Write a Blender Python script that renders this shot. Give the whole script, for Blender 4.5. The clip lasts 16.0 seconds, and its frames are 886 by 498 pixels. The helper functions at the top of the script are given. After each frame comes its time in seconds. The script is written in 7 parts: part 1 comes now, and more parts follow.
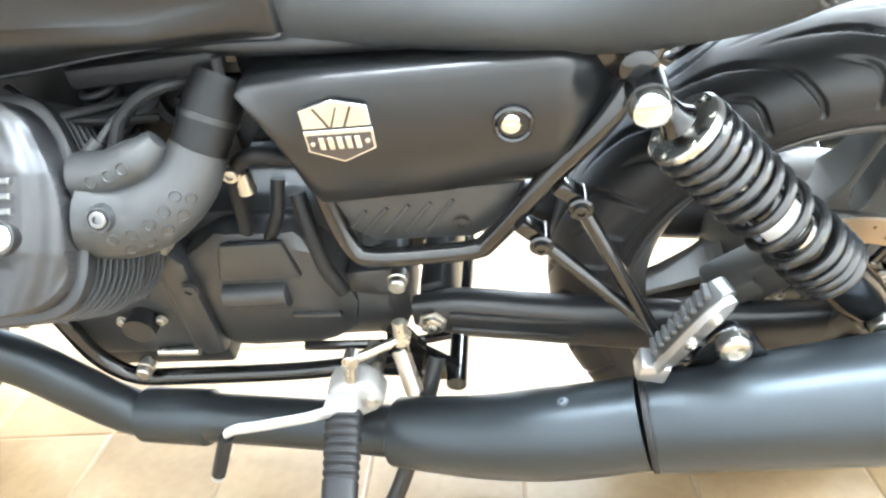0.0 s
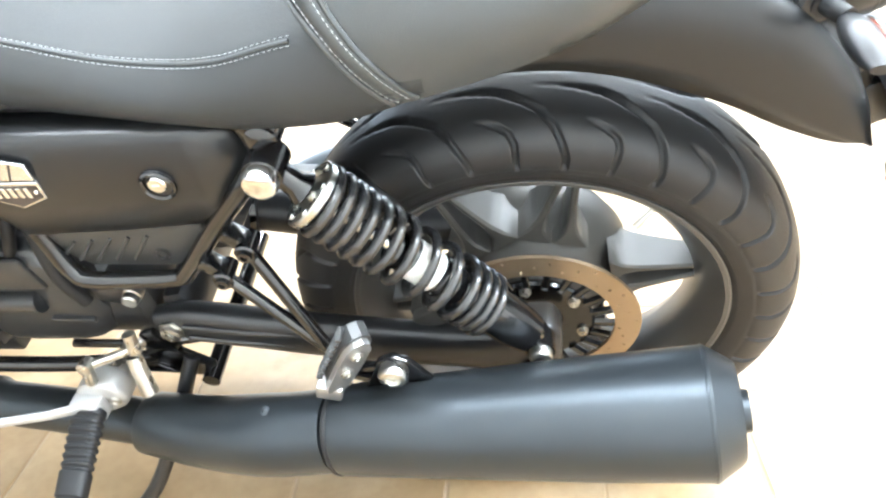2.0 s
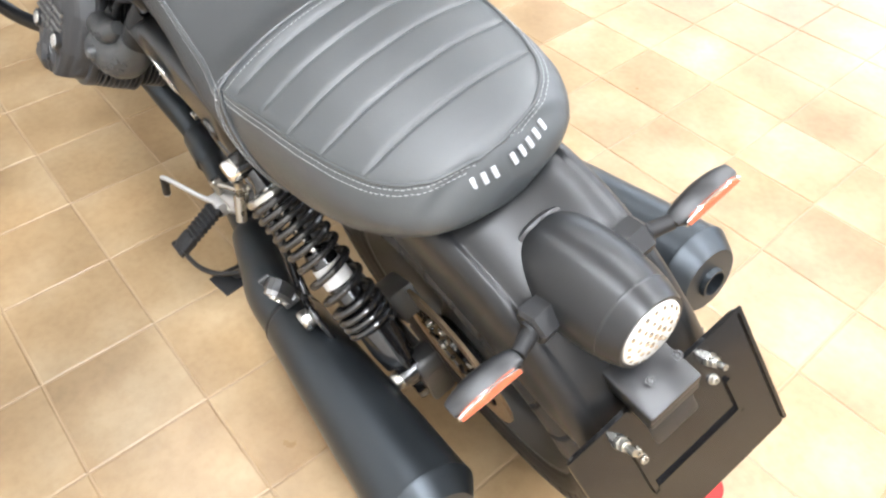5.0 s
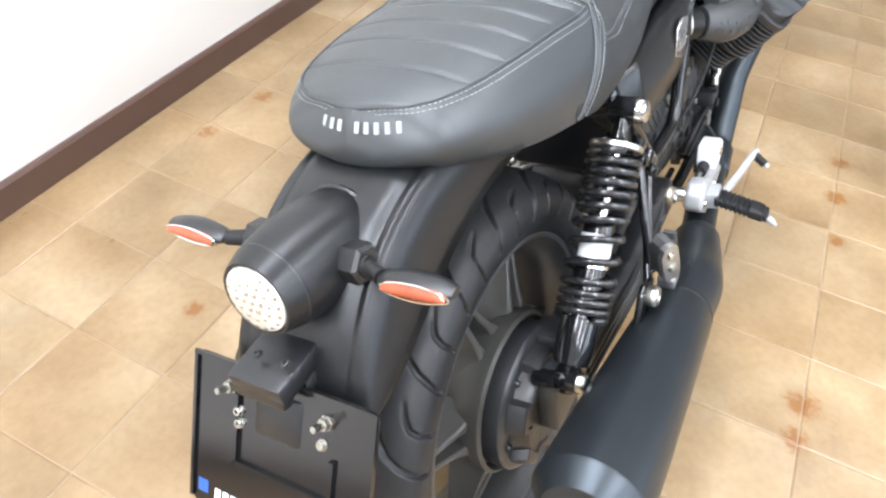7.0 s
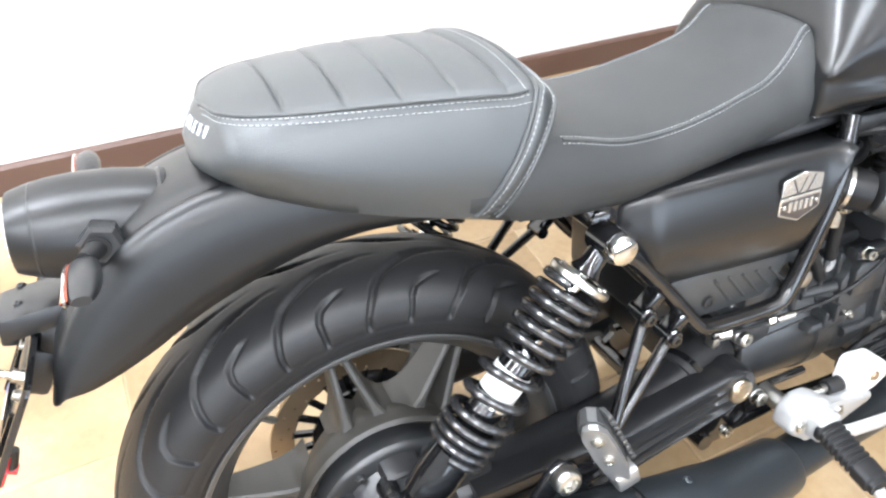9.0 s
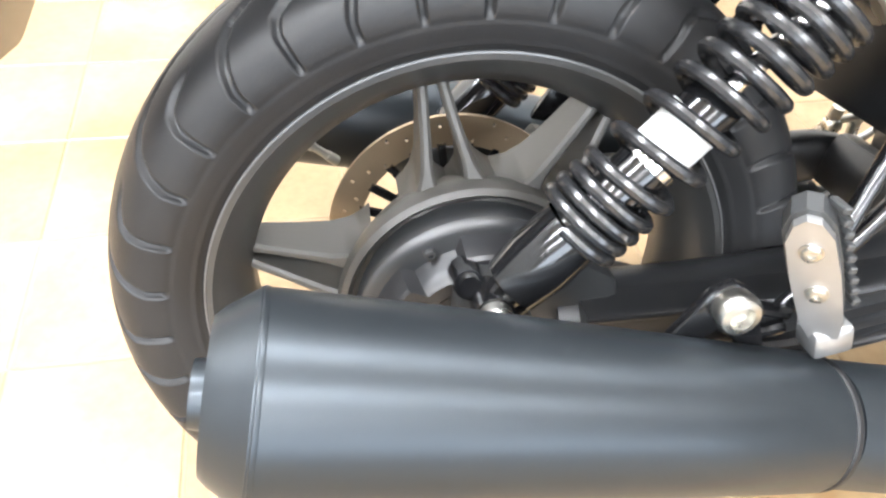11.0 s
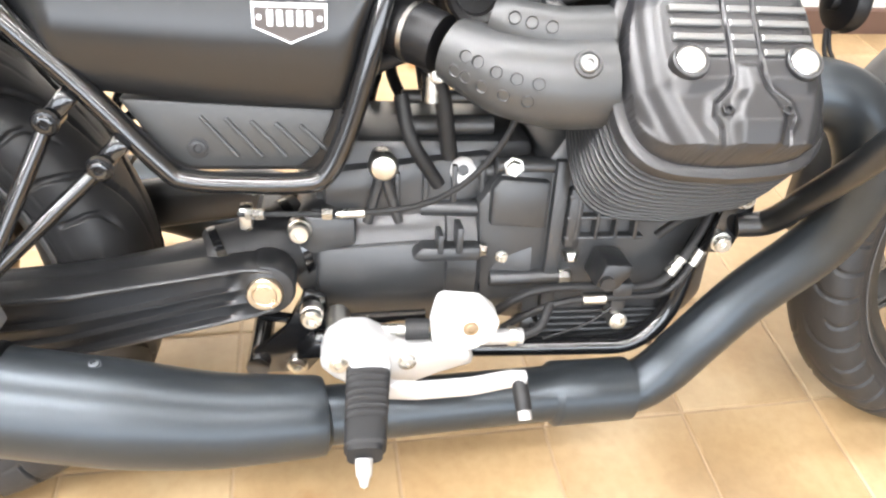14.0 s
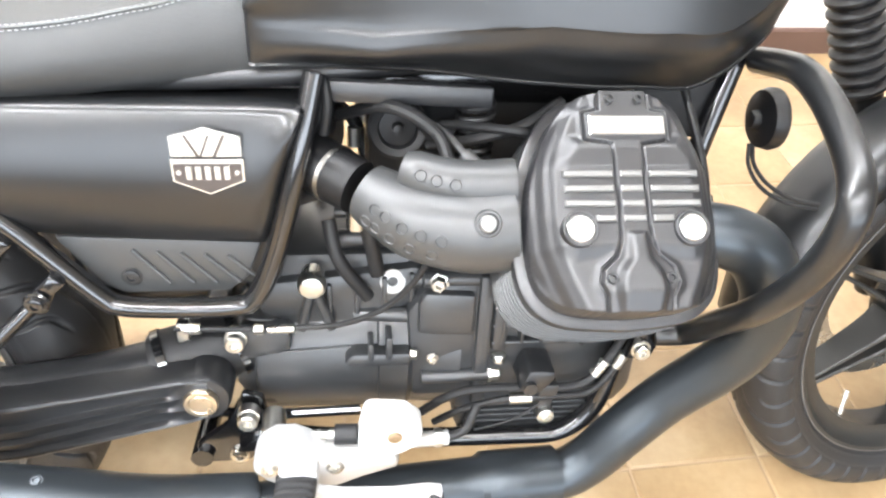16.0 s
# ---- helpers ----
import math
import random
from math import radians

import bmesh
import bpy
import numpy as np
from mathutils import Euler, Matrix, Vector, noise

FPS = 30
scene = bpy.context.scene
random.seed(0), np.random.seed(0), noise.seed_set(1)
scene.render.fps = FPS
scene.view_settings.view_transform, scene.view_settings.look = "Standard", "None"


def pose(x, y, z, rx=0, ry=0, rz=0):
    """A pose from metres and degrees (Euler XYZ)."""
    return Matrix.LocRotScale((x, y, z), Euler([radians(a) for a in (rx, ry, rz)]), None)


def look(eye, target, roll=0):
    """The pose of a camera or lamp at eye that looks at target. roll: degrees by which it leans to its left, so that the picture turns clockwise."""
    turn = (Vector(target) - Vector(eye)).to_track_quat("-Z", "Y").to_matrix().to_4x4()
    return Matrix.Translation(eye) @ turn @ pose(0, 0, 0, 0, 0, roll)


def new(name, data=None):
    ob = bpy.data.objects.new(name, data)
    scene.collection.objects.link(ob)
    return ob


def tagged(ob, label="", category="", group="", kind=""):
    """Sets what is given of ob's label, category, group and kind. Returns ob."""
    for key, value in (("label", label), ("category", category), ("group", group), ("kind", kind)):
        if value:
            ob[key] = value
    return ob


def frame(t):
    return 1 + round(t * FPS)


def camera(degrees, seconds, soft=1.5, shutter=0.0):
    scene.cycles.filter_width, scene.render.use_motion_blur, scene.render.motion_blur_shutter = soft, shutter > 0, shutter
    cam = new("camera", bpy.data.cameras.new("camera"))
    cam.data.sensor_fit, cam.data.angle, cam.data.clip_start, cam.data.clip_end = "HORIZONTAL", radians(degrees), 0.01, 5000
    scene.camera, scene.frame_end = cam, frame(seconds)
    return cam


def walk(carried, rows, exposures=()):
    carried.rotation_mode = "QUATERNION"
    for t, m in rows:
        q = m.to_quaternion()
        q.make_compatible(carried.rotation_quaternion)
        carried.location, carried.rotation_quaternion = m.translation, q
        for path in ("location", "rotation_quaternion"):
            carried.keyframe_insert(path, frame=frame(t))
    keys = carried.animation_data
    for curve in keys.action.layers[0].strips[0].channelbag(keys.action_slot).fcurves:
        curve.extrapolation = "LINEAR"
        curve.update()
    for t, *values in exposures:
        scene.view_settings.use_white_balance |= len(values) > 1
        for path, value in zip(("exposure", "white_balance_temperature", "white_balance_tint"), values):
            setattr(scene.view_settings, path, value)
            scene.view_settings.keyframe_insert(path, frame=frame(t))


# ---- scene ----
# ---- camera ----
cam = camera(64.47, 16.0, soft=2.35)
PATH = [
    (0, (0.3214, 0.8892, 0.7546), (0.6098, -0.8723, -0.1476), -6.95),
    (0.5, (0.2422, 0.8810, 0.7710), (0.5468, -0.8725, -0.1416), -7.59),
    (1, (0.1740, 0.8844, 0.8023), (0.4889, -0.8282, -0.1813), -7.14),
    (1.5, (0.0864, 0.8778, 0.7881), (0.3937, -0.8148, -0.2321), -6.70),
    (2, (-0.0059, 0.8608, 0.8582), (0.2688, -0.7967, -0.2269), -5.47),
    (2.5, (-0.0213, 0.8661, 0.9577), (0.2396, -0.7254, -0.2251), -3.73),
    (3, (-0.0512, 0.8491, 1.0462), (0.3049, -0.6688, -0.2064), -2.18),
    (3.5, (-0.1578, 0.7823, 1.1131), (0.4680, -0.5991, -0.1908), -5.23),
    (4, (-0.2849, 0.7280, 1.1802), (0.6206, -0.4543, -0.1548), -4.97),
    (4.5, (-0.3660, 0.6287, 1.1721), (0.6097, -0.3333, -0.2847), -2.07),
    (4.7, (-0.4032, 0.6019, 1.1813), (0.5889, -0.3083, -0.2976), -1.02),
    (6.8, (-0.6083, -0.0592, 1.1945), (0.7531, 0.3666, -0.2074), 6.90),
    (7, (-0.5780, -0.0996, 1.1880), (0.6929, 0.4883, -0.2400), 5.94),
    (7.5, (-0.4402, -0.1858, 1.2150), (0.6824, 0.6268, -0.2270), 8.16),
    (8, (-0.2872, -0.3456, 1.2358), (0.4314, 0.5574, 0.1276), 4.88),
    (8.2, (-0.2390, -0.3930, 1.2278), (0.4471, 0.5539, 0.1357), 3.84),
    (10.3, (-0.1231, -0.2939, 0.9490), (0.1406, 0.7935, -0.1946), 5.12),
    (10.5, (-0.1276, -0.2900, 0.9086), (0.1508, 0.7727, -0.2546), 5.56),
    (11, (-0.1141, -0.3457, 0.8363), (0.1072, 0.6856, -0.3667), 6.35),
    (11.5, (-0.0759, -0.4109, 0.7737), (0.1880, 0.9015, -0.7121), 7.43),
    (12, (0.0324, -0.4869, 0.7804), (0.2036, 0.9551, -0.5949), 7.20),
    (12.5, (0.1722, -0.5373, 0.8070), (0.3000, 0.9372, -0.5381), 7.31),
    (13, (0.3160, -0.5522, 0.8437), (0.4422, 0.9167, -0.5078), 7.08),
    (13.5, (0.4301, -0.5439, 0.8639), (0.6182, 0.9244, -0.4810), 6.64),
    (14, (0.5303, -0.5329, 0.9228), (0.8148, 0.8966, -0.4466), 6.52),
    (14.5, (0.5939, -0.5292, 0.9587), (0.8763, 0.8524, -0.4595), 6.44),
    (15, (0.6534, -0.5592, 1.0122), (0.8958, 0.8255, -0.4104), 7.22),
    (15.5, (0.6381, -0.5186, 1.0398), (0.8647, 0.8698, -0.3818), 7.11),
    (16, (0.6166, -0.4605, 1.0613), (0.8653, 0.9104, -0.3736), 6.44),
]
EXPOSURES = [(0, 1.74, 5450, 3), (1.0, 1.64, 5470, 3), (2.0, 1.42, 5550, 4), (3.0, 0.98, 5750, 7), (4.0, 0.58, 6020, 10), (4.7, 0.42, 5990, 10), (6.8, 0.16, 5750, 10), (8.2, 0.34, 5650, 9), (10.3, 0.98, 6180, 10), (10.7, 0.99, 6020, 9), (11.2, 1.02, 5980, 10), (11.6, 0.98, 6200, 11), (12.1, 0.94, 6330, 12), (13.0, 1.00, 6330, 12), (16.0, 1.20, 6100, 10)]
walk(cam, [(t, look(eye, target, roll)) for t, eye, target, roll in PATH], EXPOSURES)

# ---- world and lights ----
world = bpy.data.worlds.new("world")
scene.world = world
world.use_nodes = True
world.node_tree.nodes["Background"].inputs["Color"].default_value = (0.6, 0.7, 0.9, 1)
world.node_tree.nodes["Background"].inputs["Strength"].default_value = 0.05


def area_lamp(name, m, sx, sy, watts, colour):
    d = bpy.data.lights.new(name, "AREA")
    d.shape, d.size, d.size_y, d.energy, d.color = "RECTANGLE", sx, sy, watts, colour
    ob = new(name, d)
    ob.matrix_world = m
    return ob


ROOM = dict(x0=-3.8, x1=6.0, y0=-6.0, y1=1.36, z1=3.0)
# ---- materials ----


def material(name, colour, rough=0.5, metal=0.0, vary=0.12, scale=8.0, bump=0.0, bump_scale=300.0, rough_vary=0.08, coat=0.0, spec=0.5):
    """Principled surface with colour and roughness broken at two scales and a fine relief."""
    m = bpy.data.materials.new(name)
    m.use_nodes = True
    n, l = m.node_tree.nodes, m.node_tree.links
    b = n["Principled BSDF"]
    b.inputs["Metallic"].default_value = metal
    b.inputs["Specular IOR Level"].default_value = spec
    b.inputs["Coat Weight"].default_value = coat
    co = n.new("ShaderNodeTexCoord")
    big, fine = n.new("ShaderNodeTexNoise"), n.new("ShaderNodeTexNoise")
    big.inputs["Scale"].default_value, big.inputs["Detail"].default_value = scale, 6
    fine.inputs["Scale"].default_value, fine.inputs["Detail"].default_value = bump_scale, 3
    l.new(co.outputs["Object"], big.inputs["Vector"])
    l.new(co.outputs["Object"], fine.inputs["Vector"])
    mix = n.new("ShaderNodeMix")
    mix.data_type = "RGBA"
    mix.inputs["A"].default_value = (*[c * (1 - vary) for c in colour], 1)
    mix.inputs["B"].default_value = (*[min(1, c * (1 + vary)) for c in colour], 1)
    l.new(big.outputs["Fac"], mix.inputs["Factor"])
    l.new(mix.outputs["Result"], b.inputs["Base Color"])
    ramp = n.new("ShaderNodeMapRange")
    ramp.inputs["To Min"].default_value, ramp.inputs["To Max"].default_value = max(0.02, rough - rough_vary), min(1, rough + rough_vary)
    l.new(big.outputs["Fac"], ramp.inputs["Value"])
    l.new(ramp.outputs["Result"], b.inputs["Roughness"])
    if bump:
        bp = n.new("ShaderNodeBump")
        bp.inputs["Strength"].default_value, bp.inputs["Distance"].default_value = bump, 0.001
        l.new(fine.outputs["Fac"], bp.inputs["Height"])
        l.new(bp.outputs["Normal"], b.inputs["Normal"])
    return m


SATIN = material("satin_black_paint", (0.0085, 0.009, 0.0095), 0.29, 0.0, 0.10, 5, 0.05, 900, 0.04, spec=0.62)
MATTPAINT = material("matt_black_paint", (0.009, 0.0095, 0.010), 0.34, 0.0, 0.10, 5, 0.06, 900, 0.04, spec=0.5)
EXH = material("matt_black_exhaust_paint", (0.052, 0.060, 0.067), 0.36, 0.75, 0.10, 6, 0.06, 1200, 0.05)
GLOSS = material("gloss_black_enamel", (0.006, 0.006, 0.0065), 0.13, 0.0, 0.1, 6, 0.0, 300, 0.04, spec=0.85)
ENGINE = material("engine_black_casting", (0.025, 0.0262, 0.0275), 0.36, 0.0, 0.18, 20, 0.26, 700, 0.08, spec=0.75)
COVER = material("valve_cover_black", (0.018, 0.018, 0.019), 0.37, 0.0, 0.12, 12, 0.10, 900, 0.06, spec=0.65)
PLASTIC = material("black_plastic", (0.0135, 0.014, 0.015), 0.31, 0.0, 0.10, 10, 0.2, 1400, 0.06, spec=0.6)
GREYPL = material("grey_plastic_cover", (0.038, 0.039, 0.039), 0.38, 0.0, 0.10, 10, 0.15, 1400, 0.06, spec=0.6)
LEATHER = material("seat_vinyl", (0.040, 0.044, 0.0455), 0.40, 0.0, 0.08, 6, 0.30, 900, 0.05, spec=0.7)
MATVINYL = material("matt_seat_vinyl", (0.030, 0.0318, 0.0322), 0.52, 0.0, 0.10, 7, 0.5, 1100, 0.05, spec=0.4)
RUBBER = material("tyre_rubber", (0.0185, 0.0185, 0.019), 0.46, 0.0, 0.22, 14, 0.2, 900, 0.09, spec=0.40)
PEGRUB = material("peg_rubber", (0.0115, 0.0115, 0.012), 0.52, 0.0, 0.15, 20, 0.2, 900, 0.06, spec=0.35)
GAITER = material("fork_gaiter_rubber", (0.007, 0.007, 0.0075), 0.40, 0.0, 0.15, 20, 0.15, 900, 0.06, spec=0.3)
# same casting as the rear wheel, its colour darkened to stand for shade
SHADECAST = material("shaded_front_casting", (0.017, 0.017, 0.016), 0.38, 0.0, 0.12, 12, 0.15, 900, 0.06, spec=0.5)
RIMM = material("rim_satin_black", (0.040, 0.040, 0.039), 0.34, 0.0, 0.12, 8, 0.1, 900, 0.06, spec=0.8)
LIP = material("rim_edge_grey", (0.14, 0.14, 0.14), 0.42, 0.6, 0.1, 8)
SPRING = material("spring_black_enamel", (0.016, 0.016, 0.017), 0.24, 0.0, 0.1, 8, spec=0.9)
MACHINED = material("machined_rib", (0.21, 0.21, 0.206), 0.40, 0.8, 0.10, 40, 0.2, 900, 0.08)
SPOKEM = material("satin_black_cast", (0.052, 0.050, 0.045), 0.42, 0.0, 0.12, 12, 0.2, 900, 0.06, spec=0.5)
ALU = material("cast_aluminium", (0.44, 0.44, 0.435), 0.40, 0.35, 0.10, 15, 0.25, 900, 0.08)
CHROME = material("chrome", (0.78, 0.78, 0.77), 0.10, 1.0, 0.05, 10, 0, 300, 0.05)
POLISHED = material("polished_alloy", (0.42, 0.42, 0.415), 0.32, 0.8, 0.14, 40, 0.15, 900, 0.10)
STEEL = material("zinc_steel", (0.55, 0.54, 0.50), 0.28, 1.0, 0.12, 30, 0.1, 900, 0.08)
BRONZED = material("bronzed_steel", (0.58, 0.50, 0.38), 0.30, 1.0, 0.15, 60, 0.15, 900, 0.1)
DISC = material("brake_disc_bronze", (0.38, 0.29, 0.19), 0.40, 0.85, 0.15, 20, 0.2, 1200, 0.08)
THREAD = material("seat_thread", (0.35, 0.36, 0.365), 0.7)
EMBROID = material("embroidery_thread", (0.36, 0.37, 0.38), 0.6)
SILVER = material("badge_silver", (0.72, 0.72, 0.70), 0.25, 0.9, 0.05)
BADGEDARK = material("badge_dark", (0.05, 0.04, 0.035), 0.4)
AMBER = material("amber_lens", (0.42, 0.085, 0.035), 0.12, coat=0.8, vary=0.35, scale=60)
REDLENS = material("red_reflector", (0.55, 0.02, 0.03), 0.15, coat=0.5)
LAMPWHITE = material("clear_lamp_lens", (0.75, 0.74, 0.70), 0.12, 0.4, 0.2, 120, 0.5, 200)
MATBLUE = material("mat_blue_grey", (0.16, 0.24, 0.34), 0.8, 0, 0.2, 60, 0.5, 400)
BLUE = material("blue_sticker", (0.03, 0.10, 0.45), 0.4)
WHITE = material("white_plastic", (0.75, 0.75, 0.73), 0.4)
WALLP = material("white_wall_paint", (0.80, 0.78, 0.74), 0.75, 0, 0.03, 2, 0.2, 150)
BASEB = material("brown_skirting", (0.105, 0.062, 0.048), 0.35, 0, 0.12, 12, 0.1, 300)
CEIL = material("white_ceiling_board", (0.70, 0.70, 0.69), 0.85, 0, 0.03, 2, 0.2, 100)
GREYWALL = material("grey_wall_paint", (0.22, 0.22, 0.215), 0.8, 0, 0.03, 2, 0.2, 100)
GROUT = material("tile_grout", (0.33, 0.235, 0.145), 0.7, 0, 0.2, 12, 0.3, 300)


def tile_material():
    """Glazed terracotta-beige tile: cloudy patches, darker specks and rust stains, each tile a little different."""
    m = bpy.data.materials.new("terracotta_tile")
    m.use_nodes = True
    n, l = m.node_tree.nodes, m.node_tree.links
    b = n["Principled BSDF"]
    geo, info = n.new("ShaderNodeNewGeometry"), n.new("ShaderNodeObjectInfo")
    add = n.new("ShaderNodeVectorMath")
    add.operation = "MULTIPLY_ADD"
    add.inputs[1].default_value = (1, 1, 1)
    comb = n.new("ShaderNodeCombineXYZ")
    mul = n.new("ShaderNodeMath")
    mul.operation = "MULTIPLY"
    mul.inputs[1].default_value = 37.0
    l.new(info.outputs["Random"], mul.inputs[0])
    l.new(mul.outputs[0], comb.inputs["X"])
    l.new(mul.outputs[0], comb.inputs["Z"])
    l.new(geo.outputs["Position"], add.inputs[0])
    l.new(comb.outputs[0], add.inputs[2])
    clouds, grain, stain = n.new("ShaderNodeTexNoise"), n.new("ShaderNodeTexNoise"), n.new("ShaderNodeTexNoise")
    for t, s, d in ((clouds, 4.2, 6), (grain, 60, 6), (stain, 3.1, 5)):
        t.inputs["Scale"].default_value, t.inputs["Detail"].default_value = s, d
    l.new(add.outputs[0], clouds.inputs["Vector"])
    l.new(add.outputs[0], grain.inputs["Vector"])
    l.new(geo.outputs["Position"], stain.inputs["Vector"])
    r1 = n.new("ShaderNodeValToRGB")
    r1.color_ramp.elements[0].position, r1.color_ramp.elements[0].color = 0.30, (0.280, 0.185, 0.092, 1)
    r1.color_ramp.elements[1].position, r1.color_ramp.elements[1].color = 0.70, (0.425, 0.320, 0.190, 1)
    e = r1.color_ramp.elements.new(0.5)
    e.color = (0.350, 0.245, 0.130, 1)
    l.new(clouds.outputs["Fac"], r1.inputs["Fac"])
    r2 = n.new("ShaderNodeValToRGB")
    r2.color_ramp.elements[0].position, r2.color_ramp.elements[0].color = 0.30, (0.74, 0.68, 0.62, 1)
    r2.color_ramp.elements[1].position, r2.color_ramp.elements[1].color = 0.62, (1, 1, 1, 1)
    l.new(grain.outputs["Fac"], r2.inputs["Fac"])
    mx = n.new("ShaderNodeMix")
    mx.data_type, mx.blend_type = "RGBA", "MULTIPLY"
    mx.inputs["Factor"].default_value = 0.42
    l.new(r1.outputs["Color"], mx.inputs["A"])
    l.new(r2.outputs["Color"], mx.inputs["B"])
    r3 = n.new("ShaderNodeValToRGB")
    r3.color_ramp.elements[0].position, r3.color_ramp.elements[0].color = 0.70, (0, 0, 0, 1)
    r3.color_ramp.elements[1].position, r3.color_ramp.elements[1].color = 0.78, (1, 1, 1, 1)
    l.new(stain.outputs["Fac"], r3.inputs["Fac"])
    mx2 = n.new("ShaderNodeMix")
    mx2.data_type = "RGBA"
    mx2.inputs["B"].default_value = (0.20, 0.085, 0.022, 1)
    l.new(r3.outputs["Color"], mx2.inputs["Factor"])
    l.new(mx.outputs["Result"], mx2.inputs["A"])
    rust = None
    for x, y, w in ((1.409, -0.403, 0.055), (1.233, -0.415, 0.060), (1.054, -0.44, 0.045), (0.494, -0.441, 0.075), (0.401, -0.442, 0.060), (0.734, 1.129, 0.055), (0.517, 1.146, 0.050), (0.034, 0.747, 0.045)):
        dist, fall = n.new("ShaderNodeVectorMath"), n.new("ShaderNodeMapRange")
        dist.operation = "DISTANCE"
        dist.inputs[1].default_value = (x, y, 0)
        l.new(geo.outputs["Position"], dist.inputs[0])
        fall.inputs["From Min"].default_value, fall.inputs["From Max"].default_value = 0, w
        fall.inputs["To Min"].default_value, fall.inputs["To Max"].default_value = 1, 0
        l.new(dist.outputs["Value"], fall.inputs["Value"])
        if rust is None:
            rust = fall.outputs["Result"]
        else:
            top = n.new("ShaderNodeMath")
            top.operation = "MAXIMUM"
            l.new(rust, top.inputs[0])
            l.new(fall.outputs["Result"], top.inputs[1])
            rust = top.outputs[0]
    blot, edge = n.new("ShaderNodeMath"), n.new("ShaderNodeMapRange")
    blot.operation = "MULTIPLY"
    l.new(rust, blot.inputs[0])
    l.new(grain.outputs["Fac"], blot.inputs[1])
    edge.inputs["From Min"].default_value, edge.inputs["From Max"].default_value = 0.20, 0.38
    edge.inputs["To Max"].default_value = 0.85
    l.new(blot.outputs[0], edge.inputs["Value"])
    mx3 = n.new("ShaderNodeMix")
    mx3.data_type = "RGBA"
    mx3.inputs["B"].default_value = (0.235, 0.095, 0.018, 1)
    l.new(edge.outputs["Result"], mx3.inputs["Factor"])
    l.new(mx2.outputs["Result"], mx3.inputs["A"])
    hsv = n.new("ShaderNodeHueSaturation")
    mr = n.new("ShaderNodeMapRange")
    mr.inputs["To Min"].default_value, mr.inputs["To Max"].default_value = 0.93, 1.06
    l.new(info.outputs["Random"], mr.inputs["Value"])
    drift, wide, both = n.new("ShaderNodeTexNoise"), n.new("ShaderNodeMapRange"), n.new("ShaderNodeMath")
    drift.inputs["Scale"].default_value, drift.inputs["Detail"].default_value = 2.2, 4
    wide.inputs["From Min"].default_value, wide.inputs["From Max"].default_value = 0.32, 0.68
    wide.inputs["To Min"].default_value, wide.inputs["To Max"].default_value = 0.72, 1.14
    both.operation = "MULTIPLY"
    l.new(geo.outputs["Position"], drift.inputs["Vector"])
    l.new(drift.outputs["Fac"], wide.inputs["Value"])
    l.new(wide.outputs["Result"], both.inputs[0])
    l.new(mr.outputs["Result"], both.inputs[1])
    l.new(both.outputs[0], hsv.inputs["Value"])
    l.new(mx3.outputs["Result"], hsv.inputs["Color"])
    l.new(hsv.outputs["Color"], b.inputs["Base Color"])
    rr = n.new("ShaderNodeMapRange")
    rr.inputs["To Min"].default_value, rr.inputs["To Max"].default_value = 0.22, 0.42
    l.new(clouds.outputs["Fac"], rr.inputs["Value"])
    l.new(rr.outputs["Result"], b.inputs["Roughness"])
    bp = n.new("ShaderNodeBump")
    bp.inputs["Strength"].default_value, bp.inputs["Distance"].default_value = 0.12, 0.002
    l.new(clouds.outputs["Fac"], bp.inputs["Height"])
    l.new(bp.outputs["Normal"], b.inputs["Normal"])
    return m


TILE = tile_material()


def emitter(name, colour, strength):
    m = bpy.data.materials.new(name)
    m.use_nodes = True
    b = m.node_tree.nodes["Principled BSDF"]
    b.inputs["Base Color"].default_value = (0.8, 0.8, 0.8, 1)
    b.inputs["Emission Color"].default_value = (*colour, 1)
    b.inputs["Emission Strength"].default_value = strength
    return m


# ---- mesh helpers ----


def part(name, bm, mat, parent=None, label="", sharp=35):
    """Links a bmesh as one mesh object under a thing or a part."""
    bmesh.ops.recalc_face_normals(bm, faces=bm.faces)
    me = bpy.data.meshes.new(name)
    bm.to_mesh(me)
    bm.free()
    me.polygons.foreach_set("use_smooth", [True] * len(me.polygons))
    me.set_sharp_from_angle(angle=radians(sharp))
    me.materials.append(mat)
    ob = new(name, me)
    if parent:
        ob.parent = parent
    if label:
        tagged(ob, label)
    return ob


def curve(points, n=8):
    """A smooth line through the points."""
    p = [Vector(q) for q in points]
    p = [2 * p[0] - p[1], *p, 2 * p[-1] - p[-2]]
    out = []
    for i in range(1, len(p) - 2):
        a, b, c, d = p[i - 1 : i + 3]
        for k in range(n):
            t = k / n
            out.append(0.5 * (2 * b + (c - a) * t + (2 * a - 5 * b + 4 * c - d) * t * t + (3 * b - a - 3 * c + d) * t**3))
    return [*out, p[-2]]


def ring_faces(bm, a, b, closed=True):
    n = len(a)
    for i in range(n if closed else n - 1):
        j = (i + 1) % n
        bm.faces.new((a[i], a[j], b[j], b[i]))


def loft(bm, rings, caps=True, closed=True):
    vs = [[bm.verts.new(p) for p in r] for r in rings]
    for a, b in zip(vs, vs[1:]):
        ring_faces(bm, a, b, closed)
    if caps and closed:
        bm.faces.new(vs[0][::-1])
        bm.faces.new(vs[-1])
    return bm


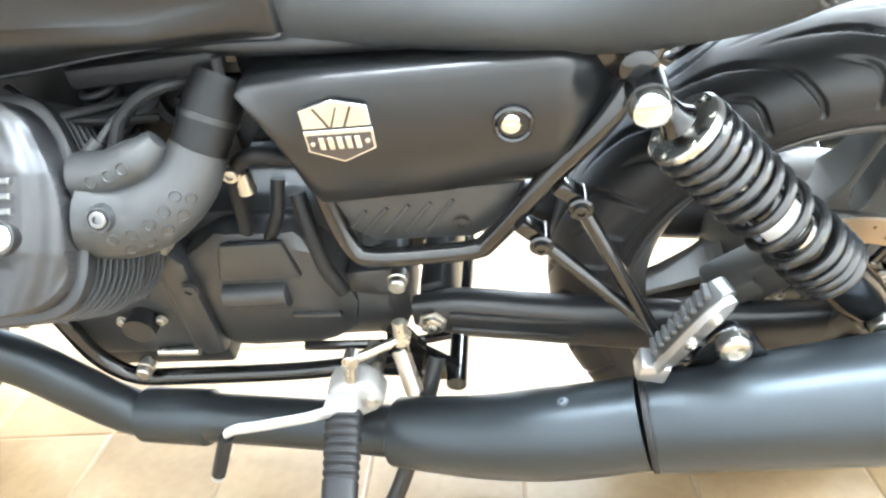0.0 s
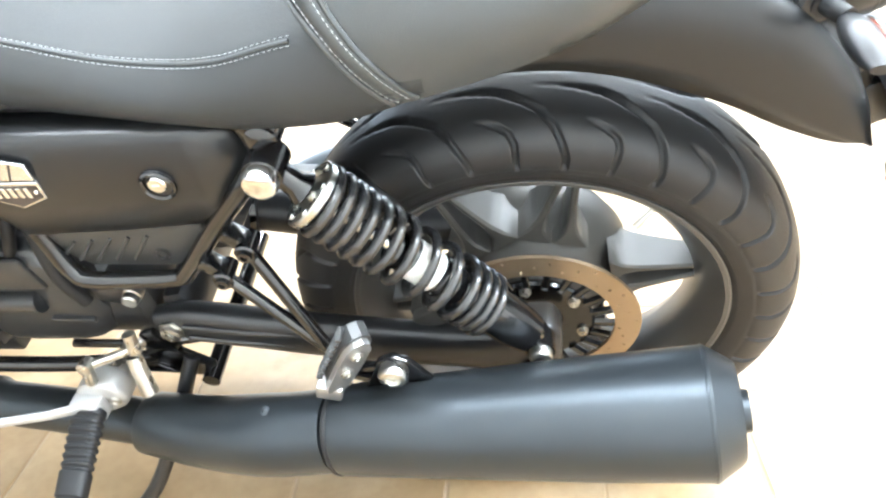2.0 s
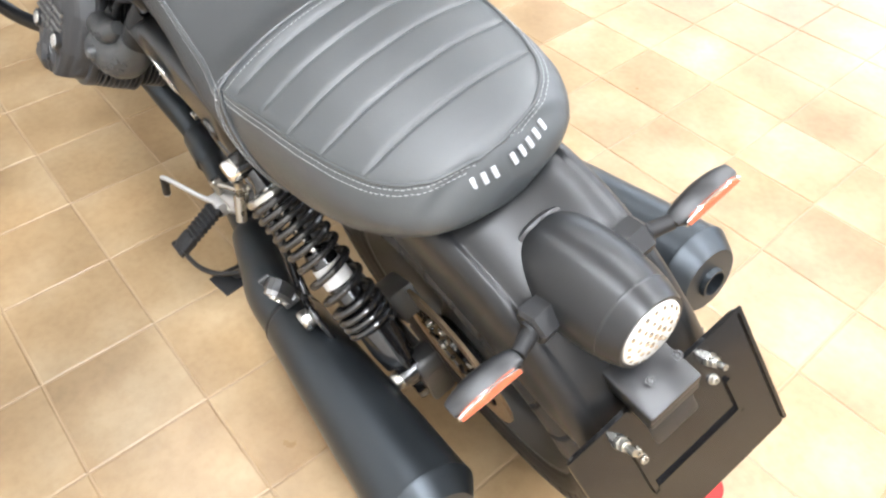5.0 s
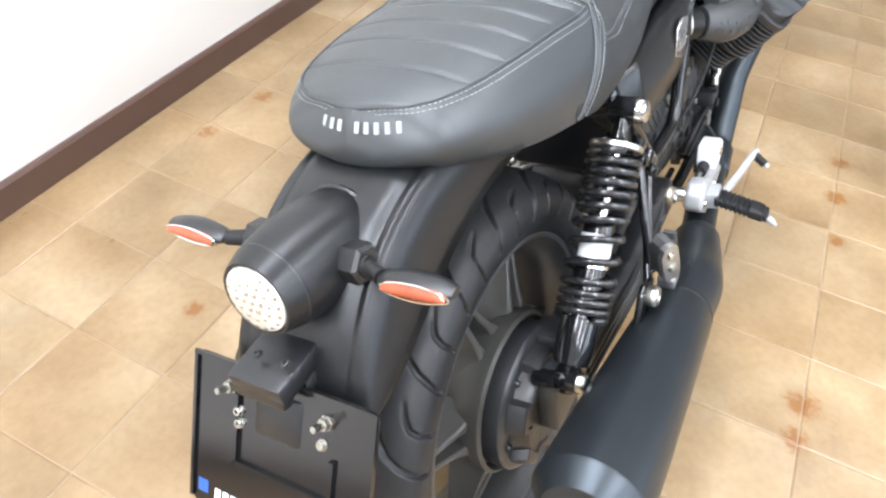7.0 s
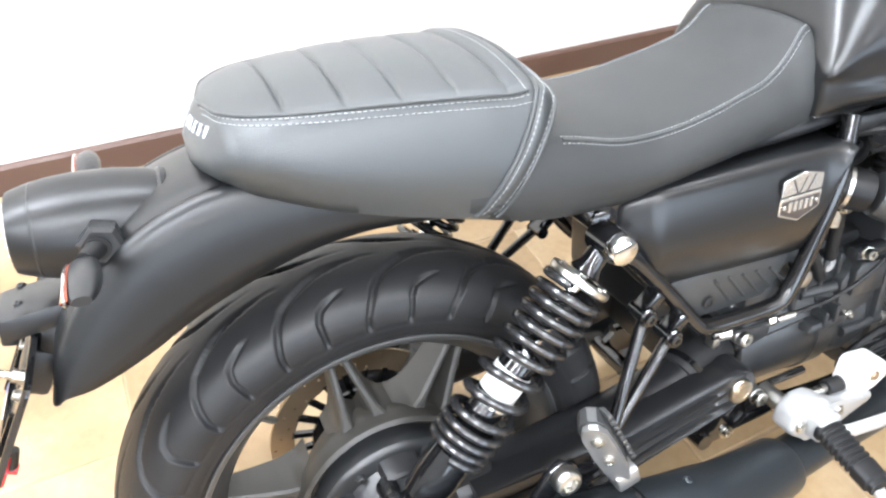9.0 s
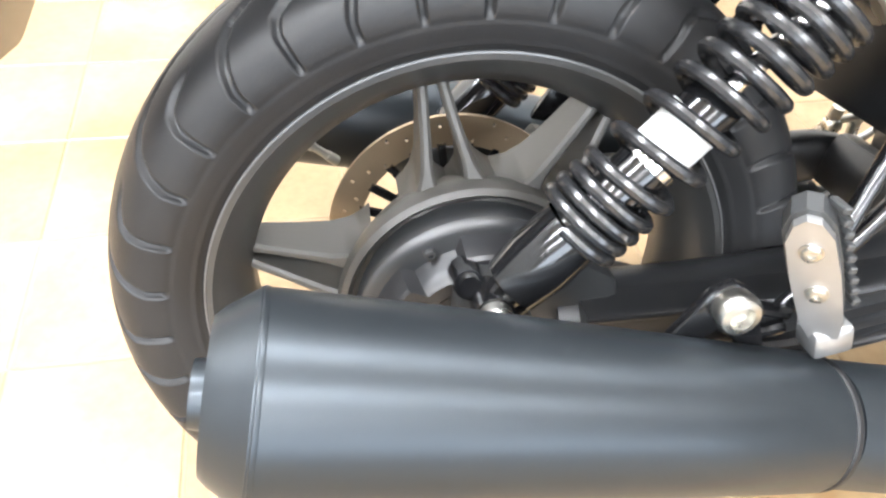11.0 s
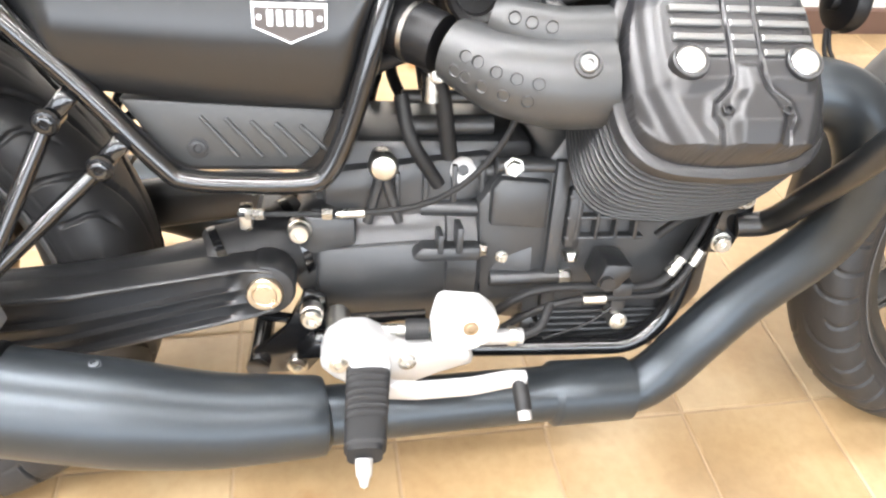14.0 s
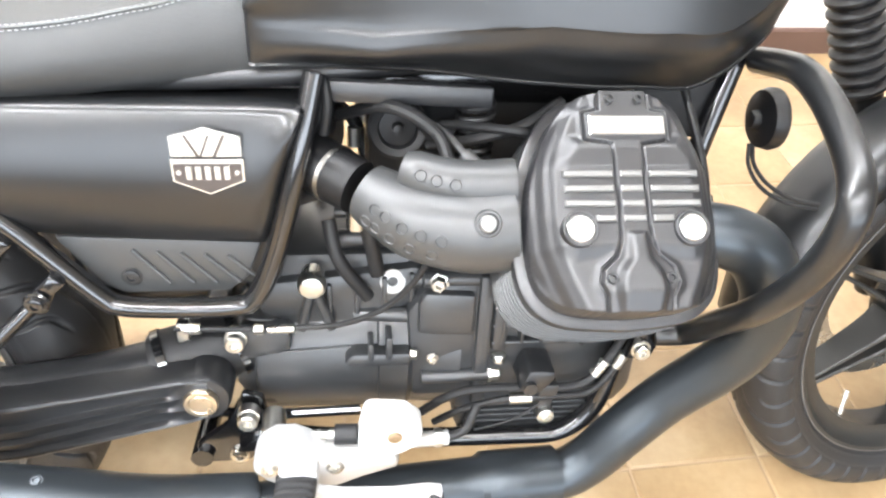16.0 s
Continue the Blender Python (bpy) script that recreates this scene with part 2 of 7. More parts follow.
def frames(pts):
    """Right-angled pairs of side directions carried along a line."""
    pts = [Vector(p) for p in pts]
    out, side = [], None
    for i, p in enumerate(pts):
        d = (pts[min(i + 1, len(pts) - 1)] - pts[max(i - 1, 0)]).normalized()
        if side is None:
            side = d.orthogonal().normalized()
        side = (side - side.dot(d) * d).normalized()
        out.append((p, side, d.cross(side)))
    return out


def tube(bm, pts, r, seg=12, caps=True):
    rs = r if isinstance(r, (list, tuple)) else [r] * len(pts)
    rings = [[p + q * (a * math.cos(2 * math.pi * k / seg) + b * math.sin(2 * math.pi * k / seg)) for k in range(seg)] for (p, a, b), q in zip(frames(pts), rs)]
    return loft(bm, rings, caps)


def rod(bm, a, b, r0, r1=None, seg=16):
    return tube(bm, [a, b], [r0, r0 if r1 is None else r1], seg)


def lathe(bm, profile, o, axis, seg=48, caps=True):
    """Profile of (along, radius) turned about the axis through o."""
    o, ax = Vector(o), Vector(axis).normalized()
    u = ax.orthogonal().normalized()
    v = ax.cross(u)
    rings = [[o + ax * h + max(r, 1e-5) * (u * math.cos(2 * math.pi * k / seg) + v * math.sin(2 * math.pi * k / seg)) for k in range(seg)] for h, r in profile]
    return loft(bm, rings, caps)


def box(bm, c, s, m=None, bev=0.003, seg=2):
    """A box with rounded edges; m turns it about its centre."""
    got = bmesh.ops.create_cube(bm, size=1)["verts"]
    for v in got:
        v.co = Vector((v.co.x * s[0], v.co.y * s[1], v.co.z * s[2]))
        v.co = (m @ v.co if m else v.co) + Vector(c)
    if bev:
        es = list({e for v in got for e in v.link_edges})
        bmesh.ops.bevel(bm, geom=es, offset=min(bev, 0.45 * min(s)), segments=seg, affect="EDGES", profile=0.5)
    return bm


def slab(bm, poly, y0, y1, bev=0.003, seg=2, axis="y"):
    """A flat polygon of (x, z) pushed from y0 to y1, its edges rounded."""
    put = {"y": lambda a, b, c: (a, c, b), "x": lambda a, b, c: (c, a, b), "z": lambda a, b, c: (a, b, c)}[axis]
    lo, hi = [bm.verts.new(put(*p, y0)) for p in poly], [bm.verts.new(put(*p, y1)) for p in poly]
    fs = [bm.faces.new(lo[::-1]), bm.faces.new(hi)]
    ring_faces(bm, lo, hi)
    if bev:
        es = list({e for v in (*lo, *hi) for e in v.link_edges})
        bmesh.ops.bevel(bm, geom=es, offset=bev, segments=seg, affect="EDGES", profile=0.5)
    return bm


def turned(rx=0, ry=0, rz=0):
    return pose(0, 0, 0, rx, ry, rz).to_3x3()


def bolt(name, p, axis, r, parent, mat=None, height=0.008, hexed=True, label=""):
    """A flanged screw with a socket in its head."""
    bm = bmesh.new()
    o, ax = Vector(p), Vector(axis).normalized()
    lathe(bm, [(0, r * 1.25), (height * 0.25, r * 1.25), (height * 0.28, r), (height * 0.9, r * 0.97), (height, r * 0.85), (height, r * 0.5), (height * 0.5, r * 0.42)], o, ax, 6 if not hexed else 20)
    return part(name, bm, mat or STEEL, parent, label)


bike = new("motorcycle")
tagged(bike, "matt black roadster motorcycle leaning on its side stand", "motorcycle")
LEAN = -15.58
bike.matrix_world = pose(0, 0, -0.0041, LEAN, 0, 0)

# ---- wheels ----


# how far the grooves run forward, in degrees, from the crown (0) to the shoulder (1)
SWEEP_U, SWEEP = (0.0, 0.05, 0.08, 0.14, 0.25, 0.35, 0.50, 0.66, 0.88, 1.0), (30, 24, 18, 12.5, 8.0, 4.9, 2.7, 1.4, 0.0, 0.0)
HOOK_U, HOOK = (0.0, 0.40, 0.44, 0.49, 0.57, 0.70, 1.0), (9.0, 6.6, 5.0, 3.0, 1.0, 0.1, 0.0)


def tyre_mesh(c, r, half, rim_r, rim_half, grooves, long_run=0.44, deep=0.0060, rows=1400):
    """A tyre about the y axis: long grooves sweep from the crown to the shoulder, short hooked ones stand between them."""
    edge = 0.77
    s = np.concatenate([np.linspace(-1, -edge - 0.03, 14), np.linspace(-edge - 0.02, edge + 0.02, 104), np.linspace(edge + 0.03, 1, 14)])
    cols = len(s)
    a = np.linspace(0, 2 * np.pi, rows, endpoint=False)
    # cross-section: a superellipse crown that runs down into the side walls
    ang = s * radians(128)
    yy = half * np.sign(np.sin(ang)) * np.abs(np.sin(ang)) ** 0.9
    mid = rim_r + (r - rim_r) * 0.46
    rr = np.where(np.abs(ang) < np.pi / 2, mid + (r - mid) * np.abs(np.cos(ang)) ** 0.8, mid - (mid - rim_r) * np.clip(np.abs(np.cos(ang)) / np.cos(radians(52)) ** 1.0, 0, 1) ** 0.9)
    t = np.clip((np.abs(ang) - np.pi / 2) / (radians(128) - np.pi / 2), 0, 1)
    yy = np.where(np.abs(ang) > np.pi / 2, np.sign(s) * (half + (rim_half - half) * t**1.5), yy)
    A, S = np.meshgrid(a, s, indexing="ij")
    depth = np.zeros_like(A)
    arc = 0.5 * edge * np.hypot(np.diff(yy), np.diff(rr)).sum()
    for side in (-1, 1):
        u = np.clip(S * side, 0, 1.2) / edge
        for kind, u0, us, bs in ((0, 0.05, SWEEP_U, SWEEP), (1, 0.40, HOOK_U, HOOK)):
            fine = np.linspace(0, 1, 201)
            line = np.interp(fine, us, np.radians(bs)) * long_run / 0.44
            line = np.convolve(np.pad(line, 4, mode="edge"), np.ones(9) / 9, "valid")
            bend = np.interp(u, fine, line)
            slope = np.interp(u, fine, np.gradient(line, fine)) * r / arc
            taper = np.clip((u - u0) / 0.10, 0, 1) * np.clip((1.0 - u) / 0.02, 0, 1)
            pitch = 4 * np.pi / grooves
            a0 = radians(11.4) + pitch * (kind * 0.5 + (0.5 if side > 0 else 0.0) * 0.5)
            d = ((A + bend - a0 + pitch / 2) % pitch - pitch / 2) * r / np.sqrt(1 + slope**2)
            w = 0.0033 if kind == 0 else 0.0029
            depth = np.maximum(depth, deep * np.clip((w + 0.0010 - np.abs(d)) / 0.0016, 0, 1) * taper)
    # a raised shoulder line at the end of the tread and a bead line at the rim
    depth += 0.0012 * np.exp(-(((np.abs(S) - edge - 0.012) / 0.008) ** 2)) - 0.001 * np.exp(-(((np.abs(S) - 0.93) / 0.012) ** 2))
    dy, dr = np.gradient(yy), np.gradient(rr)
    ln = np.hypot(dy, dr)
    ny, nr = -dr / ln, dy / ln
    R = rr[None, :] - depth * nr[None, :]
    Y = yy[None, :] - depth * ny[None, :]
    v = np.stack([c[0] + R * np.cos(A), c[1] + Y, c[2] + R * np.sin(A)], -1).reshape(-1, 3)
    i, j = np.meshgrid(np.arange(rows), np.arange(cols - 1), indexing="ij")
    n = (i + 1) % rows
    f = np.stack([i * cols + j, i * cols + j + 1, n * cols + j + 1, n * cols + j], -1).reshape(-1, 4)
    me = bpy.data.meshes.new("tyre")
    me.from_pydata(v.tolist(), [], f.tolist())
    me.polygons.foreach_set("use_smooth", [True] * len(me.polygons))
    return me


def spoke(c, a0, r0, r1, deep0, deep1, mid0, grow=1.0):
    """A split cast spoke: two broad blades that spring from the hub and close up towards the rim."""
    bm = bmesh.new()
    ri, ro = (0.0, 0.12, 0.30, 0.60, 0.92, 1.0), (0.0, 0.12, 0.30, 0.60, 0.92, 1.0)
    inner = [0.0, 0.0115, 0.0125, 0.0085, 0.0040, 0.0020]
    outer = [0.046, 0.032, 0.0235, 0.0175, 0.0130, 0.0175]
    for side in (-1, 1):
        rings = []
        for k in range(15):
            t = k / 14
            rad = r0 + (r1 - r0) * t
            a, b = grow * float(np.interp(t, ri, inner)), grow * float(np.interp(t, ro, outer))
            hh = deep0 + (deep1 - deep0) * t**0.7
            m = mid0 * (1 - t) ** 1.2
            d, e = Vector((math.cos(a0), 0, math.sin(a0))), Vector((-math.sin(a0), 0, math.cos(a0))) * side
            p = Vector(c) + d * rad + Vector((0, m, 0))
            v = min(0.003, 0.3 * (b - a))
            prof = [(a, -hh + v), (a + v, -hh), (b - v, -hh), (b, -hh + v), (b, hh - v), (b - v, hh), (a + v, hh), (a, hh - v)]
            rings.append([p + e * q + Vector((0, w, 0)) for q, w in prof])
        loft(bm, rings)
    return bm


def disc_mesh(c, y, r0, r1, thick, holes):
    """A drilled brake disc: a flat ring with through holes in staggered rows."""
    bm = bmesh.new()
    n, per = holes, 6
    seg = n * per
    rad = np.linspace(r0, r1, 9)
    grid = {}
    for w in (-1, 1):
        for i, q in enumerate(rad):
            for k in range(seg):
                a = 2 * math.pi * k / seg
                grid[w, i, k] = bm.verts.new((c[0] + q * math.cos(a), y + w * thick / 2, c[2] + q * math.sin(a)))
    gone = set()
    for h in range(n):
        i = (2, 4, 6)[h % 3] - (h // 3) % 2
        gone.add((i, h * per + 2))
    for i in range(8):
        for k in range(seg):
            if (i, k) in gone:
                continue
            j = (k + 1) % seg
            for w in (-1, 1):
                bm.faces.new((grid[w, i, k], grid[w, i + 1, k], grid[w, i + 1, j], grid[w, i, j]))
    for i, k in gone:
        j = (k + 1) % seg
        q = [(i, k), (i + 1, k), (i + 1, j), (i, j)]
        for a, b in zip(q, q[1:] + q[:1]):
            bm.faces.new((grid[-1, *a], grid[-1, *b], grid[1, *b], grid[1, *a]))
    for i in (0, 8):
        for k in range(seg):
            j = (k + 1) % seg
            bm.faces.new((grid[-1, i, k], grid[-1, i, j], grid[1, i, j], grid[1, i, k]))
    return bm


def wheel(name, c, r, half, rim_r, rim_half, spokes, phase, label, grooves, under=None, hub_half=0.05, long_run=0.44, deep=0.0055, rows=1400, drum=None, rim=None, cast=None):
    bm = bmesh.new()
    lip, well = rim_r, rim_r - 0.036
    prof = [(-rim_half, lip + 0.002), (-rim_half - 0.002, lip), (-rim_half - 0.001, lip - 0.006), (-rim_half + 0.006, lip - 0.011), (-rim_half + 0.013, lip - 0.018), (-rim_half * 0.6, lip - 0.025), (-0.02, well), (0.02, well), (rim_half * 0.6, lip - 0.025), (rim_half - 0.013, lip - 0.018), (rim_half - 0.006, lip - 0.011), (rim_half + 0.001, lip - 0.006), (rim_half + 0.002, lip), (rim_half, lip + 0.002), (rim_half - 0.012, lip - 0.004), (0, lip - 0.02), (-rim_half + 0.012, lip - 0.004)]
    lathe(bm, [*prof, prof[0]], c, (0, 1, 0), 120, caps=False)
    w = part(name, bm, rim or RIMM, under or bike, label)
    for q in (-1, 1):
        bm = bmesh.new()
        lathe(bm, [(rim_half - 0.001, lip + 0.0012), (rim_half + 0.0026, lip + 0.0010), (rim_half + 0.0028, lip - 0.0008), (rim_half, lip - 0.0014), (rim_half - 0.001, lip + 0.0012)], c, (0, q, 0), 120, caps=False)
        part("machined_lip", bm, LIP, w, "thin grey rim edge")
    t = new("tyre", tyre_mesh(c, r, half, rim_r, rim_half, grooves, long_run, deep, rows))
    t.data.materials.append(RUBBER)
    t.parent = w
    tagged(t, "black rubber tyre with curved tread grooves")
    bm = bmesh.new()
    lathe(bm, drum or [(-hub_half, 0.018), (-hub_half, 0.055), (-hub_half + 0.012, 0.066), (hub_half - 0.012, 0.066), (hub_half, 0.055), (hub_half, 0.018)], c, (0, 1, 0), 72)
    part("hub", bm, cast or SPOKEM, w)
    for a0 in spokes:
        bm = spoke(c, radians(a0), 0.100 if drum else 0.055, well + 0.008, 0.040 if drum else 0.030, 0.020, -0.014 if drum else 0.0, 1.0 if drum else 0.72)
        part("spoke", bm, cast or SPOKEM, w)
    a = phase + radians(28)
    d = Vector((math.cos(a), 0, math.sin(a)))
    bm = bmesh.new()
    p = Vector(c) + d * (well + 0.004)
    rod(bm, p, p - d * 0.012 + Vector((0, 0.004, 0)), 0.0045)
    rod(bm, p - d * 0.012 + Vector((0, 0.004, 0)), p - d * 0.034 + Vector((0, 0.012, 0)), 0.0035)
    rod(bm, p - d * 0.028 + Vector((0, 0.010, 0)), p - d * 0.040 + Vector((0, 0.014, 0)), 0.0045)
    part("valve", bm, STEEL, w)
    return w


RC, FC = (0, 0, 0.32), (1.465, 0, 0.318)
DRUM = [(-0.050, 0.060), (-0.052, 0.110), (-0.060, 0.112), (-0.064, 0.116), (-0.060, 0.121), (-0.048, 0.1225), (-0.030, 0.117), (0.000, 0.104), (0.026, 0.086), (0.040, 0.070), (0.052, 0.060), (0.052, 0.020)]
rear = wheel("rear_wheel", RC, 0.320, 0.076, 0.235, 0.060, (57, 101, 169, 237, 281, 349), radians(108), "dark grey cast alloy rear wheel with split spokes", 36, drum=DRUM)
bm = disc_mesh(RC, 0.074, 0.098, 0.130, 0.005, 42)
part("brake_disc", bm, DISC, rear, "drilled bronze-tinted brake disc")
bm = bmesh.new()
lathe(bm, [(0.055, 0.03), (0.068, 0.034), (0.071, 0.07), (0.071, 0.074), (0.066, 0.074), (0.055, 0.066)], RC, (0, 1, 0), 48)
part("disc_carrier", bm, GLOSS, rear, "black slotted disc carrier")
for k in range(22):
    a = 2 * math.pi * k / 22
    d = Vector((math.cos(a), 0, math.sin(a)))
    bm = bmesh.new()
    box(bm, Vector(RC) + d * 0.086 + Vector((0, 0.072, 0)), (0.030, 0.005, 0.0075), turned(0, -math.degrees(a), 0), 0.001, 1)
    part("carrier_arm", bm, GLOSS, rear)
for k in range(6):
    a = 2 * math.pi * (k + 0.3) / 6
    bolt("disc_bolt", (0.062 * math.cos(a), 0.071, 0.32 + 0.062 * math.sin(a)), (0, 1, 0), 0.006, rear, STEEL, 0.006)

# ---- swing arm and bevel drive ----


def blend(tab, x):
    """Columns of a table of rows (x, values...) read at x, smoothly."""
    t = np.array(tab, float)
    t = t[np.argsort(t[:, 0])]
    k = int(np.clip(np.searchsorted(t[:, 0], x) - 1, 0, len(t) - 2))
    h = t[k + 1, 0] - t[k, 0]
    u = np.clip((x - t[k, 0]) / h, 0, 1)
    m = np.gradient(t[:, 1:], t[:, 0], axis=0)
    return ((2 * u**3 - 3 * u**2 + 1) * t[k, 1:] + (u**3 - 2 * u**2 + u) * h * m[k] + (3 * u**2 - 2 * u**3) * t[k + 1, 1:] + (u**3 - u**2) * h * m[k + 1]).tolist()


def arm(table):
    """An oval cast arm along x: rows of x, y, z, half height, half width."""
    bm = bmesh.new()
    rings = []
    for x in np.linspace(table[0][0], table[-1][0], 30):
        y, z, hz, hy = blend(table, x)
        ring = []
        for k in range(24):
            a = 2 * math.pi * k / 24
            ca, sa = math.cos(a), math.sin(a)
            ring.append((x, y + hy * math.copysign(abs(ca) ** 0.75, ca), z + hz * math.copysign(abs(sa) ** 0.75, sa)))
        rings.append(ring)
    return loft(bm, rings)


swing = new("swing_arm")
swing.parent = bike
tagged(swing, "black cast swing arm with shaft drive")
bm = bmesh.new()
tube(bm, curve([(0.405, -0.093, 0.374), (0.31, -0.099, 0.352), (0.20, -0.100, 0.337), (0.06, -0.098, 0.325)], 5), [0.036 + 0.0005 * k for k in range(16)], 32)
part("shaft_housing", bm, PLASTIC, swing, "satin black drive shaft housing")
bm = bmesh.new()
rings = []
for x in np.linspace(0.462, 0.075, 44):
    z1 = float(np.interp(x, [0.07, 0.27, 0.44, 0.462], [0.366, 0.386, 0.408, 0.404]))
    z0 = float(np.interp(x, [0.07, 0.252, 0.44, 0.462], [0.290, 0.309, 0.348, 0.356]))
    yo = float(np.interp(x, [0.07, 0.27, 0.462], [0.146, 0.160, 0.154]))
    m = float(np.interp(x, [0.20, 0.40], [0.50, 0.40]))
    deep = 0.0075 * float(np.clip((0.440 - x) / 0.03, 0, 1))
    prof = [(0, 0.036), (0, 0.005), (0.025, 0.001), (0.06, 0), (0.10, 0.001), (0.14, deep), (m - 0.05, deep * 1.1), (m - 0.015, 0.0015), (m + 0.015, 0.0015), (m + 0.05, deep), (m + 0.20, deep * 1.1), (m + 0.24, deep * 0.35), (m + 0.27, deep * 0.35), (m + 0.31, deep), (0.87, deep), (0.91, 0.001), (0.95, 0), (0.98, 0.001), (1.0, 0.005), (1.0, 0.036)]
    rings.append([(x, -yo + o, z1 + (z0 - z1) * f) for f, o in prof])
loft(bm, rings)
part("right_arm", bm, PLASTIC, swing, "satin black cast arm with raised ribs", 40)
bm = bmesh.new()
lathe(bm, [(0.112, 0.020), (0.112, 0.029), (0.146, 0.029), (0.151, 0.027), (0.152, 0.022)], (0.455, 0, 0.379), (0, -1, 0), 40)
part("pivot_boss", bm, PLASTIC, swing)
part("left_arm", arm([(-0.03, 0.122, 0.345, 0.040, 0.016), (0.05, 0.122, 0.340, 0.036, 0.018), (0.20, 0.118, 0.345, 0.034, 0.020), (0.34, 0.115, 0.362, 0.032, 0.020), (0.44, 0.112, 0.374, 0.028, 0.018), (0.475, 0.11, 0.375, 0.018, 0.014)]), PLASTIC, swing)
for z0, z1 in ((0.385, 0.358), (0.362, 0.330)):
    bm = bmesh.new()
    tube(bm, curve([(0.43, 0.134, z0 + 0.004), (0.32, 0.134, z0 - 0.010), (0.16, 0.122, z1)], 5), [0.0035] * 11, 8)
    part("rib", bm, SATIN, swing)
bm = bmesh.new()
tube(bm, [(0.398, -0.093, 0.374), (0.402, -0.092, 0.375), (0.430, -0.082, 0.380), (0.448, -0.074, 0.384), (0.466, -0.066, 0.388), (0.490, -0.056, 0.392)], [0.039, 0.043, 0.041, 0.046, 0.042, 0.047], 32)
part("shaft_boot", bm, PEGRUB, swing, "black rubber shaft boot")
for x, y, z, r in ((0.408, -0.0905, 0.376, 0.0445), (0.480, -0.060, 0.390, 0.0470)):
    bm = bmesh.new()
    tube(bm, [(x - 0.004, y - 0.0014, z - 0.001), (x + 0.004, y + 0.0014, z + 0.001)], [r, r], 32)
    part("boot_clamp", bm, GLOSS, swing)
bm = bmesh.new()
slab(bm, [(0.425, 0.348), (0.455, 0.345), (0.470, 0.375), (0.466, 0.405), (0.440, 0.410), (0.428, 0.385)], -0.110, 0.100, 0.008)
part("cross_web", bm, PLASTIC, swing, "black cast web between the arms")
bm = bmesh.new()
lathe(bm, [(-0.006, 0.0175), (0.0, 0.0180), (0.005, 0.0178), (0.0068, 0.0165), (0.0070, 0.0125), (0.0062, 0.0115), (0.0070, 0.0105), (0.0072, 0)], (0.454, -0.152, 0.3785), (0, -1, 0), 40)
part("pivot_bolt", bm, BRONZED, swing, "large round bronze-tinted pivot cap")
bolt("pivot_bolt", (0.452, 0.128, 0.374), (0, 1, 0), 0.014, swing, STEEL, 0.010, False)

bevel = new("bevel_drive")
bevel.parent = bike
tagged(bevel, "black cast bevel drive housing on the rear axle")
bm = bmesh.new()
lathe(bm, [(0.046, 0.05), (0.048, 0.104), (0.066, 0.108), (0.084, 0.108), (0.088, 0.105), (0.090, 0.099), (0.090, 0.0)], RC, (0, -1, 0), 96)
part("housing", bm, ENGINE, bevel, "black cast bevel housing")


def lobed(along, big, small, n=168, lobes=6, lead=30.0):
    """One ring of a castellated plate: lobes and notches with slanted flanks."""
    out = []
    for k in range(n):
        g = 2 * math.pi * k / n
        w = np.clip(0.5 + 2.6 * math.cos(lobes * (g - radians(lead))), 0, 1)
        rad = small + (big - small) * float(w)
        out.append(Vector(RC) + Vector((rad * math.cos(g), -along, rad * math.sin(g))))
    return out


bm = bmesh.new()
loft(bm, [lobed(0.088, 0.097, 0.086), lobed(0.104, 0.093, 0.080), lobed(0.1125, 0.090, 0.076), lobed(0.1150, 0.087, 0.073), lobed(0.1150, 0.074, 0.062), lobed(0.1120, 0.070, 0.058), lobed(0.1100, 0.030, 0.028), lobed(0.1130, 0.024, 0.024), lobed(0.1130, 0.004, 0.004)])
part("drive_cover", bm, COVER, bevel, "satin black castellated drive cover", 25)
for k in range(6):
    a = radians(k * 60)
    bolt("cover_bolt", Vector(RC) + Vector((0.0925 * math.cos(a), -0.090, 0.0925 * math.sin(a))), (0, -1, 0), 0.0048, bevel, ENGINE, 0.006)
bm = bmesh.new()
rod(bm, (-0.020, -0.108, 0.392), (-0.022, -0.140, 0.402), 0.014, 0.012, 20)
rod(bm, (-0.022, -0.138, 0.402), (-0.0225, -0.146, 0.404), 0.0085, 0.0085, 16)
part("breather", bm, GLOSS, bevel, "gloss black breather stub")
bm = bmesh.new()
slab(bm, [(0.02, 0.300), (0.105, 0.326), (0.112, 0.344), (0.106, 0.385), (0.060, 0.412), (0.030, 0.418)], -0.122, -0.070, 0.008)
part("drive_web", bm, ENGINE, bevel, "black cast web towards the shaft")
for s in (-1, 1):
    bm = bmesh.new()
    slab(bm, [(-0.032, 0.30), (0.045, 0.30), (0.032, 0.365), (0.012, 0.402), (-0.018, 0.404), (-0.030, 0.385)], s * 0.100, s * 0.140, 0.006)
    part("shock_lug", bm, ENGINE, bevel if s < 0 else swing)
bm = bmesh.new()
lathe(bm, [(0.10, 0.0), (0.10, 0.022), (0.150, 0.020), (0.154, 0.017), (0.154, 0.0)], RC, (0, 1, 0), 24)
part("axle_nut", bm, GLOSS, swing)
bm = bmesh.new()
box(bm, (0.105, 0.085, 0.385), (0.085, 0.045, 0.050), turned(0, 35, 0), 0.008)
box(bm, (0.120, 0.108, 0.385), (0.050, 0.02, 0.030), turned(0, 35, 0), 0.006)
part("brake_caliper", bm, SPOKEM, swing, "dark cast rear brake caliper")

# ---- shock absorbers ----


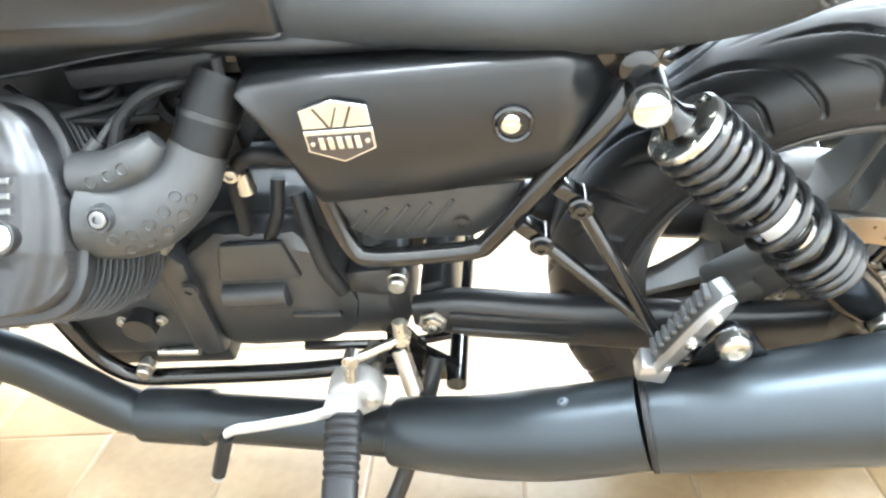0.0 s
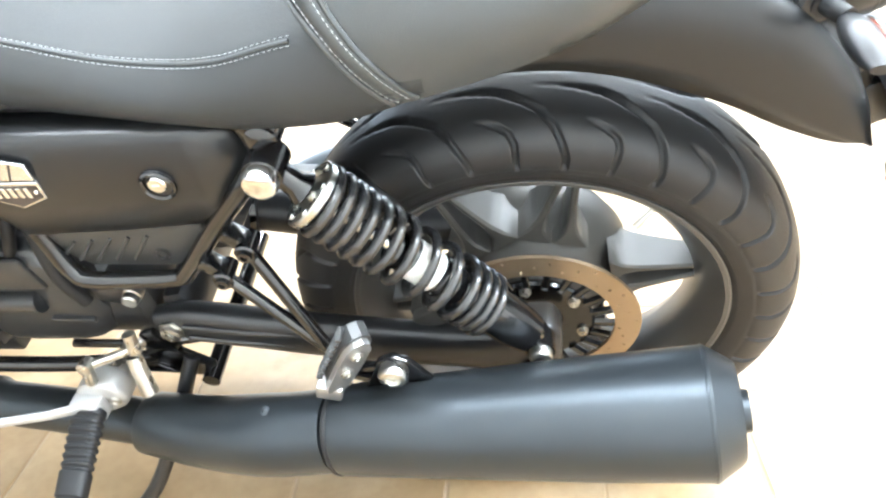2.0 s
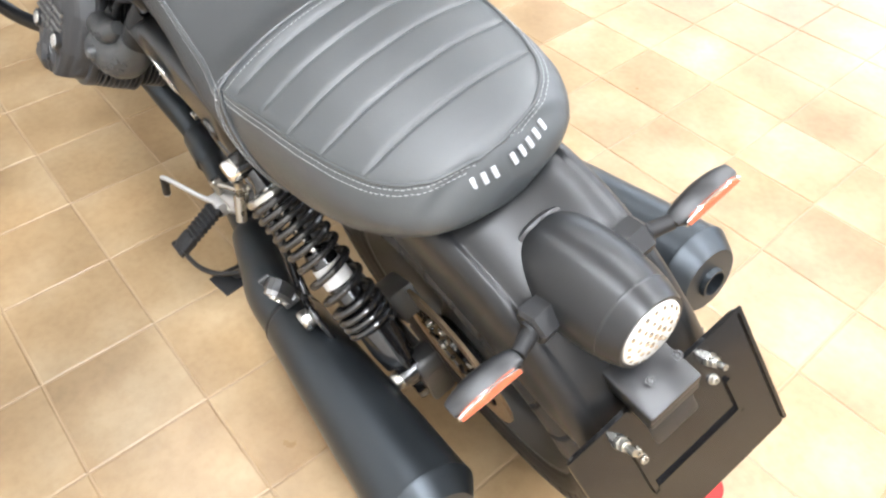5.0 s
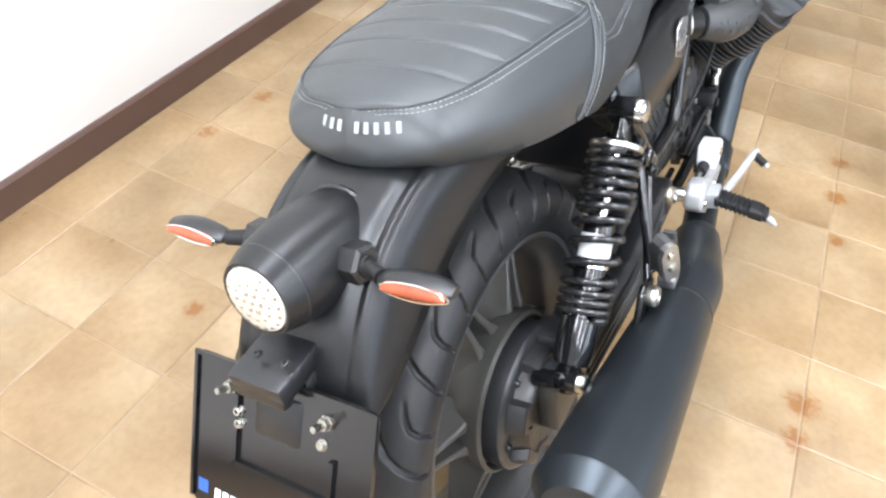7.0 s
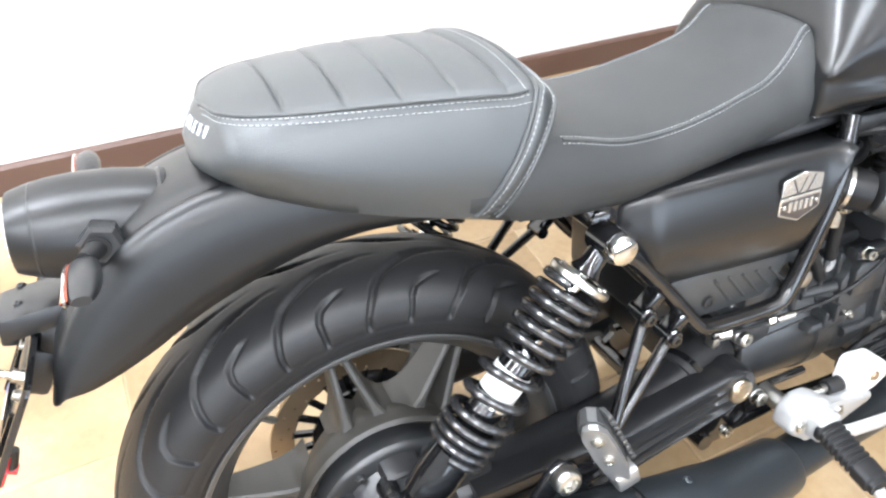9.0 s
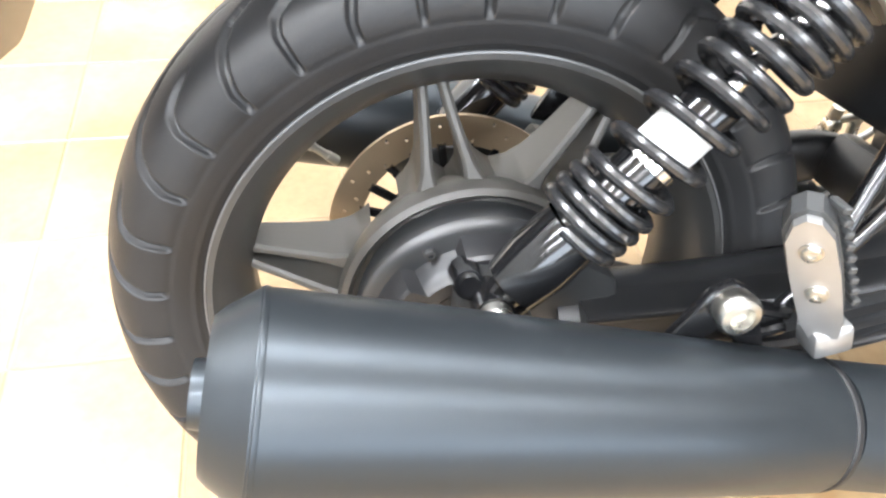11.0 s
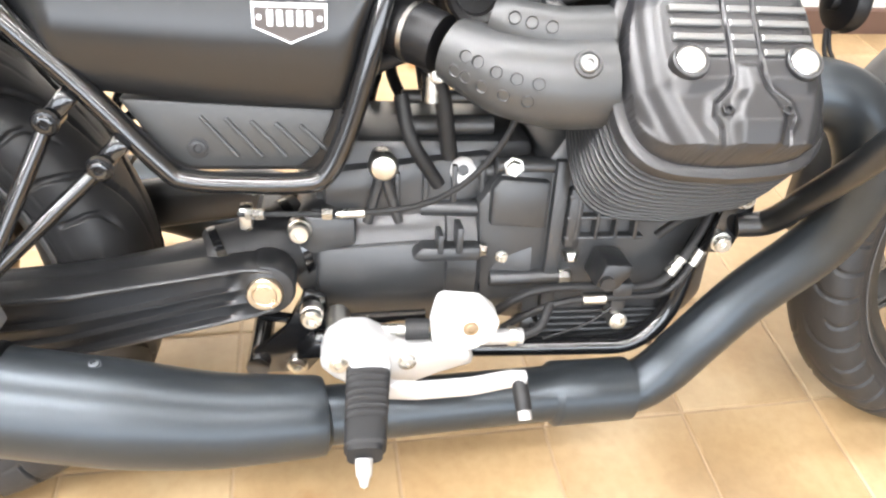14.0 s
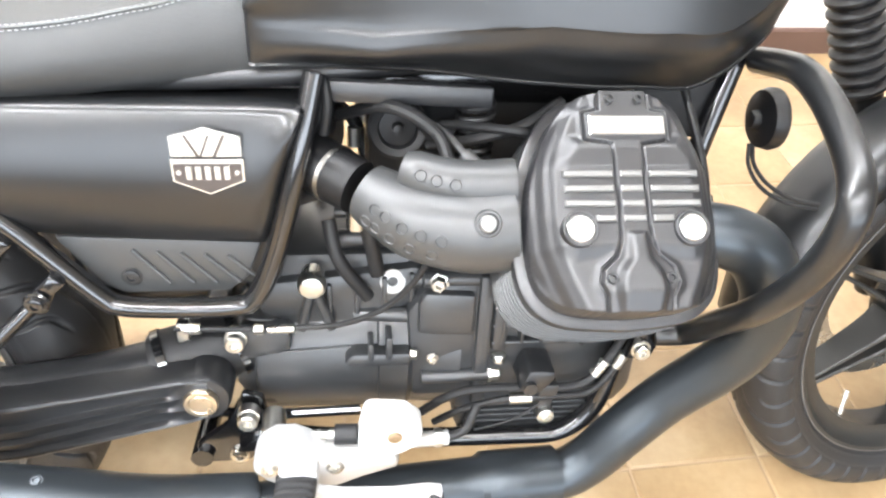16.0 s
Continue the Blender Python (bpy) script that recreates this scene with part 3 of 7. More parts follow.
def coil(bm, o, d, length, r, wire, pitches, seg=10):
    """A spring along d from o; pitches are relative gaps turn by turn."""
    d = Vector(d).normalized()
    u = d.orthogonal().normalized()
    v = d.cross(u)
    pts, total, h = [], sum(pitches), 0.0
    for p in pitches:
        for k in range(36):
            a = 2 * math.pi * k / 36
            pts.append(Vector(o) + d * ((h + p * k / 36) * length / total) + r * (u * math.cos(a) + v * math.sin(a)))
        h += p
    rings = []
    for i, p in enumerate(pts):
        t = (pts[min(i + 1, len(pts) - 1)] - pts[max(i - 1, 0)]).normalized()
        n = (p - Vector(o))
        n = (n - n.dot(d) * d).normalized()
        b = t.cross(n)
        rings.append([p + wire * (n * math.cos(2 * math.pi * k / seg) + b * math.sin(2 * math.pi * k / seg)) for k in range(seg)])
    return loft(bm, rings)


def shock(s):
    top, low = Vector((0.235, s * 0.147, 0.662)), Vector((-0.006, s * 0.147, 0.389))
    d = (low - top).normalized()
    L = (low - top).length
    e = new("shock_absorber")
    e.parent = bike
    tagged(e, "black twin rear shock absorber with exposed coil spring")
    bm = bmesh.new()
    lathe(bm, [(0.0, 0.007), (0.045, 0.007), (0.20, 0.0075)], top, d, 16)
    part("damper_rod", bm, CHROME, e, "polished damper rod")
    bm = bmesh.new()
    lathe(bm, [(0.145, 0.0), (0.145, 0.018), (0.15, 0.020), (L - 0.06, 0.020), (L - 0.058, 0.024), (L - 0.085, 0.026), (L - 0.05, 0.027), (L - 0.022, 0.024), (L - 0.018, 0.016), (L, 0.012)], top, d, 32)
    part("damper_body", bm, GLOSS, e)
    bm = bmesh.new()
    lathe(bm, [(0.168, 0.0205), (0.168, 0.0215), (0.200, 0.0215), (0.200, 0.0205)], top, d, 28)
    part("sticker", bm, WHITE, e, "white paper label round the damper")
    bm = bmesh.new()
    lathe(bm, [(0.206, 0.0203), (0.206, 0.0225), (0.212, 0.0225), (0.212, 0.0203)], top, d, 28)
    part("damper_ring", bm, CHROME, e)
    bm = bmesh.new()
    lathe(bm, [(0.049, 0.0225), (0.0455, 0.0235), (0.0455, 0.0335), (0.0470, 0.0352), (0.0525, 0.0352), (0.0545, 0.0330), (0.0545, 0.0225)], top, d, 44)
    for k in range(6):
        g = d.orthogonal().normalized()
        g = Matrix.Rotation(2 * math.pi * k / 6, 3, d) @ g
        rod(bm, top + d * 0.0440 + g * 0.0285, top + d * 0.0460 + g * 0.0285, 0.0030, 0.0034, 8)
    part("spring_seat", bm, STEEL, e, "bright upper spring seat")
    bm = bmesh.new()
    lathe(bm, [(0.012, 0.009), (0.014, 0.0125), (0.030, 0.0125), (0.040, 0.018), (0.042, 0.016)], top, d, 28)
    part("upper_collar", bm, GLOSS, e)
    bm = bmesh.new()
    coil(bm, top + d * 0.058, d, L - 0.058 - 0.085, 0.0322, 0.0051, [0.85, 0.9, 0.95, 1.0, 1.05, 1.2, 1.7, 2.0, 1.8, 1.0, 0.8, 0.75, 0.7])
    part("spring", bm, SPRING, e, "gloss black coil spring")
    bm = bmesh.new()
    lathe(bm, [(-0.018, 0.010), (-0.018, 0.018), (0.016, 0.018), (0.016, 0.010)], top, (0, 1, 0), 28)
    rod(bm, top, top + d * 0.02, 0.012)
    part("upper_eye", bm, GLOSS, e)
    bm = bmesh.new()
    lathe(bm, [(-0.015, 0.016), (0.015, 0.016)], low, (0, 1, 0), 28)
    slab(bm, [(low.x - 0.016, low.z - 0.016), (low.x + 0.014, low.z - 0.018), (low.x + 0.05, low.z + 0.025), (low.x + 0.02, low.z + 0.055)], s * 0.136, s * 0.158, 0.004)
    part("lower_fork", bm, GLOSS, e)
    for p, r, h, lab in ((top, 0.0165, 0.016, "polished domed cap"), (low, 0.0135, 0.016, "zinc-plated nut")):
        bm = bmesh.new()
        o = p + Vector((0, s * (0.016 if p is top else 0.012), 0))
        lathe(bm, [(0, r), (h * 0.6, r), (h * 0.85, r * 0.88), (h, r * 0.6), (h * 0.97, 0)], o, (0, s, 0), 32 if p is top else 24)
        part("cap_nut", bm, CHROME if p is top else STEEL, e, lab)
    return e


shock(-1)
shock(1)

# ---- exhausts ----


def exhaust(s):
    y = lambda v: s * v
    bm = bmesh.new()
    # silencer: a cone that swells towards the rear
    a, b = Vector((0.222, y(0.232), 0.326)), Vector((-0.172, y(0.238), 0.400))
    ax = (b - a).normalized()
    L = (b - a).length
    lathe(bm, [(-0.004, 0.046), (0.0, 0.0505), (0.004, 0.052), (L * 0.3, 0.0575), (L * 0.7, 0.0645), (L - 0.004, 0.0678), (L, 0.0680)], a, ax, 64, caps=False)
    sil = part("silencer", bm, EXH, bike, "matt black conical silencer")
    bm = bmesh.new()
    lathe(bm, [(L, 0.0680), (L + 0.003, 0.0675), (L + 0.004, 0.0665), (L + 0.024, 0.053), (L + 0.029, 0.048), (L + 0.030, 0.022), (L + 0.038, 0.021), (L + 0.038, 0.018), (L - 0.03, 0.017), (L - 0.03, 0.0)], a, ax, 64)
    part("end_cap", bm, EXH, sil, "black tapered end cap with outlet pipe")
    bm = bmesh.new()
    lathe(bm, [(L - 0.002, 0.0681), (L - 0.001, 0.0686), (L + 0.001, 0.0686), (L + 0.002, 0.0678)], a, ax, 64)
    part("seam_ring", bm, EXH, sil, "thin seam ring")
    bm = bmesh.new()
    lathe(bm, [(-0.006, 0.0490), (-0.005, 0.0512), (-0.001, 0.0518), (0.001, 0.0505)], a, ax, 64)
    part("gasket", bm, PEGRUB, sil)
    # mid pipe and header
    pts = curve([(0.229, y(0.232), 0.3245), (0.31, y(0.229), 0.303), (0.40, y(0.215), 0.274), (0.50, y(0.195), 0.254)], 6)
    rs = [float(np.interp(p.x, [0.25, 0.33, 0.50], [0.0485, 0.0500, 0.0415])) for p in pts]
    bm = bmesh.new()
    tube(bm, [*pts, (0.507, y(0.194), 0.253), (0.511, y(0.193), 0.253)], [*rs, 0.040, 0.031], 48)
    mid = part("mid_pipe", bm, EXH, bike, "matt black mid pipe")
    bolt("shield_screw", (0.311, y(0.226), 0.353), (0.1, 0.35 * s, 1), 0.005, mid, EXH, 0.004)
    bm = bmesh.new()
    lo = curve([(0.505, y(0.194), 0.253), (0.62, y(0.178), 0.247), (0.755, y(0.162), 0.240)], 5)
    tube(bm, [*lo, *curve([(0.762, y(0.161), 0.239), (0.852, y(0.151), 0.233)], 2)], [0.031] * len(lo) + [0.0365, 0.0365, 0.0365], 40)
    part("heat_shield", bm, EXH, mid, "matt black pipe shield")
    bm = bmesh.new()
    hd = curve([(0.80, y(0.156), 0.236), (0.860, y(0.151), 0.234), (0.895, y(0.150), 0.257), (0.928, y(0.152), 0.302), (0.971, y(0.155), 0.358), (1.022, y(0.178), 0.438), (1.025, y(0.200), 0.515), (0.996, y(0.208), 0.573), (0.962 - 0.016 * (s > 0), y(0.205), 0.596), (0.915 - 0.030 * (s > 0), y(0.195), 0.600)], 7)
    tube(bm, hd, 0.0295, 32)
    part("header_pipe", bm, EXH, bike, "matt black exhaust header")
    # hanger and its bolt
    bm = bmesh.new()
    slab(bm, [(0.100, 0.375), (0.118, 0.372), (0.150, 0.408), (0.172, 0.372), (0.190, 0.376), (0.168, 0.430), (0.150, 0.440), (0.134, 0.432)], s * 0.196, s * 0.206, 0.003)
    part("hanger", bm, GLOSS, sil, "black triangular silencer hanger")
    bm = bmesh.new()
    lathe(bm, [(0, 0.015), (0.008, 0.0165), (0.012, 0.0165), (0.016, 0.014), (0.017, 0.009), (0.011, 0.007), (0.011, 0)], (0.150, s * 0.206, 0.422), (0, s, 0), 28)
    part("hanger_bolt", bm, STEEL, sil, "round steel socket screw")
    return sil


exhaust(-1)
exhaust(1)

# ---- seat ----
# rows: x, crown height, edge half width, edge height, bulge half width, bulge height, base half width, base height
SEAT_RIDER = [
    (0.556, 0.828, 0.078, 0.820, 0.110, 0.785, 0.110, 0.728),
    (0.535, 0.828, 0.079, 0.819, 0.112, 0.780, 0.109, 0.714),
    (0.515, 0.807, 0.084, 0.797, 0.114, 0.766, 0.108, 0.709),
    (0.475, 0.786, 0.097, 0.776, 0.119, 0.748, 0.110, 0.706),
    (0.425, 0.774, 0.104, 0.764, 0.125, 0.738, 0.115, 0.702),
    (0.375, 0.766, 0.110, 0.755, 0.133, 0.731, 0.119, 0.697),
    (0.320, 0.763, 0.116, 0.751, 0.141, 0.729, 0.124, 0.692),
    (0.250, 0.778, 0.130, 0.760, 0.148, 0.735, 0.131, 0.690),
    (0.205, 0.790, 0.134, 0.773, 0.151, 0.742, 0.138, 0.696),
    (0.160, 0.800, 0.135, 0.782, 0.151, 0.750, 0.140, 0.702),
    (0.080, 0.800, 0.118, 0.782, 0.1425, 0.758, 0.134, 0.722),
]
SEAT_PILLION = [
    (0.178, 0.832, 0.130, 0.812, 0.150, 0.775, 0.142, 0.702),
    (0.168, 0.846, 0.132, 0.824, 0.151, 0.780, 0.143, 0.704),
    (0.130, 0.853, 0.131, 0.830, 0.149, 0.784, 0.141, 0.712),
    (0.080, 0.857, 0.125, 0.834, 0.145, 0.788, 0.137, 0.723),
    (0.000, 0.858, 0.114, 0.838, 0.136, 0.794, 0.126, 0.743),
    (-0.050, 0.855, 0.102, 0.839, 0.126, 0.798, 0.110, 0.756),
    (-0.080, 0.852, 0.089, 0.839, 0.115, 0.800, 0.094, 0.765),
    (-0.100, 0.848, 0.070, 0.838, 0.103, 0.801, 0.080, 0.771),
    (-0.112, 0.843, 0.046, 0.837, 0.093, 0.801, 0.068, 0.776),
    (-0.118, 0.838, 0.016, 0.836, 0.085, 0.801, 0.060, 0.778),
    (-0.125, 0.830, 0.006, 0.829, 0.074, 0.801, 0.050, 0.781),
    (-0.132, 0.819, 0.004, 0.818, 0.058, 0.800, 0.038, 0.784),
    (-0.138, 0.806, 0.002, 0.805, 0.030, 0.797, 0.020, 0.789),
]


def seat_ring(table, x, ribs=()):
    zc, we, ze, wb, zb, w0, z0 = blend(table, x)
    dip = sum(0.0040 * math.exp(-(abs(x - q) / 0.0024) ** 1.2) for q in ribs)
    half = []
    for k in range(11):
        t = k / 10
        half.append((we * t, zc - (zc - ze) * t**2.4 - dip * min(1, 6 * (1 - t))))
    for k in range(1, 9):
        t = k / 8
        # side wall: from the edge out to the bulge and in to the base
        y = (1 - t) ** 2 * we + 2 * t * (1 - t) * (2 * wb - 0.5 * (we + w0)) + t * t * w0
        z = ze + (z0 - ze) * t
        half.append((y, z))
    half.append((w0 * 0.6, z0 - 0.004))
    left = [(x, y, z) for y, z in half]
    right = [(x, -y, z) for y, z in half[1:]][::-1]
    return [*left, (x, 0, z0 - 0.005), *right]


RIBS = (0.136, 0.088, 0.039, -0.009, -0.059)
seat = new("seat")
seat.parent = bike
tagged(seat, "dark grey ribbed vinyl dual seat with pale stitching")
bm = bmesh.new()
nose = [[(x, y * k, 0.765 + (z - 0.765) * k) for _, y, z in seat_ring(SEAT_RIDER, x)] for x, k in ((0.5475, 0.955), (0.5465, 0.982), (0.5435, 0.996))]
loft(bm, nose + [seat_ring(SEAT_RIDER, x) for x in np.linspace(0.540, 0.085, 70)])
part("rider_cushion", bm, MATVINYL, seat, "smooth dark grey rider cushion", 55)
bm = bmesh.new()
xs = np.concatenate([np.linspace(0.178, -0.10, 300), np.linspace(-0.1015, -0.138, 22)])
rings = []
for x in xs:
    # the front edge of the pillion cushion leans back down both sides, like the band on it
    ring = seat_ring(SEAT_PILLION, x, RIBS)
    fade = float(np.clip((x - 0.040) / 0.138, 0, 1))
    for k in range(len(ring)):
        step = min(k, len(ring) - k)
        t = step / 10 if step <= 10 else min(2.0, 1 + (step - 10) / 8)
        lean = 0.063 * fade * max(0, t - 0.85) ** 1.2
        if lean > 1e-5:
            ring[k] = seat_ring(SEAT_PILLION, x - lean)[k]
    rings.append(ring)
loft(bm, rings)
part("pillion_cushion", bm, LEATHER, seat, "ribbed dark grey pillion cushion", 55)


def seat_line(table, x, t, side, out=0.0):
    """A point on the cushion: t 0..1 over the top, 1..2 down the side."""
    zc, we, ze, wb, zb, w0, z0 = blend(table, x)
    if t <= 1:
        y, z = we * t, zc - (zc - ze) * t**2.4
    else:
        q = t - 1
        y = (1 - q) ** 2 * we + 2 * q * (1 - q) * (2 * wb - 0.5 * (we + w0)) + q * q * w0
        z = ze + (z0 - ze) * q
    return Vector((x, side * (y + out), z + out))


def stitches(name, pts, parent, length=0.0036, gap=0.0018, r=0.00044):
    """Separate thread stitches along a line."""
    bm = bmesh.new()
    d, want = 0.0, 0.0
    for a, b in zip(pts, pts[1:]):
        seg = (b - a).length
        while want < d + seg:
            u = (want - d) / max(seg, 1e-9)
            p = a + (b - a) * u
            t = (b - a).normalized()
            tube(bm, [p, p + t * length * 0.5, p + t * length], [r * 0.6, r, r * 0.6], 5)
            want += length + gap
        d += seg
    return part(name, bm, THREAD, parent, "pale seat stitching")


def welt(pts, r=0.0022, mat=None):
    bm = bmesh.new()
    tube(bm, pts, r, 8)
    return part("welt", bm, mat or LEATHER, seat)


for side in (-1, 1):
    rows = np.linspace(0.541, 0.185, 60)
    welt([seat_line(SEAT_RIDER, x, 1.0, side) for x in rows], 0.0020)
    stitches("stitching", [seat_line(SEAT_RIDER, x, 1.040, side, 0.0006) for x in rows], seat)
    stitches("stitching", [seat_line(SEAT_RIDER, x, 0.965, side, 0.0006) for x in rows], seat)
rows = np.concatenate([np.linspace(0.150, -0.08, 60), -0.08 - 0.0385 * np.sin(np.linspace(0.05, 1, 24) * np.pi / 2)])
loop = [seat_line(SEAT_PILLION, x, 1.0, 1) for x in rows] + [seat_line(SEAT_PILLION, x, 1.0, -1) for x in rows[::-1]]
welt(loop, 0.0018)
for t in (1.035, 1.085):
    loop = [seat_line(SEAT_PILLION, x, t, 1, 0.0006) for x in rows] + [seat_line(SEAT_PILLION, x, t, -1, 0.0006) for x in rows[::-1]]
    stitches("stitching", loop, seat)
stitches("stitching", [seat_line(SEAT_PILLION, 0.148, t, s, 0.0008) for s, t in [(-1, 1 - k / 20) for k in range(20)] + [(1, k / 20) for k in range(21)]], seat)


def seat_band(x_top, x_low, off, r):
    """A line across the seat that leans back down both sides."""
    pts = []
    for k in range(-40, 41):
        t = abs(k) / 40 * 2
        x = x_top + off + (x_low - x_top) * max(0, t - 0.85) ** 1.2
        pts.append(seat_line(SEAT_PILLION, x, min(t, 1.98), -1 if k < 0 else 1, r))
    return pts


bm = bmesh.new()
a, b = seat_band(0.168, 0.105, 0.0, 0.002), seat_band(0.168, 0.105, 0.016, 0.0015)
va, vb, vc = [bm.verts.new(p) for p in a], [bm.verts.new((p + q) / 2 + Vector((0, 0, 0.0015))) for p, q in zip(a, b)], [bm.verts.new(p) for p in b]
ring_faces(bm, va, vb, False)
ring_faces(bm, vb, vc, False)
ob = part("cross_band", bm, LEATHER, seat, "stitched vinyl band across the seat", 60)
sol = ob.modifiers.new("thick", "SOLIDIFY")
sol.thickness = 0.003
for off in (0.0025, 0.0135):
    stitches("stitching", seat_band(0.168, 0.105, off, 0.0045), seat)
welt(seat_band(0.166, 0.103, -0.001, 0.001), 0.0024)
welt(seat_band(0.168, 0.105, 0.0175, 0.0005), 0.0024)
# raised pale bars in place of the lettering on the rear edge
w = 0.0080
for gap in (0, 1, 2, 3, 5, 6, 7, 8, 9):
    y = 0.040 - gap * 0.0104
    x0 = -0.1295 + 4.4 * (y + 0.006) ** 2
    turn = turned(0, 32, -math.degrees(7.0 * y))
    bm = bmesh.new()
    box(bm, Vector((x0 - 0.001, y, 0.822)), (0.0022, w * 0.62, 0.0112), turn, 0.0006, 1)
    part("embroidered_bar", bm, EMBROID, seat, "pale embroidered bar")

# ---- tank ----
TANK = [
    (0.529, 0.832, 0.078, 0.125, 0.725, 0.120),
    (0.540, 0.854, 0.086, 0.128, 0.725, 0.120),
    (0.570, 0.886, 0.098, 0.132, 0.725, 0.119),
    (0.620, 0.920, 0.113, 0.140, 0.724, 0.118),
    (0.680, 0.947, 0.130, 0.150, 0.722, 0.118),
    (0.780, 0.975, 0.145, 0.163, 0.714, 0.122),
    (0.880, 0.975, 0.148, 0.165, 0.711, 0.122),
    (0.940, 0.960, 0.140, 0.156, 0.714, 0.118),
    (0.970, 0.947, 0.130, 0.148, 0.732, 0.114),
    (1.000, 0.930, 0.115, 0.135, 0.762, 0.108),
    (1.035, 0.885, 0.070, 0.090, 0.805, 0.065),
]
bm = bmesh.new()
rings, hem = [], []
for x, small in ((0.529, 0.955), (0.530, 0.982), (0.5335, 0.997), *((x, 1.0) for x in np.linspace(0.537, 1.035, 58))):
    zt, w1, w2, zb, w3 = blend(TANK, x)
    drop = 0.018 + 0.010 * float(np.clip((x - 0.56) / 0.1, 0, 1))
    hollow = float(np.clip((x - 0.530) / 0.10, 0, 1)) * float(np.clip((0.745 - x) / 0.09, 0, 1))
    dent = 1 - 0.030 * hollow * hollow * (3 - 2 * hollow)
    tuck = float(np.clip((x - 0.64) / 0.14, 0, 1))
    ctrl = [(0, zt), (w1 * 0.6, zt - 0.004), (w1, zt - drop), (w2 * (1.02 - 0.045 * tuck) * dent, zt - 0.5 * (zt - zb)), (w2 * (1 + dent) / 2, zb + 0.044 + 0.022 * tuck), (w2 * (0.998 - 0.006 * tuck), zb + 0.032 + 0.026 * tuck), (w2 * (0.99 - 0.05 * tuck), zb + 0.016 + 0.018 * tuck), (w3 + 0.002, zb + 0.003), (w3 - 0.006, zb), (0, zb)]
    line = curve([(0, y, z) for y, z in ctrl], 5)
    bow = 0.024 * max(0, 1 - (x - 0.529) / 0.12)
    half = [(x + bow * max(0, 1 - (p.y / 0.125) ** 2) * (p.z > zb + 0.02), p.y * small, 0.775 + (p.z - 0.775) * small) for p in line]
    rings.append(half + [(a, -b, c) for a, b, c in half[1:-1][::-1]])
    hem.append(Vector((x, w3 - 0.001, zb + 0.001)))
loft(bm, rings)
tank = part("fuel_tank", bm, SATIN, bike, "satin black steel fuel tank", 60)
for s in (-1, 1):
    bm = bmesh.new()
    tube(bm, [Vector((p.x, s * p.y, p.z)) for p in hem[8:-3]], 0.0026, 8)
    part("tank_hem", bm, SATIN, tank)

# ---- rear mudguard ----
CROWN = [(0.14, 0.705), (0.08, 0.730), (0.02, 0.755), (-0.04, 0.776), (-0.10, 0.784), (-0.155, 0.777), (-0.211, 0.752), (-0.257, 0.708), (-0.289, 0.660), (-0.307, 0.608)]
HEM = [(0.14, 0.690), (0.09, 0.701), (0.046, 0.707), (0.0, 0.710), (-0.05, 0.705), (-0.10, 0.692), (-0.16, 0.669), (-0.215, 0.640), (-0.262, 0.621), (-0.292, 0.617)]
top_line, low_line = curve([(x, 0, z) for x, z in CROWN], 7), curve([(x, 0, z) for x, z in HEM], 7)
bm = bmesh.new()
rings = []
PROF = [(0, 0), (0.28, 0.004), (0.52, 0.022), (0.64, 0.055), (0.69, 0.085), (0.725, 0.090), (0.755, 0.070), (0.80, 0.075), (0.86, 0.120), (0.915, 0.20), (0.955, 0.31), (0.982, 0.45), (0.996, 0.62), (1.0, 0.80), (1.0, 1.0)]
for i, (p, q) in enumerate(zip(top_line, low_line)):
    wide = 0.092 - 0.006 * i / (len(top_line) - 1)
    left = [p + (q - p) * b + Vector((0, wide * a, 0)) for a, b in PROF]
    rings.append([Vector((v.x, -v.y, v.z)) for v in left[1:]][::-1] + left)
loft(bm, rings, caps=False, closed=False)
guard = part("rear_mudguard", bm, MATTPAINT, bike, "matt black steel rear mudguard", 50)
sol = guard.modifiers.new("thick", "SOLIDIFY")
sol.thickness = 0.0025

# ---- tail lamp, indicators and plate carrier ----
bm = bmesh.new()
a, b = Vector((-0.162, 0, 0.731)), Vector((-0.299, 0, 0.747))
ax = (b - a).normalized()
L = (b - a).length
lathe(bm, [(-0.03, 0.030), (0.0, 0.041), (0.02, 0.0470), (0.05, 0.0500), (0.080, 0.0495), (0.105, 0.0465), (0.122, 0.0425), (L - 0.004, 0.0385), (L, 0.0365), (L, 0.0340), (L - 0.003, 0.0335), (L - 0.003, 0.0)], a, ax, 56)
lamp = part("tail_lamp", bm, MATTPAINT, bike, "matt black barrel-shaped tail lamp")
bm = bmesh.new()
lathe(bm, [(0.004, 0.0430), (0.006, 0.0460), (0.010, 0.0475), (0.013, 0.0460)], a, ax, 56)
part("collar", bm, PLASTIC, lamp)
bm = bmesh.new()
lathe(bm, [(0.1165, 0.0438), (0.1180, 0.0440), (0.1195, 0.0430)], a, ax, 56)
part("bezel_line", bm, PLASTIC, lamp)
bm = bmesh.new()
lathe(bm, [(L - 0.003, 0.0336), (L + 0.001, 0.0325), (L + 0.004, 0.025), (L + 0.005, 0.0)], a, ax, 40)
part("lens", bm, LAMPWHITE, lamp, "clear lens over bright diodes")
up = Vector((0, 1, 0)).cross(ax)
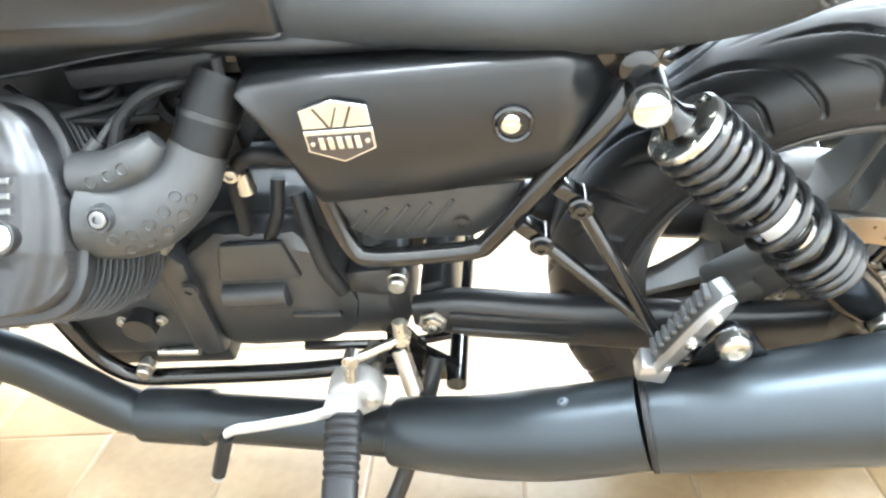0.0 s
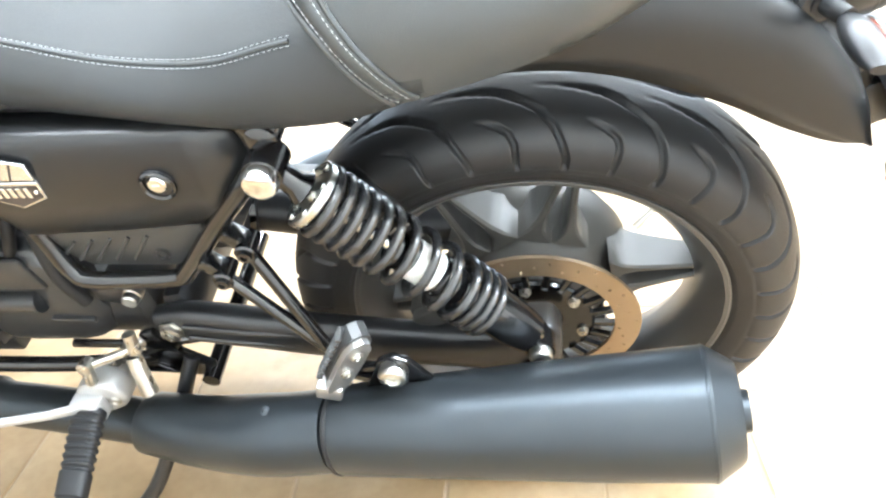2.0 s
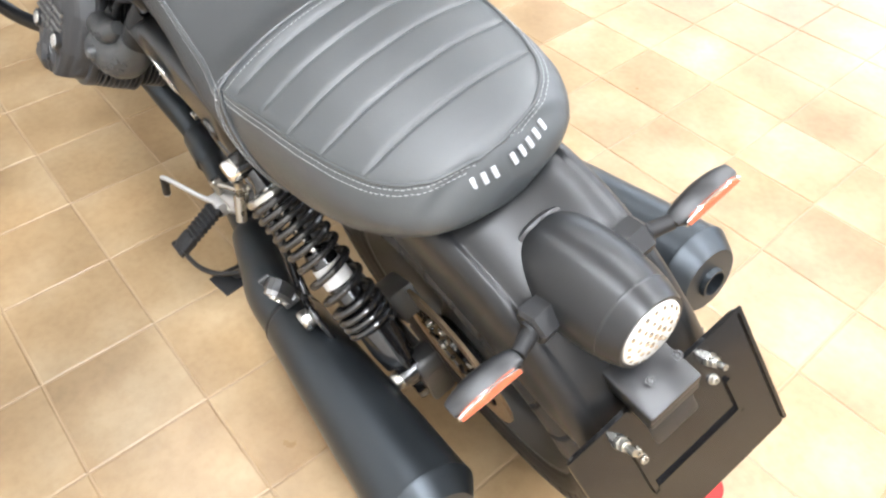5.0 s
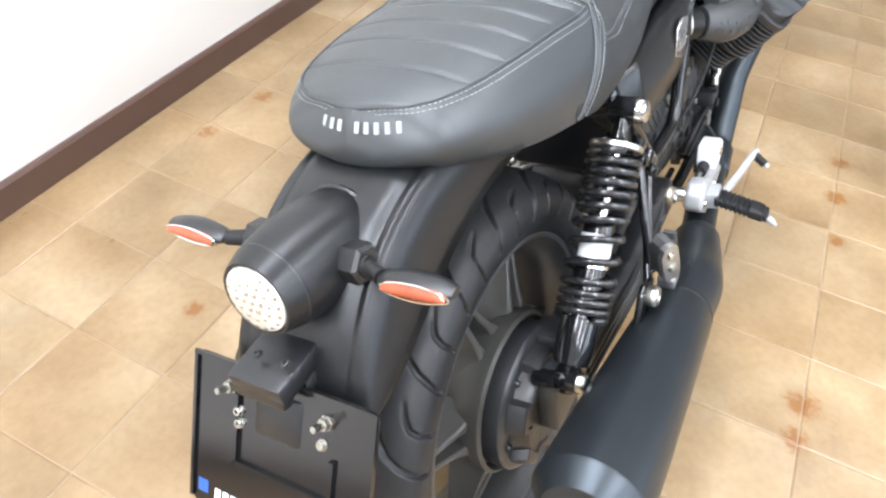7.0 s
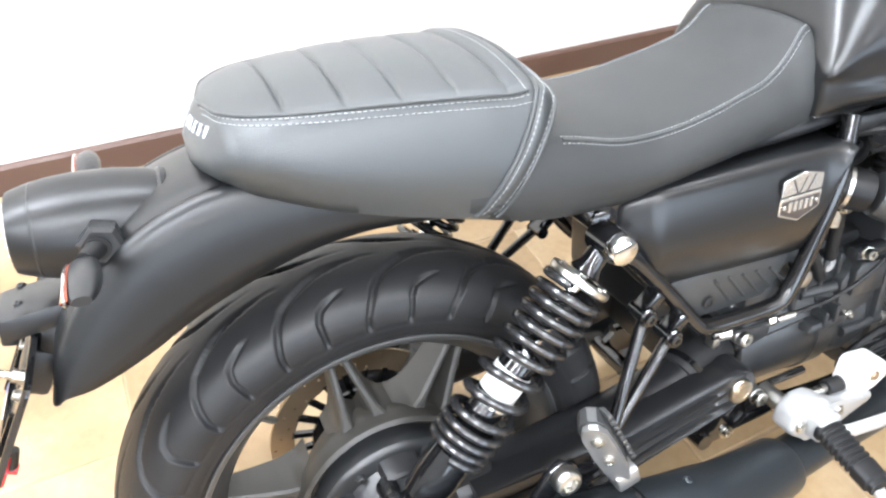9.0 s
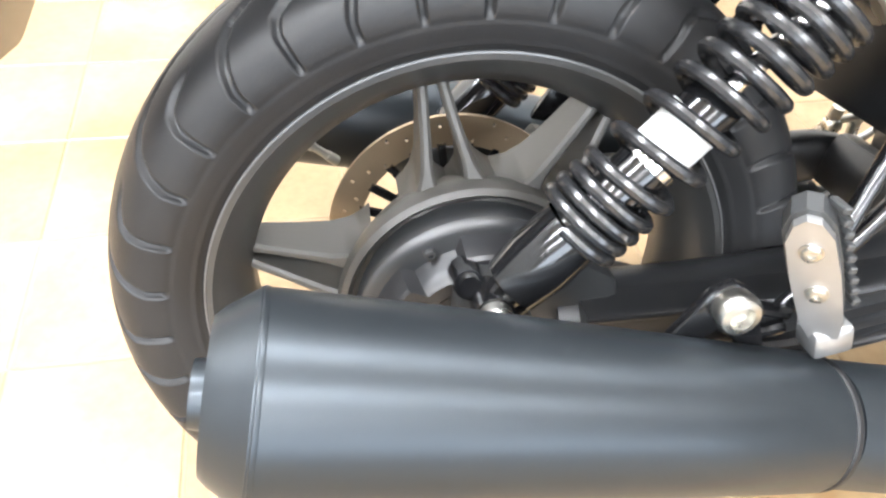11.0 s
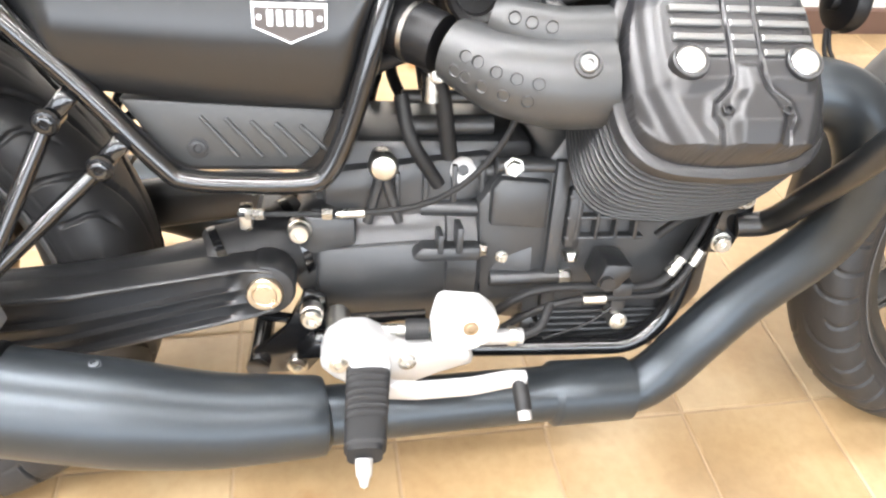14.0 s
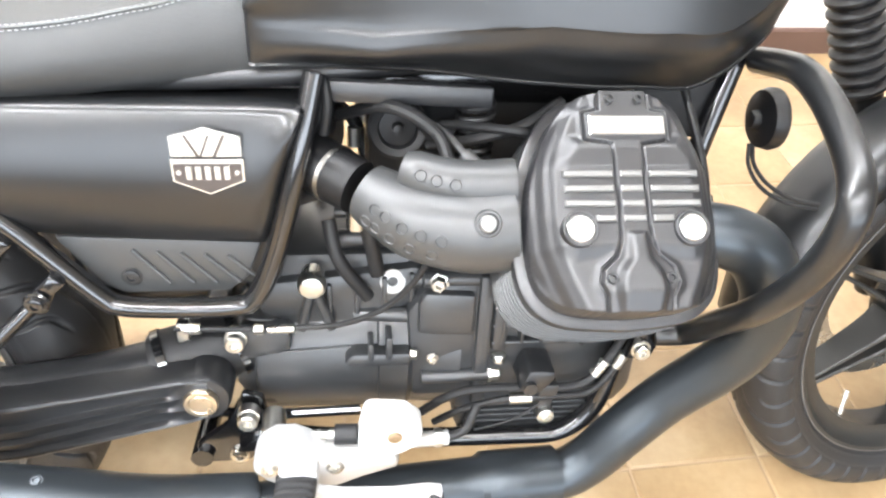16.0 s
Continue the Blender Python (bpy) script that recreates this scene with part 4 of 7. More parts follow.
for ring_n, rad in ((1, 0), (6, 0.0095), (12, 0.0185), (18, 0.0272)):
    for k in range(ring_n):
        g = 2 * math.pi * k / ring_n
        bm = bmesh.new()
        o = b + ax * (0.0045 - 0.004 * (rad / 0.0325) ** 2) + rad * (Vector((0, math.cos(g), 0)) + up * math.sin(g))
        lathe(bm, [(-0.002, 0.0036), (0.0005, 0.0032), (0.0016, 0.0014), (0.0017, 0)], o, ax, 10)
        part("diode", bm, CHROME, lamp)


def indicator(s):
    e = new("indicator")
    e.parent = bike
    tagged(e, "black stalk indicator with amber lens")
    root = Vector((-0.224, s * 0.036, 0.744))
    bm = bmesh.new()
    lathe(bm, [(0.0, 0.017), (0.018, 0.020), (0.030, 0.020), (0.033, 0.016)], root, (-0.05, s, 0.05), 6)
    part("mount", bm, PLASTIC, e)
    bm = bmesh.new()
    q = root + Vector((-0.004, s * 0.030, 0.002))
    knee = q + Vector((-0.010, s * 0.026, 0.002))
    tube(bm, [q, knee], [0.0085, 0.0075], 14)
    lathe(bm, [(0, 0.0105), (0.006, 0.0105)], q, (0, s, 0), 14)
    part("stalk", bm, PEGRUB, e)
    bm = bmesh.new()
    tip = knee + Vector((0.0, s * 0.074, 0.004))
    rings = []
    for k in range(12):
        t = k / 11
        p = knee + (tip - knee) * t
        hw = 0.0042 + 0.0066 * math.sin(math.pi * min(1, t * 1.05)) ** 0.7
        hx = 0.0075 + 0.0065 * math.sin(math.pi * min(1, t * 1.02)) ** 0.6
        rings.append([p + Vector((hx * math.cos(g), 0, hw * math.sin(g))) for g in np.linspace(0, 2 * math.pi, 18, endpoint=False)])
    loft(bm, rings)
    part("body", bm, PLASTIC, e)
    bm = bmesh.new()
    rings = []
    for k in range(12):
        t = 0.10 + 0.86 * k / 11
        p = knee + (tip - knee) * t + Vector((-0.0078, 0, 0))
        hw = (0.0030 + 0.0052 * math.sin(math.pi * min(1, t)) ** 0.7) * (1 if 0 < k < 11 else 0.4)
        rings.append([p + Vector((0.007 * math.cos(g), 0, hw * math.sin(g))) for g in np.linspace(math.pi * 0.55, math.pi * 1.45, 9)])
    loft(bm, rings, caps=False, closed=False)
    part("lens", bm, AMBER, e, "amber indicator lens")
    bm = bmesh.new()
    rim = []
    for k in range(24):
        g = 2 * math.pi * k / 24
        t = 0.53 + 0.455 * math.cos(g)
        p = knee + (tip - knee) * t + Vector((-0.0112, 0, 0))
        rim.append(p + Vector((0, 0, (0.0036 + 0.0056 * math.sin(math.pi * min(1, max(0, t))) ** 0.7) * math.copysign(abs(math.sin(g)) ** 0.5, math.sin(g)))))
    tube(bm, [*rim, rim[0]], 0.0011, 6, False)
    part("lens_rim", bm, CHROME, e, "bright rim round the lens")
    return e


indicator(-1)
indicator(1)
carrier = new("plate_carrier")
carrier.parent = bike
tagged(carrier, "black plate carrier without a number plate")
PU, PN = Vector((-0.086, 0, -0.145)).normalized(), Vector((-0.145, 0, 0.086)).normalized()
PT = Vector((-0.306, 0, 0.654))


def on_plate(y, down, out=0.0):
    return PT + PU * down + PN * out + Vector((0, y, 0))


def plate_slab(y0, y1, d0, d1, o0, o1, rad=0.010):
    bm = bmesh.new()
    pts = []
    for cy, cd, a0 in ((y1 - rad, d0 + rad, -90), (y1 - rad, d1 - rad, 0), (y0 + rad, d1 - rad, 90), (y0 + rad, d0 + rad, 180)):
        for k in range(5):
            a = radians(a0 + 22.5 * k)
            pts.append((cy + rad * math.cos(a), cd + rad * math.sin(a)))
    loft(bm, [[on_plate(y, d, o) for y, d in pts] for o in (o0, o1)])
    return bm


part("back_plate", plate_slab(-0.112, 0.112, 0.0, 0.165, 0.0, 0.003), GLOSS, carrier, "glossy black back plate")
bm = bmesh.new()
for y0, y1, d0, d1 in ((-0.112, 0.112, 0.0, 0.004), (-0.112, -0.108, 0.004, 0.16), (0.108, 0.112, 0.004, 0.16)):
    loft(bm, [[on_plate(y0, d0, o), on_plate(y1, d0, o), on_plate(y1, d1, o), on_plate(y0, d1, o)] for o in (0.003, 0.006)])
part("rim", bm, GLOSS, carrier)
bm = bmesh.new()
for y0, y1, d0, d1 in ((-0.07, 0.055, 0.100, 0.106), (0.049, 0.055, 0.03, 0.106), (-0.07, -0.064, 0.06, 0.106)):
    loft(bm, [[on_plate(y0, d0, o), on_plate(y1, d0, o), on_plate(y1, d1, o), on_plate(y0, d1, o)] for o in (0.003, 0.007)])
part("frame_rib", bm, GLOSS, carrier)
for y, d in ((0.059, 0.024), (-0.059, 0.024)):
    bm = bmesh.new()
    lathe(bm, [(0, 0.0075), (0.004, 0.0075), (0.004, 0.006), (0.010, 0.006), (0.010, 0.0035), (0.022, 0.0035), (0.022, 0.002)], on_plate(y, d, 0.003), PN, 6)
    part("plate_bolt", bm, STEEL, carrier, "zinc bolt with nut")
for y, d in ((0.050, 0.048), (-0.054, 0.048), (0.048, 0.060)):
    bolt("plate_screw", on_plate(y, d, 0.003), PN, 0.0045, carrier, STEEL, 0.005)
bm = bmesh.new()
loft(bm, [[on_plate(y0, d0, o), on_plate(y1, d0, o), on_plate(y1, d1, o), on_plate(y0, d1, o)] for o in (0.0032, 0.0036) for y0, y1, d0, d1 in ((0.088, 0.102, 0.138, 0.152),)])
part("sticker", bm, BLUE, carrier, "small blue and white sticker")
bm = bmesh.new()
for k in range(3):
    loft(bm, [[on_plate(0.078 - k * 0.011, 0.142, o), on_plate(0.070 - k * 0.011, 0.142, o), on_plate(0.070 - k * 0.011, 0.154, o), on_plate(0.078 - k * 0.011, 0.154, o)] for o in (0.0032, 0.0038)])
part("print_bars", bm, WHITE, carrier, "small white printed bars")
bm = bmesh.new()
box(bm, (-0.297, 0.004, 0.668), (0.078, 0.064, 0.024), turned(0, -4, 0), 0.004)
box(bm, (-0.328, 0.004, 0.660), (0.016, 0.062, 0.022), turned(0, 12, 0), 0.004)
part("plate_light", bm, PLASTIC, carrier, "black plastic plate light housing")
for y in (-0.022, 0.012):
    bolt("housing_screw", (-0.312, y, 0.688), (-0.25, 0, 1), 0.004, carrier, PLASTIC, 0.003)
bm = bmesh.new()
box(bm, (-0.290, 0, 0.640), (0.04, 0.056, 0.045), turned(0, 20, 0), 0.008)
box(bm, (-0.318, 0, 0.615), (0.030, 0.06, 0.05), turned(0, 30, 0), 0.006)
part("bracket", bm, PLASTIC, carrier)
bm = bmesh.new()
o = on_plate(0.0, 0.150, -0.004)
lathe(bm, [(-0.006, 0.006), (0.004, 0.006), (0.004, 0.019), (0.010, 0.020), (0.012, 0.018), (0.012, 0)], Vector((-0.384, 0.002, 0.492)), PN, 32)
part("reflector", bm, REDLENS, carrier, "round red rear reflector")
bm = bmesh.new()
rod(bm, (-0.375, 0.002, 0.515), (-0.384, 0.002, 0.492), 0.006)
part("reflector_stem", bm, PLASTIC, carrier)

# ---- side panels and frame ----
LOWER = [(0.528, 0.557), (0.338, 0.566), (0.372, 0.512), (0.392, 0.500), (0.492, 0.500), (0.512, 0.516)]


def side_panel(s):
    bm = bmesh.new()
    # outer shell: flat upper face, a crease, and a lower face that turns in
    y = lambda v: s * v
    rows = []
    for x in np.linspace(0.572, 0.250, 40):
        top = np.interp(x, [0.248, 0.272, 0.300, 0.572], [0.650, 0.684, 0.697, 0.695])
        low = np.interp(x, [0.248, 0.300, 0.420, 0.535, 0.572], [0.644, 0.578, 0.566, 0.560, 0.690])
        rear = np.clip((x - 0.248) / 0.052, 0, 1)
        out = 0.114 + 0.038 * rear
        crease = low + (top - low) * 0.40
        hgt = top - low
        prof = ((0.0, -0.060), (0.0, -0.020), (0.012, -0.0135), (0.035, -0.0105), (0.08, -0.0085), (0.16, -0.0062), (0.26, -0.0036), (0.36, -0.0018), (0.46, -0.0004), (0.55, 0.0), (0.62, -0.0010), (0.70, -0.0034), (0.82, -0.0085), (0.97, -0.0155), (1.0, -0.019), (1.0, -0.032))
        rows.append([(x, y(out + o), top - hgt * t) for t, o in prof])
    loft(bm, rows, caps=False, closed=False)
    p = part("side_panel", bm, SATIN, bike, "satin black side panel with silver badge", 40)
    m = p.modifiers.new("thick", "SOLIDIFY")
    m.thickness, m.offset = 0.003, 0
    bm = bmesh.new()
    slab(bm, LOWER, s * 0.100, s * 0.128, 0.004)
    low = part("lower_cover", bm, GREYPL, bike, "grey plastic lower side cover with slanted louvres")
    for k in range(5):
        x = 0.395 + k * 0.022
        bm = bmesh.new()
        rod(bm, (x + 0.012, s * 0.1285, 0.550 - 0.002 * k), (x + 0.012 + 0.030, s * 0.1285, 0.512), 0.0022, 0.0022, 8)
        part("louvre", bm, GREYPL, low)
    bolt("cover_screw", (0.402, s * 0.128, 0.520), (0, s, 0), 0.008, low, PLASTIC, 0.003)
    # badge: a shield, slanted dark strokes above and a dark band with pale bars below
    bm = bmesh.new()
    cx, cz, yy = 0.492, 0.651, 0.1522
    slab(bm, [(cx - 0.031, cz - 0.018), (cx, cz - 0.031), (cx + 0.031, cz - 0.018), (cx + 0.031, cz + 0.003), (cx - 0.031, cz + 0.003)], s * yy, s * (yy + 0.003), 0.0008, 1)
    slab(bm, [(cx - 0.030, cz + 0.005), (cx + 0.030, cz + 0.005), (cx + 0.030, cz + 0.024), (cx + 0.013, cz + 0.028), (cx, cz + 0.032), (cx - 0.013, cz + 0.028), (cx - 0.030, cz + 0.024)], s * yy, s * (yy + 0.003), 0.0008, 1)
    badge = part("badge", bm, SILVER, bike, "silver shield badge")
    f = -s
    bm = bmesh.new()
    slab(bm, [(cx - 0.0285, cz - 0.0165), (cx, cz - 0.0285), (cx + 0.0285, cz - 0.0165), (cx + 0.0285, cz - 0.001), (cx - 0.0285, cz - 0.001)], s * (yy + 0.0028), s * (yy + 0.0034), 0)
    part("badge_band", bm, BADGEDARK, badge, "dark lower field")
    for k in range(5):
        bm = bmesh.new()
        box(bm, (cx + (k - 2) * 0.0080, s * (yy + 0.0038), cz - 0.0095), (0.0052, 0.0012, 0.0125), None, 0.0003, 1)
        part("badge_bar", bm, SILVER, badge)
    for q in (-1, 1):
        bm = bmesh.new()
        lathe(bm, [(0, 0.0026), (0.0010, 0.0022)], (cx + q * 0.0245, s * (yy + 0.0034), cz - 0.009), (0, s, 0), 10)
        part("badge_stud", bm, SILVER, badge)
    for u0, u1, w in ((-0.0165, -0.0065, 0.0024), (0.0035, -0.0050, 0.0016), (0.0160, 0.0065, 0.0024)):
        bm = bmesh.new()
        slab(bm, [(cx + f * (u0 - w / 2), cz + 0.0250), (cx + f * (u0 + w / 2), cz + 0.0250), (cx + f * (u1 + w / 2), cz + 0.0052), (cx + f * (u1 - w / 2), cz + 0.0052)], s * (yy + 0.0028), s * (yy + 0.0034), 0)
        part("badge_stroke", bm, BADGEDARK, badge)
    if s > 0:
        bm = bmesh.new()
        lathe(bm, [(-0.006, 0.0), (-0.006, 0.012), (0.002, 0.0135), (0.0035, 0.0155), (0.002, 0.0175), (-0.002, 0.018)], (0.343, s * 0.1535, 0.646), (0, s, 0), 32)
        part("lock_surround", bm, GLOSS, p, "black lock recess")
        bm = bmesh.new()
        lathe(bm, [(-0.004, 0.0095), (-0.001, 0.0095), (0.0005, 0.008), (0.0005, 0)], (0.345, s * 0.1535, 0.645), (0, s, 0), 24)
        box(bm, (0.345, s * 0.1541, 0.645), (0.0075, 0.0012, 0.0018), None, 0)
        part("lock", bm, CHROME, p, "chromed seat lock")
    return p


side_panel(-1)
side_panel(1)
frame_ob = new("frame_tubes")
frame_ob.parent = bike
tagged(frame_ob, "gloss black tubular steel frame")


def pipe(name, pts, r, mat, parent, n=6, seg=14, label="", smooth=True):
    bm = bmesh.new()
    tube(bm, curve(pts, n) if smooth else pts, r, seg)
    return part(name, bm, mat, parent, label)


for s in (-1, 1):
    y = s * 0.140
    pipe("cradle_tube", [(0.225, s * 0.115, 0.690), (0.262, y, 0.640), (0.318, y, 0.575), (0.372, y, 0.508), (0.392, y, 0.494), (0.44, y, 0.490), (0.495, y, 0.490), (0.518, y, 0.500), (0.540, y, 0.548), (0.566, y, 0.640), (0.585, s * 0.125, 0.722)] if s < 0 else [(0.225, 0.115, 0.690), (0.262, y, 0.640), (0.318, y, 0.575), (0.372, y, 0.508), (0.392, y, 0.494), (0.44, y, 0.490), (0.495, y, 0.490), (0.516, 0.136, 0.500), (0.530, 0.126, 0.545), (0.545, 0.112, 0.620), (0.560, 0.098, 0.690)], 0.0105, GLOSS, frame_ob, 6, 16)
    pipe("seat_rail", [(-0.02, s * 0.070, 0.735), (0.20, s * 0.090, 0.702), (0.40, s * 0.098, 0.706), (0.585, s * 0.100, 0.716), (0.80, s * 0.06, 0.730)], 0.012, PLASTIC, frame_ob)
    pipe("lower_rail", [(0.50, s * 0.120, 0.300), (0.62, s * 0.124, 0.285), (0.80, s * 0.122, 0.276), (0.865, s * 0.120, 0.278), (0.902, s * 0.118, 0.316), (0.917, s * 0.114, 0.380), (0.945, s * 0.095, 0.45), (0.985, s * 0.06, 0.62), (1.03, s * 0.035, 0.80)], 0.0115, GLOSS, frame_ob, 8, 16)
    # shock mount
    bm = bmesh.new()
    lathe(bm, [(0, 0.016), (0.058, 0.016), (0.062, 0.010)], (0.240, s * 0.075, 0.676), (0, s, 0), 20)
    box(bm, (0.262, s * 0.105, 0.690), (0.07, 0.03, 0.05), turned(0, -30, 0), 0.006)
    part("shock_mount", bm, GLOSS, frame_ob)
    # pillion peg stays
    for a, b in (((0.288, s * 0.150, 0.553), (0.215, s * 0.192, 0.408)), ((0.325, s * 0.153, 0.513), (0.200, s * 0.192, 0.400))):
        m = Vector(a).lerp(Vector(b), 0.85)
        pipe("peg_stay", [a, m, b], 0.0072, GLOSS, frame_ob, 3, 12)
        bm = bmesh.new()
        lathe(bm, [(-0.020, 0.009), (0.006, 0.010), (0.008, 0.012), (0.010, 0.010)], a, (0, s, 0), 18)
        part("stay_boss", bm, GLOSS, frame_ob)
        bolt("stay_bolt", Vector(a) + Vector((0, s * 0.010, 0)), (0, s, 0), 0.0075, frame_ob, GLOSS, 0.004)
        bm = bmesh.new()
        box(bm, Vector(a) + Vector((0.010, -s * 0.006, 0.012)), (0.03, 0.022, 0.016), turned(0, -45, 0), 0.004)
        part("stay_lug", bm, GLOSS, frame_ob)
    for dz in (0.0, -0.022):
        pipe("peg_stay", [(0.205, s * 0.194, 0.402 + dz * 0.6), (0.180, s * 0.198, 0.410 + dz), (0.155, s * 0.200, 0.420 + dz)], 0.006, GLOSS, frame_ob, 3, 10)
    # pillion peg, folded up
    peg = new("pillion_footrest")
    peg.parent = bike
    tagged(peg, "folded pillion footrest of bare alloy with rubber pad")
    lo, hi = Vector((0.2185, s * 0.219, 0.404)), Vector((0.164, s * 0.224, 0.513))
    d = (hi - lo).normalized()
    side = Vector((0, s, 0)).cross(d).normalized() * s
    out = d.cross(side)
    out = out if out.y * s > 0 else -out
    back = side if side.x < 0 else -side
    tilt = radians(32)
    out, side = out * math.cos(tilt) + back * math.sin(tilt), back * math.cos(tilt) - out * math.sin(tilt)
    # alloy carrier
    bm = bmesh.new()
    outline = [(-0.009, 0.0), (0.009, 0.0), (0.0135, 0.018), (0.0150, 0.060), (0.0140, 0.096), (0.008, 0.110), (0.0, 0.114), (-0.008, 0.110), (-0.0140, 0.096), (-0.0150, 0.060), (-0.0135, 0.018)]
    loft(bm, [[lo + side * u + d * v + out * o for u, v in outline] for o in (0.0, 0.008)])
    part("alloy_plate", bm, POLISHED, peg, "polished alloy footrest plate")
    bm = bmesh.new()
    outline2 = [(u * 1.12, 0.012 + v * 0.93) for u, v in outline]
    loft(bm, [[lo + side * u + d * v + out * o for u, v in outline2] for o in (-0.016, 0.001)])
    pad = part("rubber_pad", bm, GREYPL, peg, "grey ribbed rubber pad")
    for k in range(9):
        bm = bmesh.new()
        box(bm, lo + d * (0.025 + k * 0.0105) - out * 0.010 - side * 0.0175, (0.006, 0.017, 0.005), None, 0.001, 1)
        part("pad_rib", bm, GREYPL, pad)
    for v in (0.048, 0.087):
        bolt("footrest_screw", lo + d * v + out * 0.008, out, 0.006, peg, STEEL, 0.004)
    bm = bmesh.new()
    box(bm, lo - d * 0.008 - out * 0.004, (0.030, 0.026, 0.024), turned(0, -15, 0), 0.004)
    part("hinge", bm, POLISHED, peg)

# ---- engine ----
engine = new("engine")
engine.parent = bike
tagged(engine, "black air-cooled V-twin engine with gearbox")
bm = bmesh.new()
lathe(bm, [(0.500, 0.060), (0.502, 0.094), (0.505, 0.1015), (0.510, 0.104), (0.640, 0.1065), (0.6415, 0.1095), (0.674, 0.1095), (0.677, 0.106), (0.680, 0.103), (0.735, 0.108)], (0, -0.002, 0.369), (1, 0, 0), 96)
part("gearbox", bm, ENGINE, engine, "black barrel-shaped gearbox casing", 30)
bm = bmesh.new()
slab(bm, [(0.508, 0.398), (0.612, 0.404), (0.612, 0.4065), (0.508, 0.4005)], -0.1045, -0.090, 0.0008, 1)
part("casting_seam", bm, ENGINE, engine)
bm = bmesh.new()
slab(bm, [(0.512, 0.418), (0.560, 0.424), (0.640, 0.436), (0.690, 0.446), (0.690, 0.500), (0.512, 0.480)], -0.088, 0.060, 0.010)
part("shoulder", bm, ENGINE, engine, "cast shoulder over the gearbox")
bm = bmesh.new()
slab(bm, [(0.73, 0.300), (0.93, 0.300), (0.95, 0.33), (0.95, 0.46), (0.91, 0.53), (0.76, 0.53), (0.73, 0.48)], -0.105, 0.105, 0.012)
part("crankcase", bm, ENGINE, engine)
bm = bmesh.new()
slab(bm, [(0.735, 0.268), (0.915, 0.268), (0.925, 0.300), (0.735, 0.300)], -0.095, 0.095, 0.006)
part("sump", bm, ENGINE, engine)
bm = bmesh.new()
box(bm, (0.63, 0, 0.475), (0.21, 0.15, 0.07), None, 0.012)
part("gearbox_top", bm, ENGINE, engine)


def away(px, pz, poly):
    """Signed distance of grid points from a closed outline, negative inside."""
    p = np.array(poly, float)
    best, inside = np.full(px.shape, 1e9), np.zeros(px.shape, bool)
    for (x0, y0), (x1, y1) in zip(p, np.roll(p, -1, 0)):
        ex, ey = x1 - x0, y1 - y0
        t = np.clip(((px - x0) * ex + (pz - y0) * ey) / max(ex * ex + ey * ey, 1e-12), 0, 1)
        best = np.minimum(best, np.hypot(px - x0 - t * ex, pz - y0 - t * ey))
        if y0 != y1:
            inside ^= ((y0 > pz) != (y1 > pz)) & (px < x0 + (pz - y0) * ex / ey)
    return np.where(inside, -best, best)


